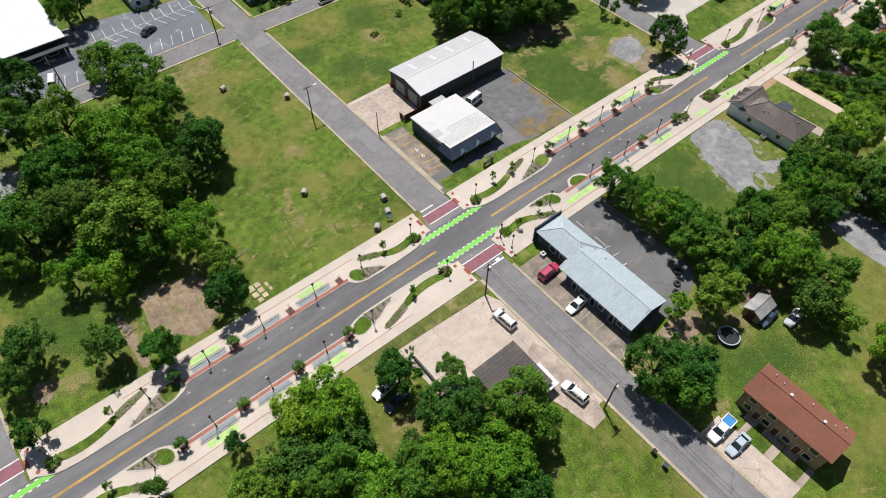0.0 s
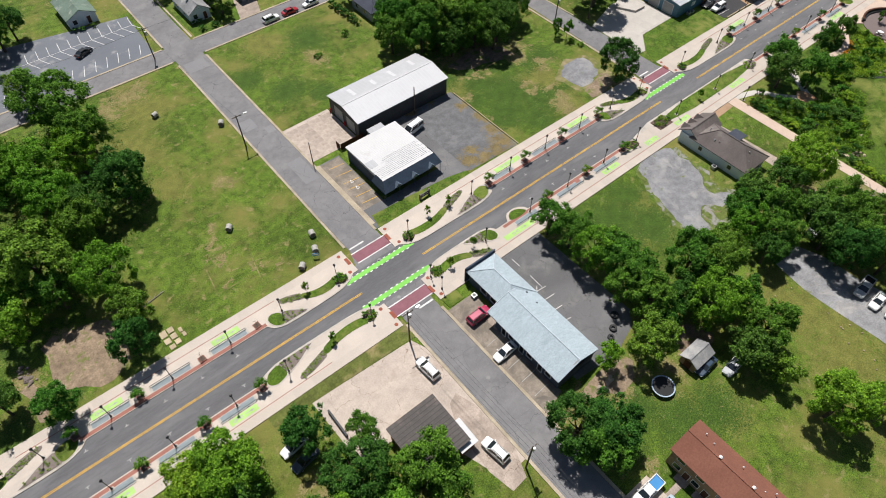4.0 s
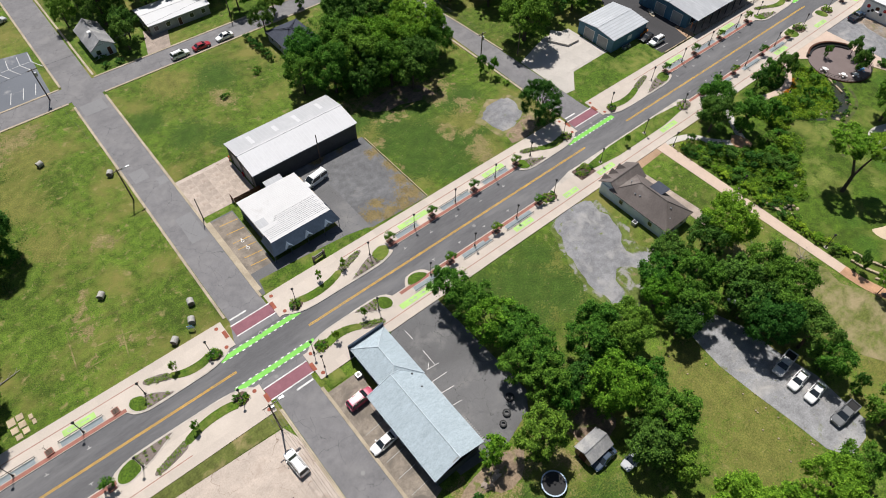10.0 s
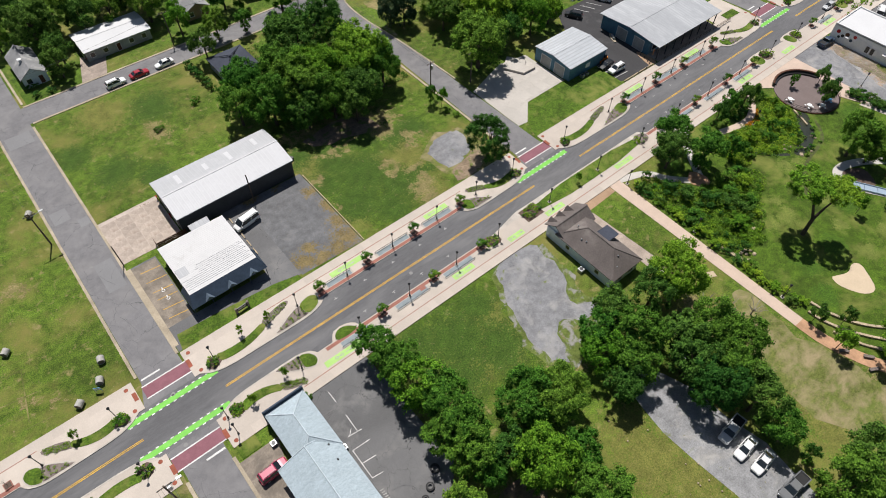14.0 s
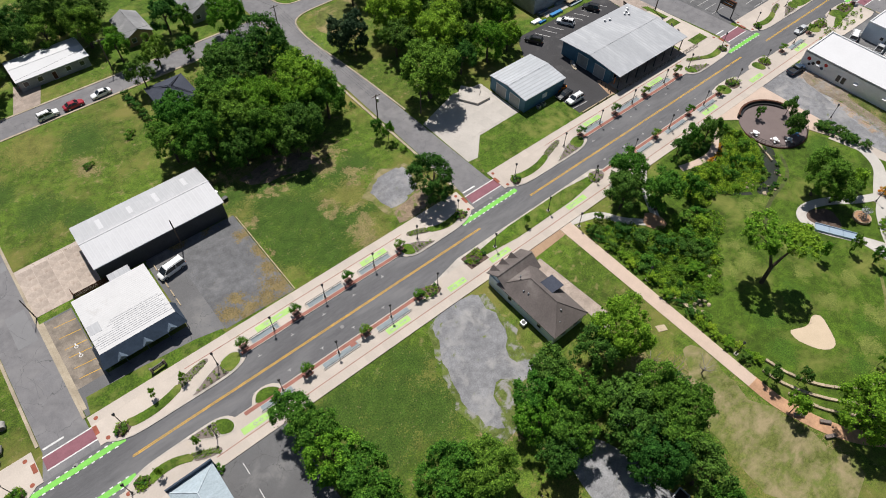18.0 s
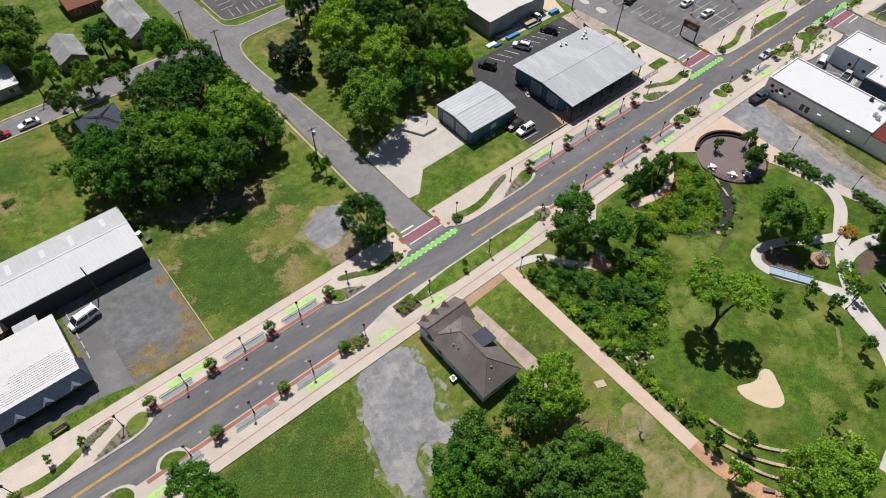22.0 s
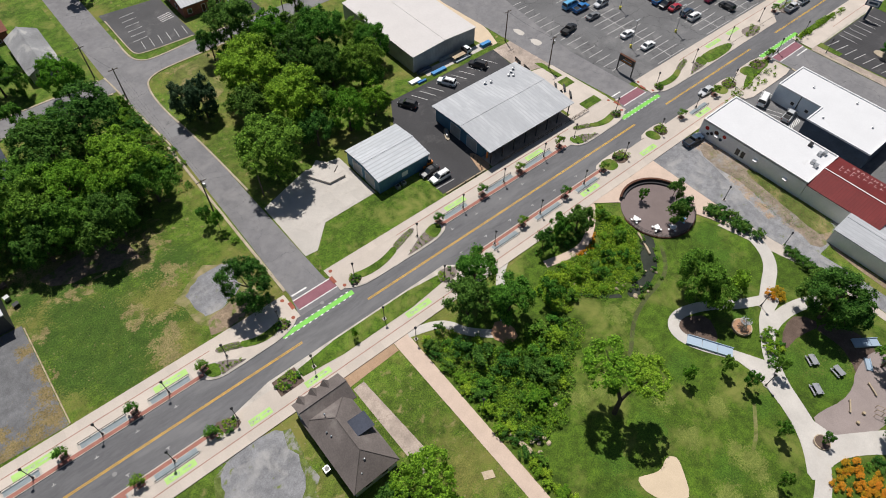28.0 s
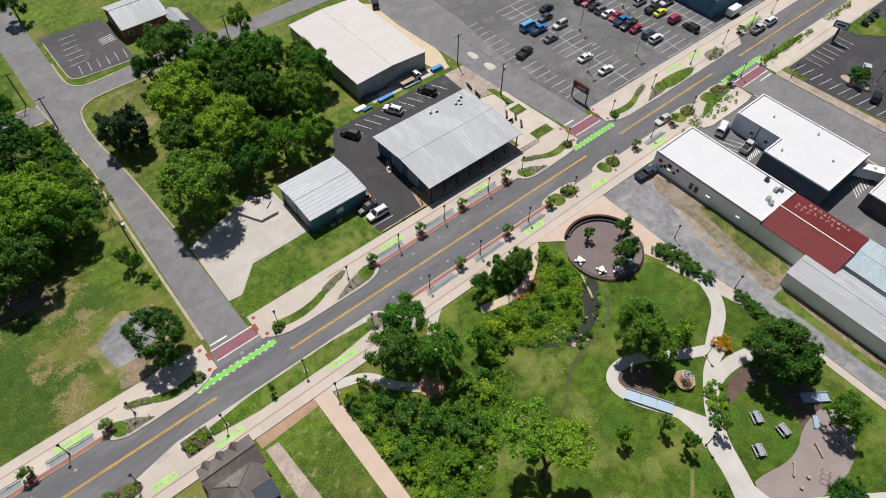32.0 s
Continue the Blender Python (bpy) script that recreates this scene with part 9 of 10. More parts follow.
# the forked park tree
def park_tree():
    t = thing("park_tree", 165.6, 13.8, 0, 0, "tall forked park tree with two open leafy crowns", "tree")
    f = Form()
    f.tube((0, 0, -0.2), (0.1, 0.2, 4.6), 0.44, 0.36, 10)
    f.tube((0.1, 0.2, 4.5), (-0.3, 2.2, 9.4), 0.33, 0.2, 8)
    f.tube((0.1, 0.2, 4.5), (1.0, -0.2, 7.2), 0.31, 0.22, 8)
    f.tube((1.0, -0.2, 7.2), (1.9, -0.9, 10.6), 0.22, 0.12, 8)
    for a, b in (((-0.3, 2.2, 9.4), (-2.6, 4.4, 12.2)), ((-0.3, 2.2, 9.4), (0.6, 6.0, 12.6)), ((-0.3, 2.2, 9.2), (-0.8, 3.6, 13.4)), ((1.5, -0.6, 9.2), (4.2, -2.4, 12.0)), ((1.8, -0.8, 10.2), (1.6, 0.8, 12.8)), ((-0.1, 1.6, 8.2), (-2.8, 2.4, 10.6))):
        f.tube(a, b, 0.13, 0.04, 6)
    part("trunk", f, BARK, t)
    for (x, y, z), r, s in (((-1.0, 4.2, 12.4), 4.3, 131), ((2.1, -1.1, 12.0), 3.7, 132)):
        c = new("crown", crown_mesh("crown", LEAFBRIGHT, s, 17, 9000, 0.042, 0.7, 0.14, 70))
        c.parent, c.location, c.scale = t, (x, y, z), (r, r, r * 0.85)


park_tree()

# dead grey tree and fallen limb
t = thing("dead_tree", 135.6, 12.4, 0, 0, "bare grey dead tree without leaves", "tree")
f = Form()
f.tube((0, 0, -0.2), (0.3, 0.1, 2.6), 0.2, 0.13, 7)
rr = random.Random(5)
for i in range(9):
    a = i * 0.75
    tip = (math.cos(a) * rr.uniform(1.6, 3.2), math.sin(a) * rr.uniform(1.6, 3.2), rr.uniform(3.0, 5.4))
    f.tube((0.2, 0.1, rr.uniform(1.4, 2.6)), tip, 0.08, 0.02, 5)
    f.tube(Vector((0.2, 0.1, 2.2)).lerp(Vector(tip), 0.6), Vector(tip) + Vector((rr.uniform(-1, 1), rr.uniform(-1, 1), 0.6)), 0.04, 0.012, 4)
part("trunk", f, PALEBARK, t)
for x, y, turn, k in ((141.0, 9.6, 160, 0.75), (134.9, 16.6, 220, 0.8)):
    d = thing("dead_tree", x, y, 0, turn, "small bare grey dead tree without leaves", "tree")
    part("trunk", f, PALEBARK, d)
    d.scale = (k, k, k)
rocks = thing("rock_pile", -8.0, 79.4, 0, 0, "grey broken rocks piled among weeds", "rocks")
for i in range(26):
    x, y, k = trng.gauss(0, 0.5), trng.uniform(-2.4, 2.6), trng.uniform(0.16, 0.42)
    part("rock", Form().blob((x, y, k * 0.4), (k * 1.2, k, k * 0.6), 6, 4, 0.5), MULCHGREY, rocks)
t = thing("yard_wall", 28.3, 39.2, 0, 0, "low dark block wall beside the yard", "wall")
for i in range(7):
    part("block", Form().box(-0.15, -2.7 + i * 0.78, 0, 0.15, -1.95 + i * 0.78, 0.9), CHARCOAL, t)
t = thing("fallen_branch", 15, 80.6, 0.0, 8, "bare fallen branch lying on the grass", "branch")
f = Form().tube((-2.6, 0, 0.12), (2.6, 0.3, 0.2), 0.12, 0.05, 6)
for x in (-1, 0.2, 1.4):
    f.tube((x, 0.1, 0.15), (x + 1.1, 0.9, 0.35), 0.05, 0.015, 5)
part("limb", f, PALEBARK, t)

# ---- meadow things ----
for x, y, turn in ((36.5, 128.7, 20), (47.2, 116.5, 60), (33.9, 87.0, 50), (46.0, 75.3, 80), (44.4, 71.6, 70), (40.3, 69.6, 45)):
    b = thing("hay_bale", x, y, 0, turn, "round grey weathered hay bale lying on grass", "hay bale", "hay bales")
    part("roll", Form().tube((-0.6, 0, 0.62), (0.6, 0, 0.62), 0.62, n=20), HAY, b)
    for sx in (-1, 1):
        part("end_face", Form().tube((sx * 0.58, 0, 0.62), (sx * 0.615, 0, 0.62), 0.54, n=18), MULCHGREY, b)
b = thing("notice_sign", 43.6, 70.0, 0, -30, "small blue and white notice sign on posts", "sign")
part("board", Form().box(-0.6, -0.03, 0.7, 0.6, 0.03, 1.5), COAT["skyblue"], b)
part("strip", Form().box(-0.5, -0.045, 0.95, 0.5, -0.03, 1.25), WHITEPLASTIC, b)
for x in (-0.5, 0.5):
    part("post", Form().box(x - 0.04, -0.04, -0.1, x + 0.04, 0.04, 1.5), WHITEPLASTIC, b)
slabs = thing("slab_pile", 14.4, 70.6, 0, 0, "flat pale stone slabs laid on grass", "slabs")
for i, (x, y, w, d) in enumerate(((-1.6, 1.2, 1.2, 1.5), (-0.2, 1.5, 1.1, 1.2), (-1.5, -0.4, 1.1, 1.2), (-0.2, 0.0, 1.1, 1.2), (-1.2, -1.8, 1.0, 1.0), (0.0, -1.4, 1.0, 1.1), (1.5, 0.6, 0.6, 1.0), (1.7, -0.6, 0.6, 1.0))):
    part("slab", Form().box(x, y, 0, x + w, y + d, 0.12, 0.02), STONE, slabs)
lines = Form()
for x0, y0, x1, y1 in ((26.0, 83.2, 35.1, 82.3), (26.0, 83.2, 24.9, 74.6), (24.9, 74.4, 30.7, 74.3), (34.7, 82.1, 32.8, 71.9), (29.5, 77.6, 35.6, 76.6), (32.0, 71.1, 36.1, 70.7)):
    d = Vector((x1 - x0, y1 - y0)).normalized()
    n = Vector((-d.y, d.x)) * 0.11
    lines.prism([(x0 + n.x, y0 + n.y), (x1 + n.x, y1 + n.y), (x1 - n.x, y1 - n.y), (x0 - n.x, y0 - n.y)], 0.0, 0.016)
tagged(part("worn_traces", lines, DRYGRASS), "faint dry traces of old foundations in grass", "grass", "", "structure")
for x, y, r in ((78.6, 24.7, 0.75), (76.3, 23.0, 0.68), (74.6, 22.0, 0.6)):
    t = thing("tractor_tyre", x, y, 0.03, 0, "large black tractor tyre lying flat", "tyre", "old tyres")
    part("tread", Form().ring(0, 0, 0, 0.4, r * 0.55, r, n=24), RUBBER, t)
    part("inner_lip", Form().ring(0, 0, 0.3, 0.42, r * 0.5, r * 0.62, n=24), BLACKMETAL, t)
t = thing("trampoline", 74.0, 10.1, 0, 0, "round trampoline with black mat and pale rim", "trampoline")
part("mat", Form().tube((0, 0, 0.74), (0, 0, 0.78), 1.8, n=36), RUBBER, t)
part("rim_pad", Form().ring(0, 0, 0.74, 0.84, 1.8, 2.0, n=36), BLUEBRIDGE, t)
for i in range(8):
    a = i * math.pi / 4
    part("leg", Form().tube((1.9 * math.cos(a), 1.9 * math.sin(a), 0), (1.9 * math.cos(a), 1.9 * math.sin(a), 0.76), 0.04), STEEL, t)
t = thing("rubble_heap", 67.2, 16.8, 0, 0, "heap of broken concrete and scrap", "rubble")
for i in range(14):
    x, y = trng.uniform(-1.6, 1.6), trng.uniform(-0.9, 0.9)
    s = trng.uniform(0.2, 0.5)
    part("chunk", Form().blob((x, y, s * 0.4), (s * 1.3, s, s * 0.6), 6, 4, 0.5), OLDCONCRETE, t)
t = thing("concrete_kerb_block", 56.9, 19.6, 0, 60, "long concrete parking block", "block")
part("block", Form().box(-1.2, -0.15, 0, 1.2, 0.15, 0.25, 0.04), OLDCONCRETE, t)
for x, y, n in ((48.0, 5.1, 0), (47.6, 2.6, 1)):
    t = thing("wheelie_bin", x - 0.6, y, 0, 0, "dark wheeled rubbish bin at the roadside", "bin", "wheeled bins")
    part("tub", Form().box(-0.3, -0.3, 0.05, 0.3, 0.3, 1.0), BLACKMETAL, t)
    part("lid", Form().box(-0.33, -0.33, 1.0, 0.33, 0.36, 1.08), RUBBER if n == 0 else COAT["navy"], t)
    for s in (-1, 1):
        part("wheel", Form().tube((s * 0.26, 0.3, 0.12), (s * 0.32, 0.3, 0.12), 0.12, n=10), RUBBER, t)
t = thing("bench_sign", 69.8, 69.2, 0.06, 4, "dark monument sign on two stone posts", "sign")
part("board", Form().box(-1.1, -0.08, 0.45, 1.1, 0.08, 1.35), BLACKMETAL, t)
for x in (-1.2, 1.2):
    part("post", Form().box(x - 0.18, -0.18, 0, x + 0.18, 0.18, 1.6), MULCHGREY, t)
part("lettering_bar", Form().box(-0.8, -0.1, 0.75, 0.8, -0.08, 1.05), STEEL, t)

# odds and ends behind the long shed
for x, y, w, d, h, mt, lab in ((95.6, 99.0, 0.9, 0.8, 0.9, STEEL, "grey metal cabinet behind the shed"), (95.7, 102.4, 1.2, 1.0, 0.6, POLEWOOD, "weathered timber crate behind the shed"), (96.4, 96.6, 1.0, 0.8, 0.7, BLACKMETAL, "dark metal crate behind the shed")):
    t = thing("crate", x, y, 0, 12, lab, "crate", "crates behind the shed")
    part("box", Form().box(0, 0, 0.08, w, d, h), mt, t)
    part("lid", Form().box(-0.04, -0.04, h, w + 0.04, d + 0.04, h + 0.06), mt, t)
    for k in (0.05, w - 0.2):
        part("runner", Form().box(k, 0, 0, k + 0.15, d, 0.08), TIMBER, t)
for x, y in ((64.4, 149.0 + 4.6), (61.0, 154.2), (66.4, 156.2)):
    shrub(x, y, 1.1, 1)

# timber edging round the gravel yard
e = thing("timber_edging", 0, 0, 0, 0, "low timber beams edging the gravel yard", "edging")
for i in range(10):
    part("beam", Form().box(96.15, 68.6 + i * 2.3, 0, 96.35, 70.75 + i * 2.3, 0.24), TIMBER, e)
e = thing("timber_edging", 0, 0, 0, 0, "low timber beams beside the shop", "edging")
for i in range(5):
    part("beam", Form().box(78.1, 78.8 + i * 2.5, 0, 78.3, 80.6 + i * 2.5, 0.2), TIMBER, e)

# railing along the big shop and the timber retaining edge
def railing(x0, x1, y, z=0.14, label="brown metal railing beside the ramp"):
    r = thing("railing", 0, 0, 0, 0, label, "railing", "ramp railings")
    n = int((x1 - x0) / 1.5)
    for i in range(n + 1):
        x = x0 + (x1 - x0) * i / n
        part("post", Form().box(x - 0.04, y - 0.04, z - 0.1, x + 0.04, y + 0.04, z + 1.0), POLEWOOD, r)
    for h in (0.35, 0.65, 1.0):
        part("rail", Form().box(x0, y - 0.03, z + h - 0.03, x1, y + 0.03, z + h + 0.03), POLEWOOD, r)


railing(190.0, 209.8, 68.0), railing(211.2, 219.0, 67.9)
e = thing("timber_edging", 0, 0, 0, 0, "pale timber retaining edge beside the yard", "edging")
for i in range(9):
    x = 175.4 + i * 1.25
    part("beam", Form().box(x, 68.62, 0, x + 1.2, 68.86, 0.35), TIMBER, e)
patch("mulch_bed", [(187.0, 75.0), (188.4, 74.2), (188.8, 68.6), (185.6, 68.6), (185.8, 70)], 0.07, TANBARK, "bed of tan bark mulch with bollards", "mulch", 0.1)
for x, y in ((187.2, 73.2), (187.0, 71.8), (186.6, 70.4), (186.2, 69.4), (183.6, 68.5), (180.6, 68.5)):
    t = thing("bollard", x, y, 0, 0, "short dark bollard in a mulch bed", "bollard", "bollards")
    part("post", Form().tube((0, 0, 0), (0, 0, 0.7), 0.12, n=10), BLACKMETAL, t)
    part("cap", Form().tube((0, 0, 0.7), (0, 0, 0.8), 0.13, 0.05, n=10), BLACKMETAL, t)
t = thing("feather_flag", 188.6, 70.8, 0.06, 0, "tall orange advertising flag on a pole", "flag")
part("pole", Form().tube((0, 0, 0), (0, 0, 2.6), 0.03), STEEL, t)
part("flag", Form().box(0.02, -0.02, 0.7, 0.5, 0.02, 2.5, 0.0), ORANGE, t)
t = thing("covered_bed", 187.4, 82.8, 0.05, 60, "raised kerb island with a metal bench", "island")
part("kerb", Form().prism(rounded(rect(-2.0, -0.6, 2.0, 0.6), smooth=2), 0, 0.18), OLDKERB, t)
part("bench", Form().box(-1.0, -0.3, 0.18, 1.0, 0.3, 0.7, 0.05), STEEL, t)
for x, y, turn in ((218.0, 76.4, 0), (219.4, 79.0, 50), (220.6, 77.2, 50), (219.8, 74.4, 50), (219.0, 88.8, 80), (219.4, 92.4, 80)):
    t = thing("bench", x, y, 0.1, turn, "grey metal bench beside the shop", "bench", "shop benches")
    part("seat", Form().box(-1.1, -0.25, 0.42, 1.1, 0.25, 0.48), BLACKMETAL, t)
    part("backrest", Form().box(-1.1, 0.22, 0.5, 1.1, 0.28, 0.95), BLACKMETAL, t)
    for dx in (-0.9, 0.9):
        part("leg", Form().box(dx - 0.05, -0.22, 0, dx + 0.05, 0.22, 0.42), BLACKMETAL, t)

# stacked sheeting behind the warehouse
for x, y, w, d, h, m, lab in ((198.6, 101.4, 4.4, 1.1, 0.6, BLUETARP, "bright blue wrapped sheet stack"), (196.0, 103.6, 4.0, 1.3, 0.8, COAT["navy"], "dark blue metal sheet stack"), (203.6, 104.4, 4.6, 0.9, 0.7, GRATE, "grey-blue metal sheet stack"),
                              (206.5, 101.6, 4.8, 0.9, 0.4, BLUESHINGLE, "pale metal sheet stack on the grass"), (216.0, 102.4, 3.2, 1.2, 0.9, BLUETARP, "bright blue wrapped sheet stack"), (192.0, 101.8, 3.2, 1.4, 0.5, WHITEPLASTIC, "white wrapped bundle on grass"), (193.6, 99.6 + 1.4, 2.6, 0.6, 0.5, COAT["blue"], "blue drum bundle on grass")):
    t = thing("sheet_stack", x, y, 0, 0, lab, "stack", "sheet stacks")
    part("pallet", Form().box(0, 0, 0, w, d, 0.12), TIMBER, t)
    for k in range(3):
        part("sheet", Form().box(0.03 * k, 0.02 * k, 0.12 + k * h / 3.4, w - 0.04 * k, d - 0.03 * k, 0.12 + (k + 0.9) * h / 3.4), m, t)

# billboard in the car park and shop sign further on
t = thing("billboard", 237.0, 72.1, 0, 92, "black framed electronic sign on two posts", "sign")
for x in (-2.2, 2.2):
    part("post", Form().box(x - 0.12, -0.12, 0, x + 0.12, 0.12, 3.2), BLACKMETAL, t)
part("panel", Form().box(-2.3, -0.25, 2.9, 2.3, 0.25, 4.6), BLACKMETAL, t)
part("header", Form().box(-2.3, -0.3, 4.6, 2.3, 0.3, 4.72), BROWNWOOD, t, "red sign header")
for i in range(3):
    for sg in (-1, 1):
        part("message_bar", Form().box(-1.6, sg * 0.26, 3.2 + i * 0.45, 1.4 - 0.4 * i, sg * 0.28, 3.34 + i * 0.45), (ORANGE, CLEARLENS, ORANGE)[i], t)
t = thing("pylon_sign", 308.6, 45.6, 0, -72, "grey pylon sign with a pale panel", "sign")
part("post", Form().box(-0.3, -0.3, 0, 0.3, 0.3, 4.0), MANSARD, t)
part("panel", Form().box(-1.8, -0.25, 4.0, 1.8, 0.25, 5.8), MANSARD, t)
part("panel_face", Form().box(-1.5, -0.28, 4.2, 1.5, -0.25, 5.6), CLEARLENS, t)
part("lettering_bar", Form().box(-1.1, -0.3, 4.6, 1.1, -0.28, 5.2), COAT["navy"], t)
for x, y in ((247.0, 78.2), (259.0, 92.0), (262, 75), (277, 92)):
    t = thing("lot_lamp", x, y, 0, 0, "tall grey car park lamp on a yellow base", "street lamp", "car park lamps")
    part("base", Form().tube((0, 0, 0), (0, 0, 0.8), 0.32, n=12), COAT["yellow"], t)
    part("post", Form().tube((0, 0, 0.8), (0, 0, 8.0), 0.1, 0.07), STEEL, t)
    part("lamp_head", Form().box(-0.8, -0.15, 7.9, 0.8, 0.15, 8.05), STEEL, t)

# bins and a planted island in the far car park
sheet("far_lawn", [(316.6, 46.2), (330, 47.0), (330.4, 41.5), (322, 37.5), (316.6, 42.8)], 0.1, LAWN, "small lawn beside the far car park", "lawn")
for x, y in ((323.0, 44.2), (326.4, 44.4), (329.6, 44.6)):
    t = thing("dumpster", x, y, 0.1, 8, "dark green steel rubbish container with lid", "container", "rubbish containers")
    part("tub", Form().box(-1.0, -0.7, 0.1, 1.0, 0.7, 1.2, -0.06), GREENTUB, t)
    part("lid", Form().box(-1.1, -0.8, 1.2, 1.1, 0.8, 1.28), BLACKMETAL, t)
    for sx in (-0.8, 0.8):
        part("skid", Form().box(sx - 0.1, -0.7, 0, sx + 0.1, 0.7, 0.1), BLACKMETAL, t)
sheet("lot_island", rounded([(294.8, 36.2), (297.6, 36.4), (298.4, 32), (297.4, 29), (295.2, 29.2)], smooth=2), 0.14, OLDKERB, "raised kerb island with a round tree", "kerb")
plant(296.4, 32.6, 2.7, "d", 2.4)

# ---- plaza ----
w = thing("seat_wall", 0, 0, 0, 0, "curved dark brown brick seat wall round the terrace", "wall")
part("wall", Form().ring(PX, PY, 0.1, 1.1, PR + 0.05, PR + 0.4, 8, 122, 48), DARKROOF, w)
part("seat", Form().ring(PX, PY, 0.2, 0.6, PR - 0.55, PR + 0.02, 12, 118, 44), BLACKMETAL, w)
part("cap", Form().ring(PX, PY, 1.1, 1.18, PR, PR + 0.46, 8, 122, 48), BROWNWOOD, w)
r = thing("terrace_railing", 0, 0, 0, 0, "black metal railing along the terrace edge", "railing")
for i in range(27):
    a = radians(168 + i * 6.2)
    part("post", Form().tube((PX + PR * math.cos(a), PY + PR * math.sin(a), 0.1), (PX + PR * math.cos(a), PY + PR * math.sin(a), 1.2), 0.035, n=6), BLACKMETAL, r)
for z in (0.35, 0.75, 1.15):
    part("rail", Form().ring(PX, PY, z, z + 0.05, PR - 0.03, PR + 0.03, 168, 330, 48), BLACKMETAL, r)
part("fascia", Form().ring(PX, PY, -0.5, 0.2, PR + 0.02, PR + 0.25, 160, 335, 48), BROWNWOOD, r)
for x, y, m in ((200.7, 38.4, WHITEPLASTIC), (202.2, 34.2, WHITEPLASTIC), (204.7, 32.2, WHITEPLASTIC), (207.9, 32.4, COAT["skyblue"])):
    t = thing("cafe_table", x, y, 0.22, trng.uniform(0, 90), "round cafe table with four attached seats", "table", "terrace tables")
    part("top", Form().tube((0, 0, 0.7), (0, 0, 0.76), 0.6, n=20), m, t)
    part("pedestal", Form().tube((0, 0, 0), (0, 0, 0.7), 0.08), m, t)
    for i in range(4):
        a = i * math.pi / 2
        s = part("seat", Form().tube((0.85 * math.cos(a), 0.85 * math.sin(a), 0.42), (0.85 * math.cos(a), 0.85 * math.sin(a), 0.47), 0.24, n=12), m, t)
        part("seat_arm", Form().tube((0, 0, 0.25), (0.85 * math.cos(a), 0.85 * math.sin(a), 0.43), 0.03, n=5), m, s)
plant(206.0, 41.2, 0.95, "m", 2.4)

# sculpture, picnic tables and bridge
t = thing("sculpture", 195.8, 9.8, 0.02, 0, "tangled steel sculpture on a round orange base", "sculpture")
part("base", Form().tube((0, 0, 0), (0, 0, 0.5), 1.75, n=32), FLAGSTONE, t)
part("base_rim", Form().ring(0, 0, 0.4, 0.56, 1.6, 1.8, n=32), TIMBER, t)
f = Form()
for i in range(9):
    a, b = i * 0.7, i * 0.7 + 2.2
    part("steel_strut", Form().tube((0.9 * math.cos(a), 0.9 * math.sin(a), 0.5), (0.8 * math.cos(b), 0.8 * math.sin(b), 2.6 + 0.25 * (i % 3)), 0.07, n=6), STEEL, t)
for i in range(4):
    part("steel_hoop", Form().ring(0.3 * math.cos(i * 1.6), 0.3 * math.sin(i * 1.6), 1.9 + 0.25 * i, 2.0 + 0.25 * i, 0.55, 0.68, 20, 320, 16), STEEL, t)
for x, y, turn in ((199.6, -1.9, 60), (201.1, -5.9, 75), (195.1, -5.3, 60)):
    t = thing("picnic_table", x, y, 0.02, turn, "grey park picnic table with two benches", "picnic table", "picnic tables")
    part("top", Form().box(-1.0, -0.4, 0.7, 1.0, 0.4, 0.76), STEEL, t)
    for sg in (-1, 1):
        part("bench", Form().box(-1.0, sg * 0.62, 0.42, 1.0, sg * 0.9, 0.47), STEEL, t)
        part("leg", Form().box(sg * 0.7 - 0.05, -0.8, 0, sg * 0.7 + 0.05, 0.8, 0.7, 0.02), STEEL, t)
for x, y, turn, L_, W_ in ((188.2, 11.2, -60, 8.0, 1.9), (210.4, -6.2, -36, 4.8, 1.6), (206.6, -8.6, 40, 2.4, 0.9)):
    t = thing("footbridge" if L_ > 3 else "slide", x, y, 0.05, turn, "pale blue metal deck laid over the path" if L_ > 3 else "short pale blue play slide", "bridge" if L_ > 3 else "slide")
    n = 3 if L_ > 3 else 1
    for k in range(n):
        part("deck_panel", Form().box(-L_ / 2 + k * L_ / n + 0.05, -W_ / 2, 0.02, -L_ / 2 + (k + 1) * L_ / n - 0.05, W_ / 2, 0.2), BLUEBRIDGE, t)
    for sg in (-1, 1):
        part("side_rail", Form().box(-L_ / 2, sg * W_ / 2 - 0.05, 0.05, L_ / 2, sg * W_ / 2 + 0.05, 0.42), BLUEBRIDGE, t)
for x, y, turn in ((202.6, -11.4, 60), (206.5, -13.8, 85), (196.8, -10.5, 30)):
    t = thing("balance_beam", x, y, 0.05, turn, "low timber balance beam on the play court", "play beam", "play beams")
    part("beam", Form().box(-1.2, -0.1, 0.25, 1.2, 0.1, 0.42), TIMBER, t)
    for dx in (-1.0, 1.0):
        part("foot", Form().box(dx - 0.08, -0.15, 0, dx + 0.08, 0.15, 0.25), POLEWOOD, t)
t = thing("play_frame", 199.4, -14.2, 0.05, 20, "low timber play frame with hoops", "play frame")
for k in range(3):
    for dx in (-0.3, 0.3):
        part("upright", Form().tube((k * 0.9 - 0.9, dx * 2, 0), (k * 0.9 - 0.9, dx * 2, 0.9), 0.05), TIMBER, t)
    part("crossbar", Form().tube((k * 0.9 - 0.9, -0.65, 0.9), (k * 0.9 - 0.9, 0.65, 0.9), 0.05), TIMBER, t)
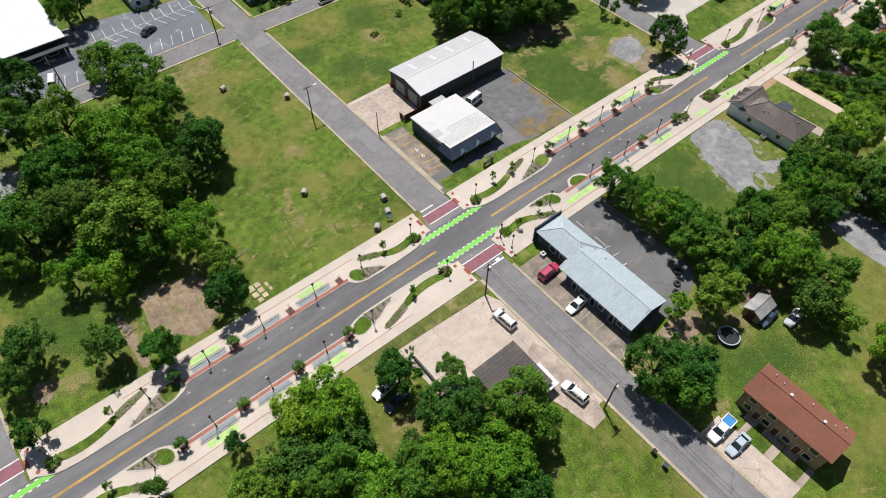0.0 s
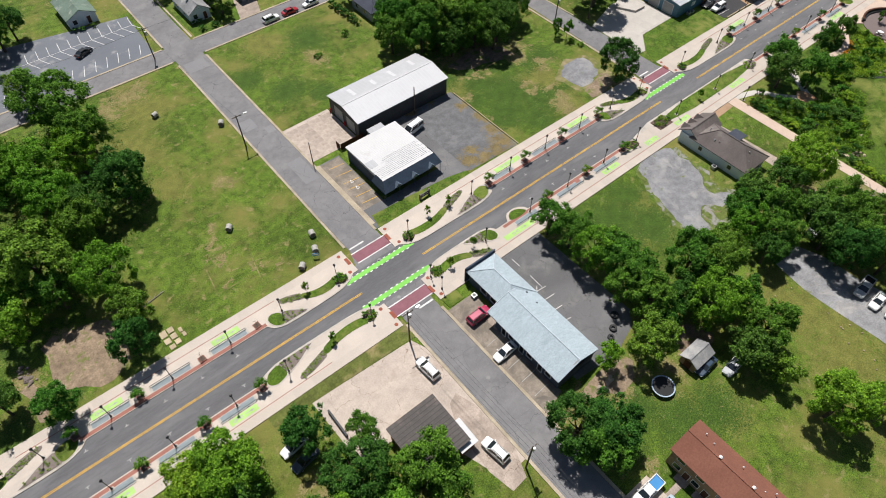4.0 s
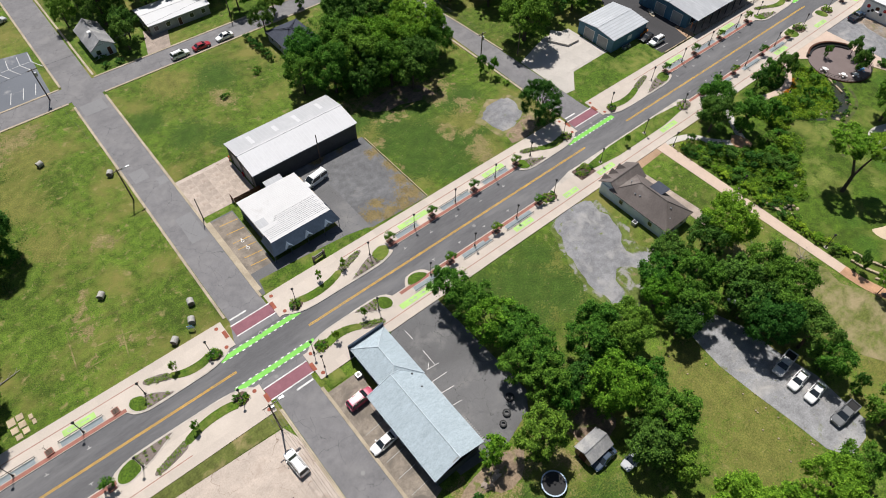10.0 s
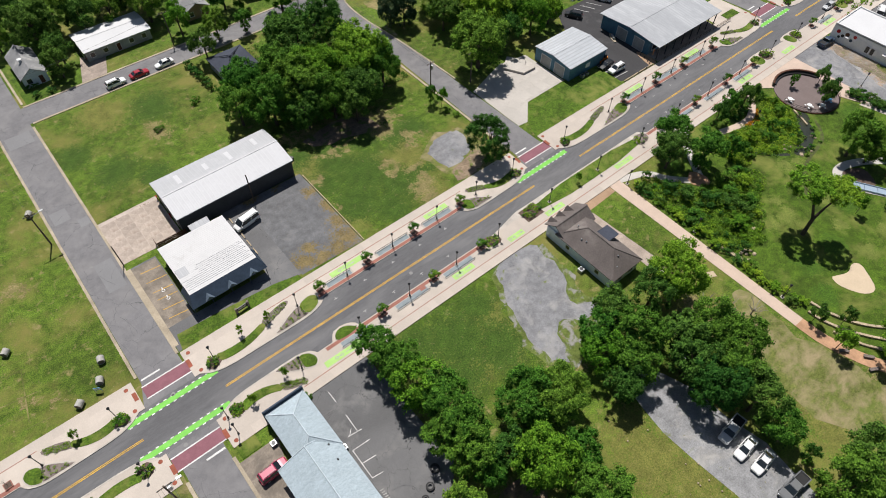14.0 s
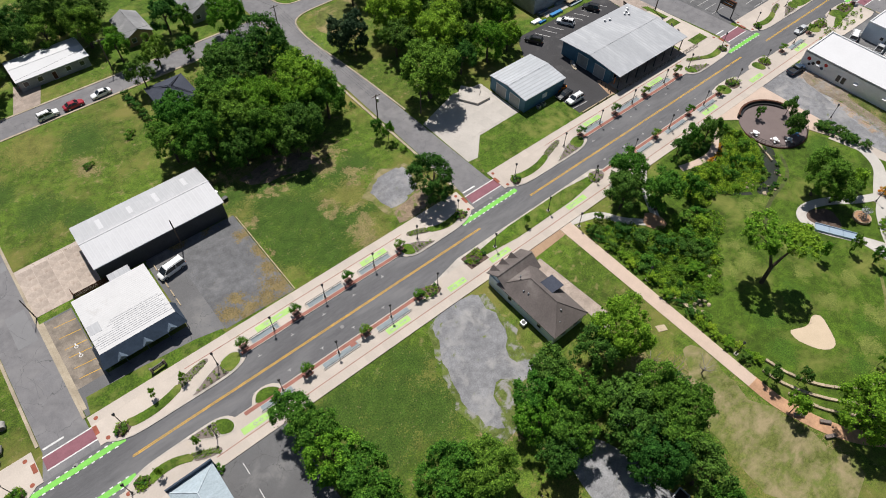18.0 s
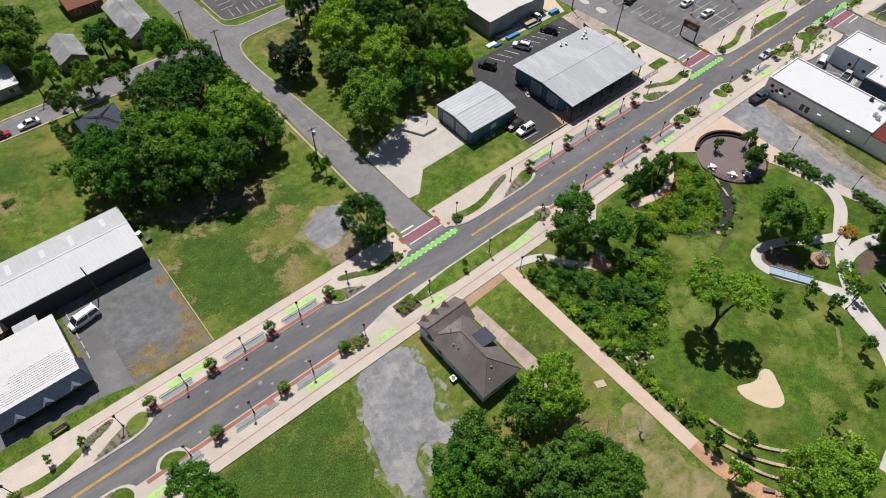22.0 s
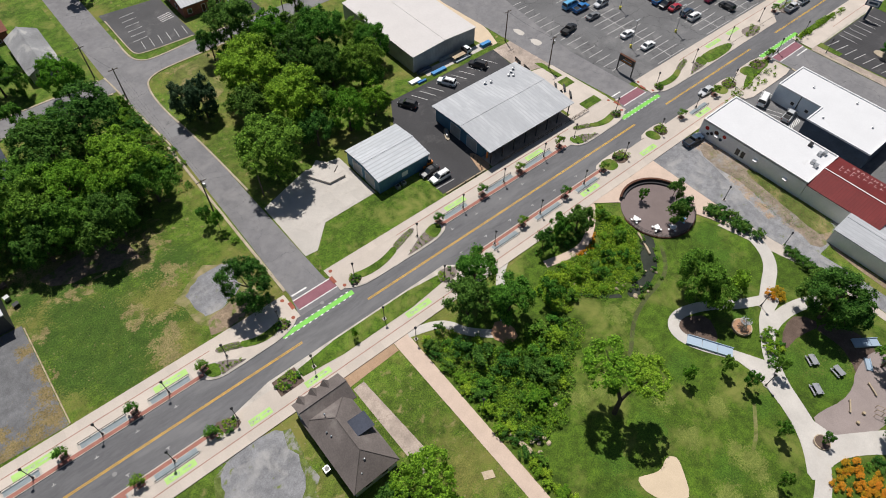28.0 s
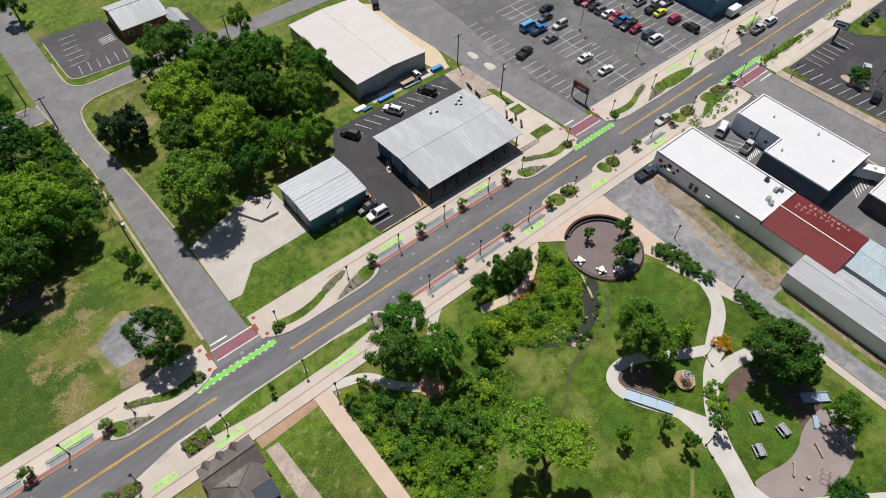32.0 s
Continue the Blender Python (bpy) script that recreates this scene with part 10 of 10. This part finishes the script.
for x, y in ((195.1, -12.8), (197.4, -12.6)):
    t = thing("stump_seat", x, y, 0.05, 0, "short timber stump seat", "stump", "stump seats")
    part("stump", Form().tube((0, 0, 0), (0, 0, 0.45), 0.26, n=10), TIMBER, t)
t = thing("round_planter", 187.6, -10.8, 0.06, 0, "round mulched tree planter ringed by stone", "planter")
part("ring", Form().ring(0, 0, 0, 0.2, 1.15, 1.3, n=28), STONE, t)
part("mulch", Form().tube((0, 0, 0), (0, 0, 0.14), 1.15, n=28), MULCH, t)
plant(187.6, -10.8, 0.8, "m", 2.2)


def stone_arc(pts, label, w=0.45):
    t = thing("stone_seat_wall", 0, 0, 0, 0, label, "wall", "stone terraces")
    p = [Vector(q) for q in pts]
    for _ in range(2):
        out = [p[0]]
        for a, b in zip(p, p[1:]):
            out += [a.lerp(b, 0.25), a.lerp(b, 0.75)]
        p = out + [p[-1]]
    for a, b in zip(p, p[1:]):
        k = max(1, round((b - a).length / 1.1))
        for i in range(k):
            c, d = a.lerp(b, i / k), a.lerp(b, (i + 0.95) / k)
            n = Vector((-(d - c).y, (d - c).x)).normalized() * w * trng.uniform(0.45, 0.56)
            part("stone", Form().prism([tuple(c + n), tuple(d + n), tuple(d - n), tuple(c - n)], 0, trng.uniform(0.36, 0.46)), STONE, t)


stone_arc([(151.7, 4.0), (152.2, 0.6), (153.8, -3.5), (157.6, -8.0), (162.4, -11.0), (168.0, -11.8)], "curved row of pale stone seats in the lawn")
stone_arc([(149.6, 3.2), (149.8, 0.4), (150.9, -2.6), (153.2, -6.6), (156.5, -10.5)], "curved row of pale stone seats in the lawn")
stone_arc([(149.2, -2.0), (150.9, -7.2), (154.3, -11.4), (158.5, -15), (166.7, -15.2)], "curved row of pale stone seats in the lawn")
stone_arc([(149.9, 22.2), (150.4, 17.8)], "short pale stone wall by the garden", 0.7)
stone_arc([(198.6, 36), (197.2, 33), (196.2, 31)], "row of pale stones along the pond", 0.4)
for x, y, turn in ((147.0, -5.2, -45), (149.3, -8.6, -50), (147.7, -10.4, -30)):
    t = thing("stone_bench", x, y, 0.05, turn, "flat grey stone bench on flagstones", "bench", "stone benches")
    part("seat", Form().box(-0.9, -0.3, 0.32, 0.9, 0.3, 0.46, 0.02), MULCHGREY, t)
    for dx in (-0.6, 0.6):
        part("support", Form().box(dx - 0.12, -0.24, 0, dx + 0.12, 0.24, 0.32), MULCHGREY, t)
for i in range(26):
    x, y = trng.choice(((152.6, 17.8), (151.6, 19), (160.2, 20.8), (185.5, 30.5), (178.5, 35.4), (193, 28.4), (187.6, 26.4)))
    b = tagged(part("boulder", Form().blob((x + trng.uniform(-1.4, 1.4), y + trng.uniform(-1.0, 1.0), 0.12), (trng.uniform(0.25, 0.55), trng.uniform(0.2, 0.45), 0.25), 8, 5, 0.5), STONE), "pale rounded boulder beside the stream", "boulder", "stream boulders")
sheet("stone_slab", [(142.2, 20.6), (143.8, 19.8), (143.4, 18.6), (141.8, 19.4)], 0.1, STONE, "flat pale concrete slab in the grass", "slab", "")
for i in range(16):
    x, y = trng.uniform(104, 112), trng.uniform(-12, 14)
    t = tagged(part("marker_stone", Form().blob((x, y, 0.1), (0.16, 0.16, 0.16), 6, 4, 0.3), STONE), "small pale marker stone in the grass", "stone", "marker stones")

# ---- pavement slabs, last ----
slab_long = Form().box(-0.93, -0.79, 0.1, 0.93, 0.79, 0.168).mesh("slab", CONCRETE)
for ob, a, b, sy in walks:
    a, b = max(a, -36), min(b, 300)
    if b - a < 20:
        continue
    n = int((b - a) / 1.9)
    for i in range(n):
        for v in ((9.65,) if (i % 1 == 0) else ()):
            s = new("slab", slab_long)
            s.parent = ob
            s.location = (a + 0.95 + i * 1.9, off(sy, v), 0)
yard_slab = Form().box(-1.46, -1.46, 0.0, 1.46, 1.46, 0.05)
for host, x0, y0, nx, ny, slab_mesh in (("hangar_apron", 58.4, 94.2, 4, 4, yard_slab.mesh("slab", STAINEDSLAB)), ("apron_second", 152.4, 80.6, 4, 4, yard_slab.mesh("slab", APRON))):
    ob = bpy.data.objects[host]
    for i in range(nx):
        for j in range(ny):
            s = new("slab", slab_mesh)
            s.parent = ob
            s.location = (x0 + i * 3.0, y0 + j * 3.0, 0)

# the patterns from which the copies were made are no longer needed
for ob in [ob for kind in (BIG, MEDIUM, SMALL) for stock in kind.values() for ob in stock] + CONIFER + SHRUBS + STOCK:
    for o in (*ob.children_recursive, ob):
        bpy.data.objects.remove(o)
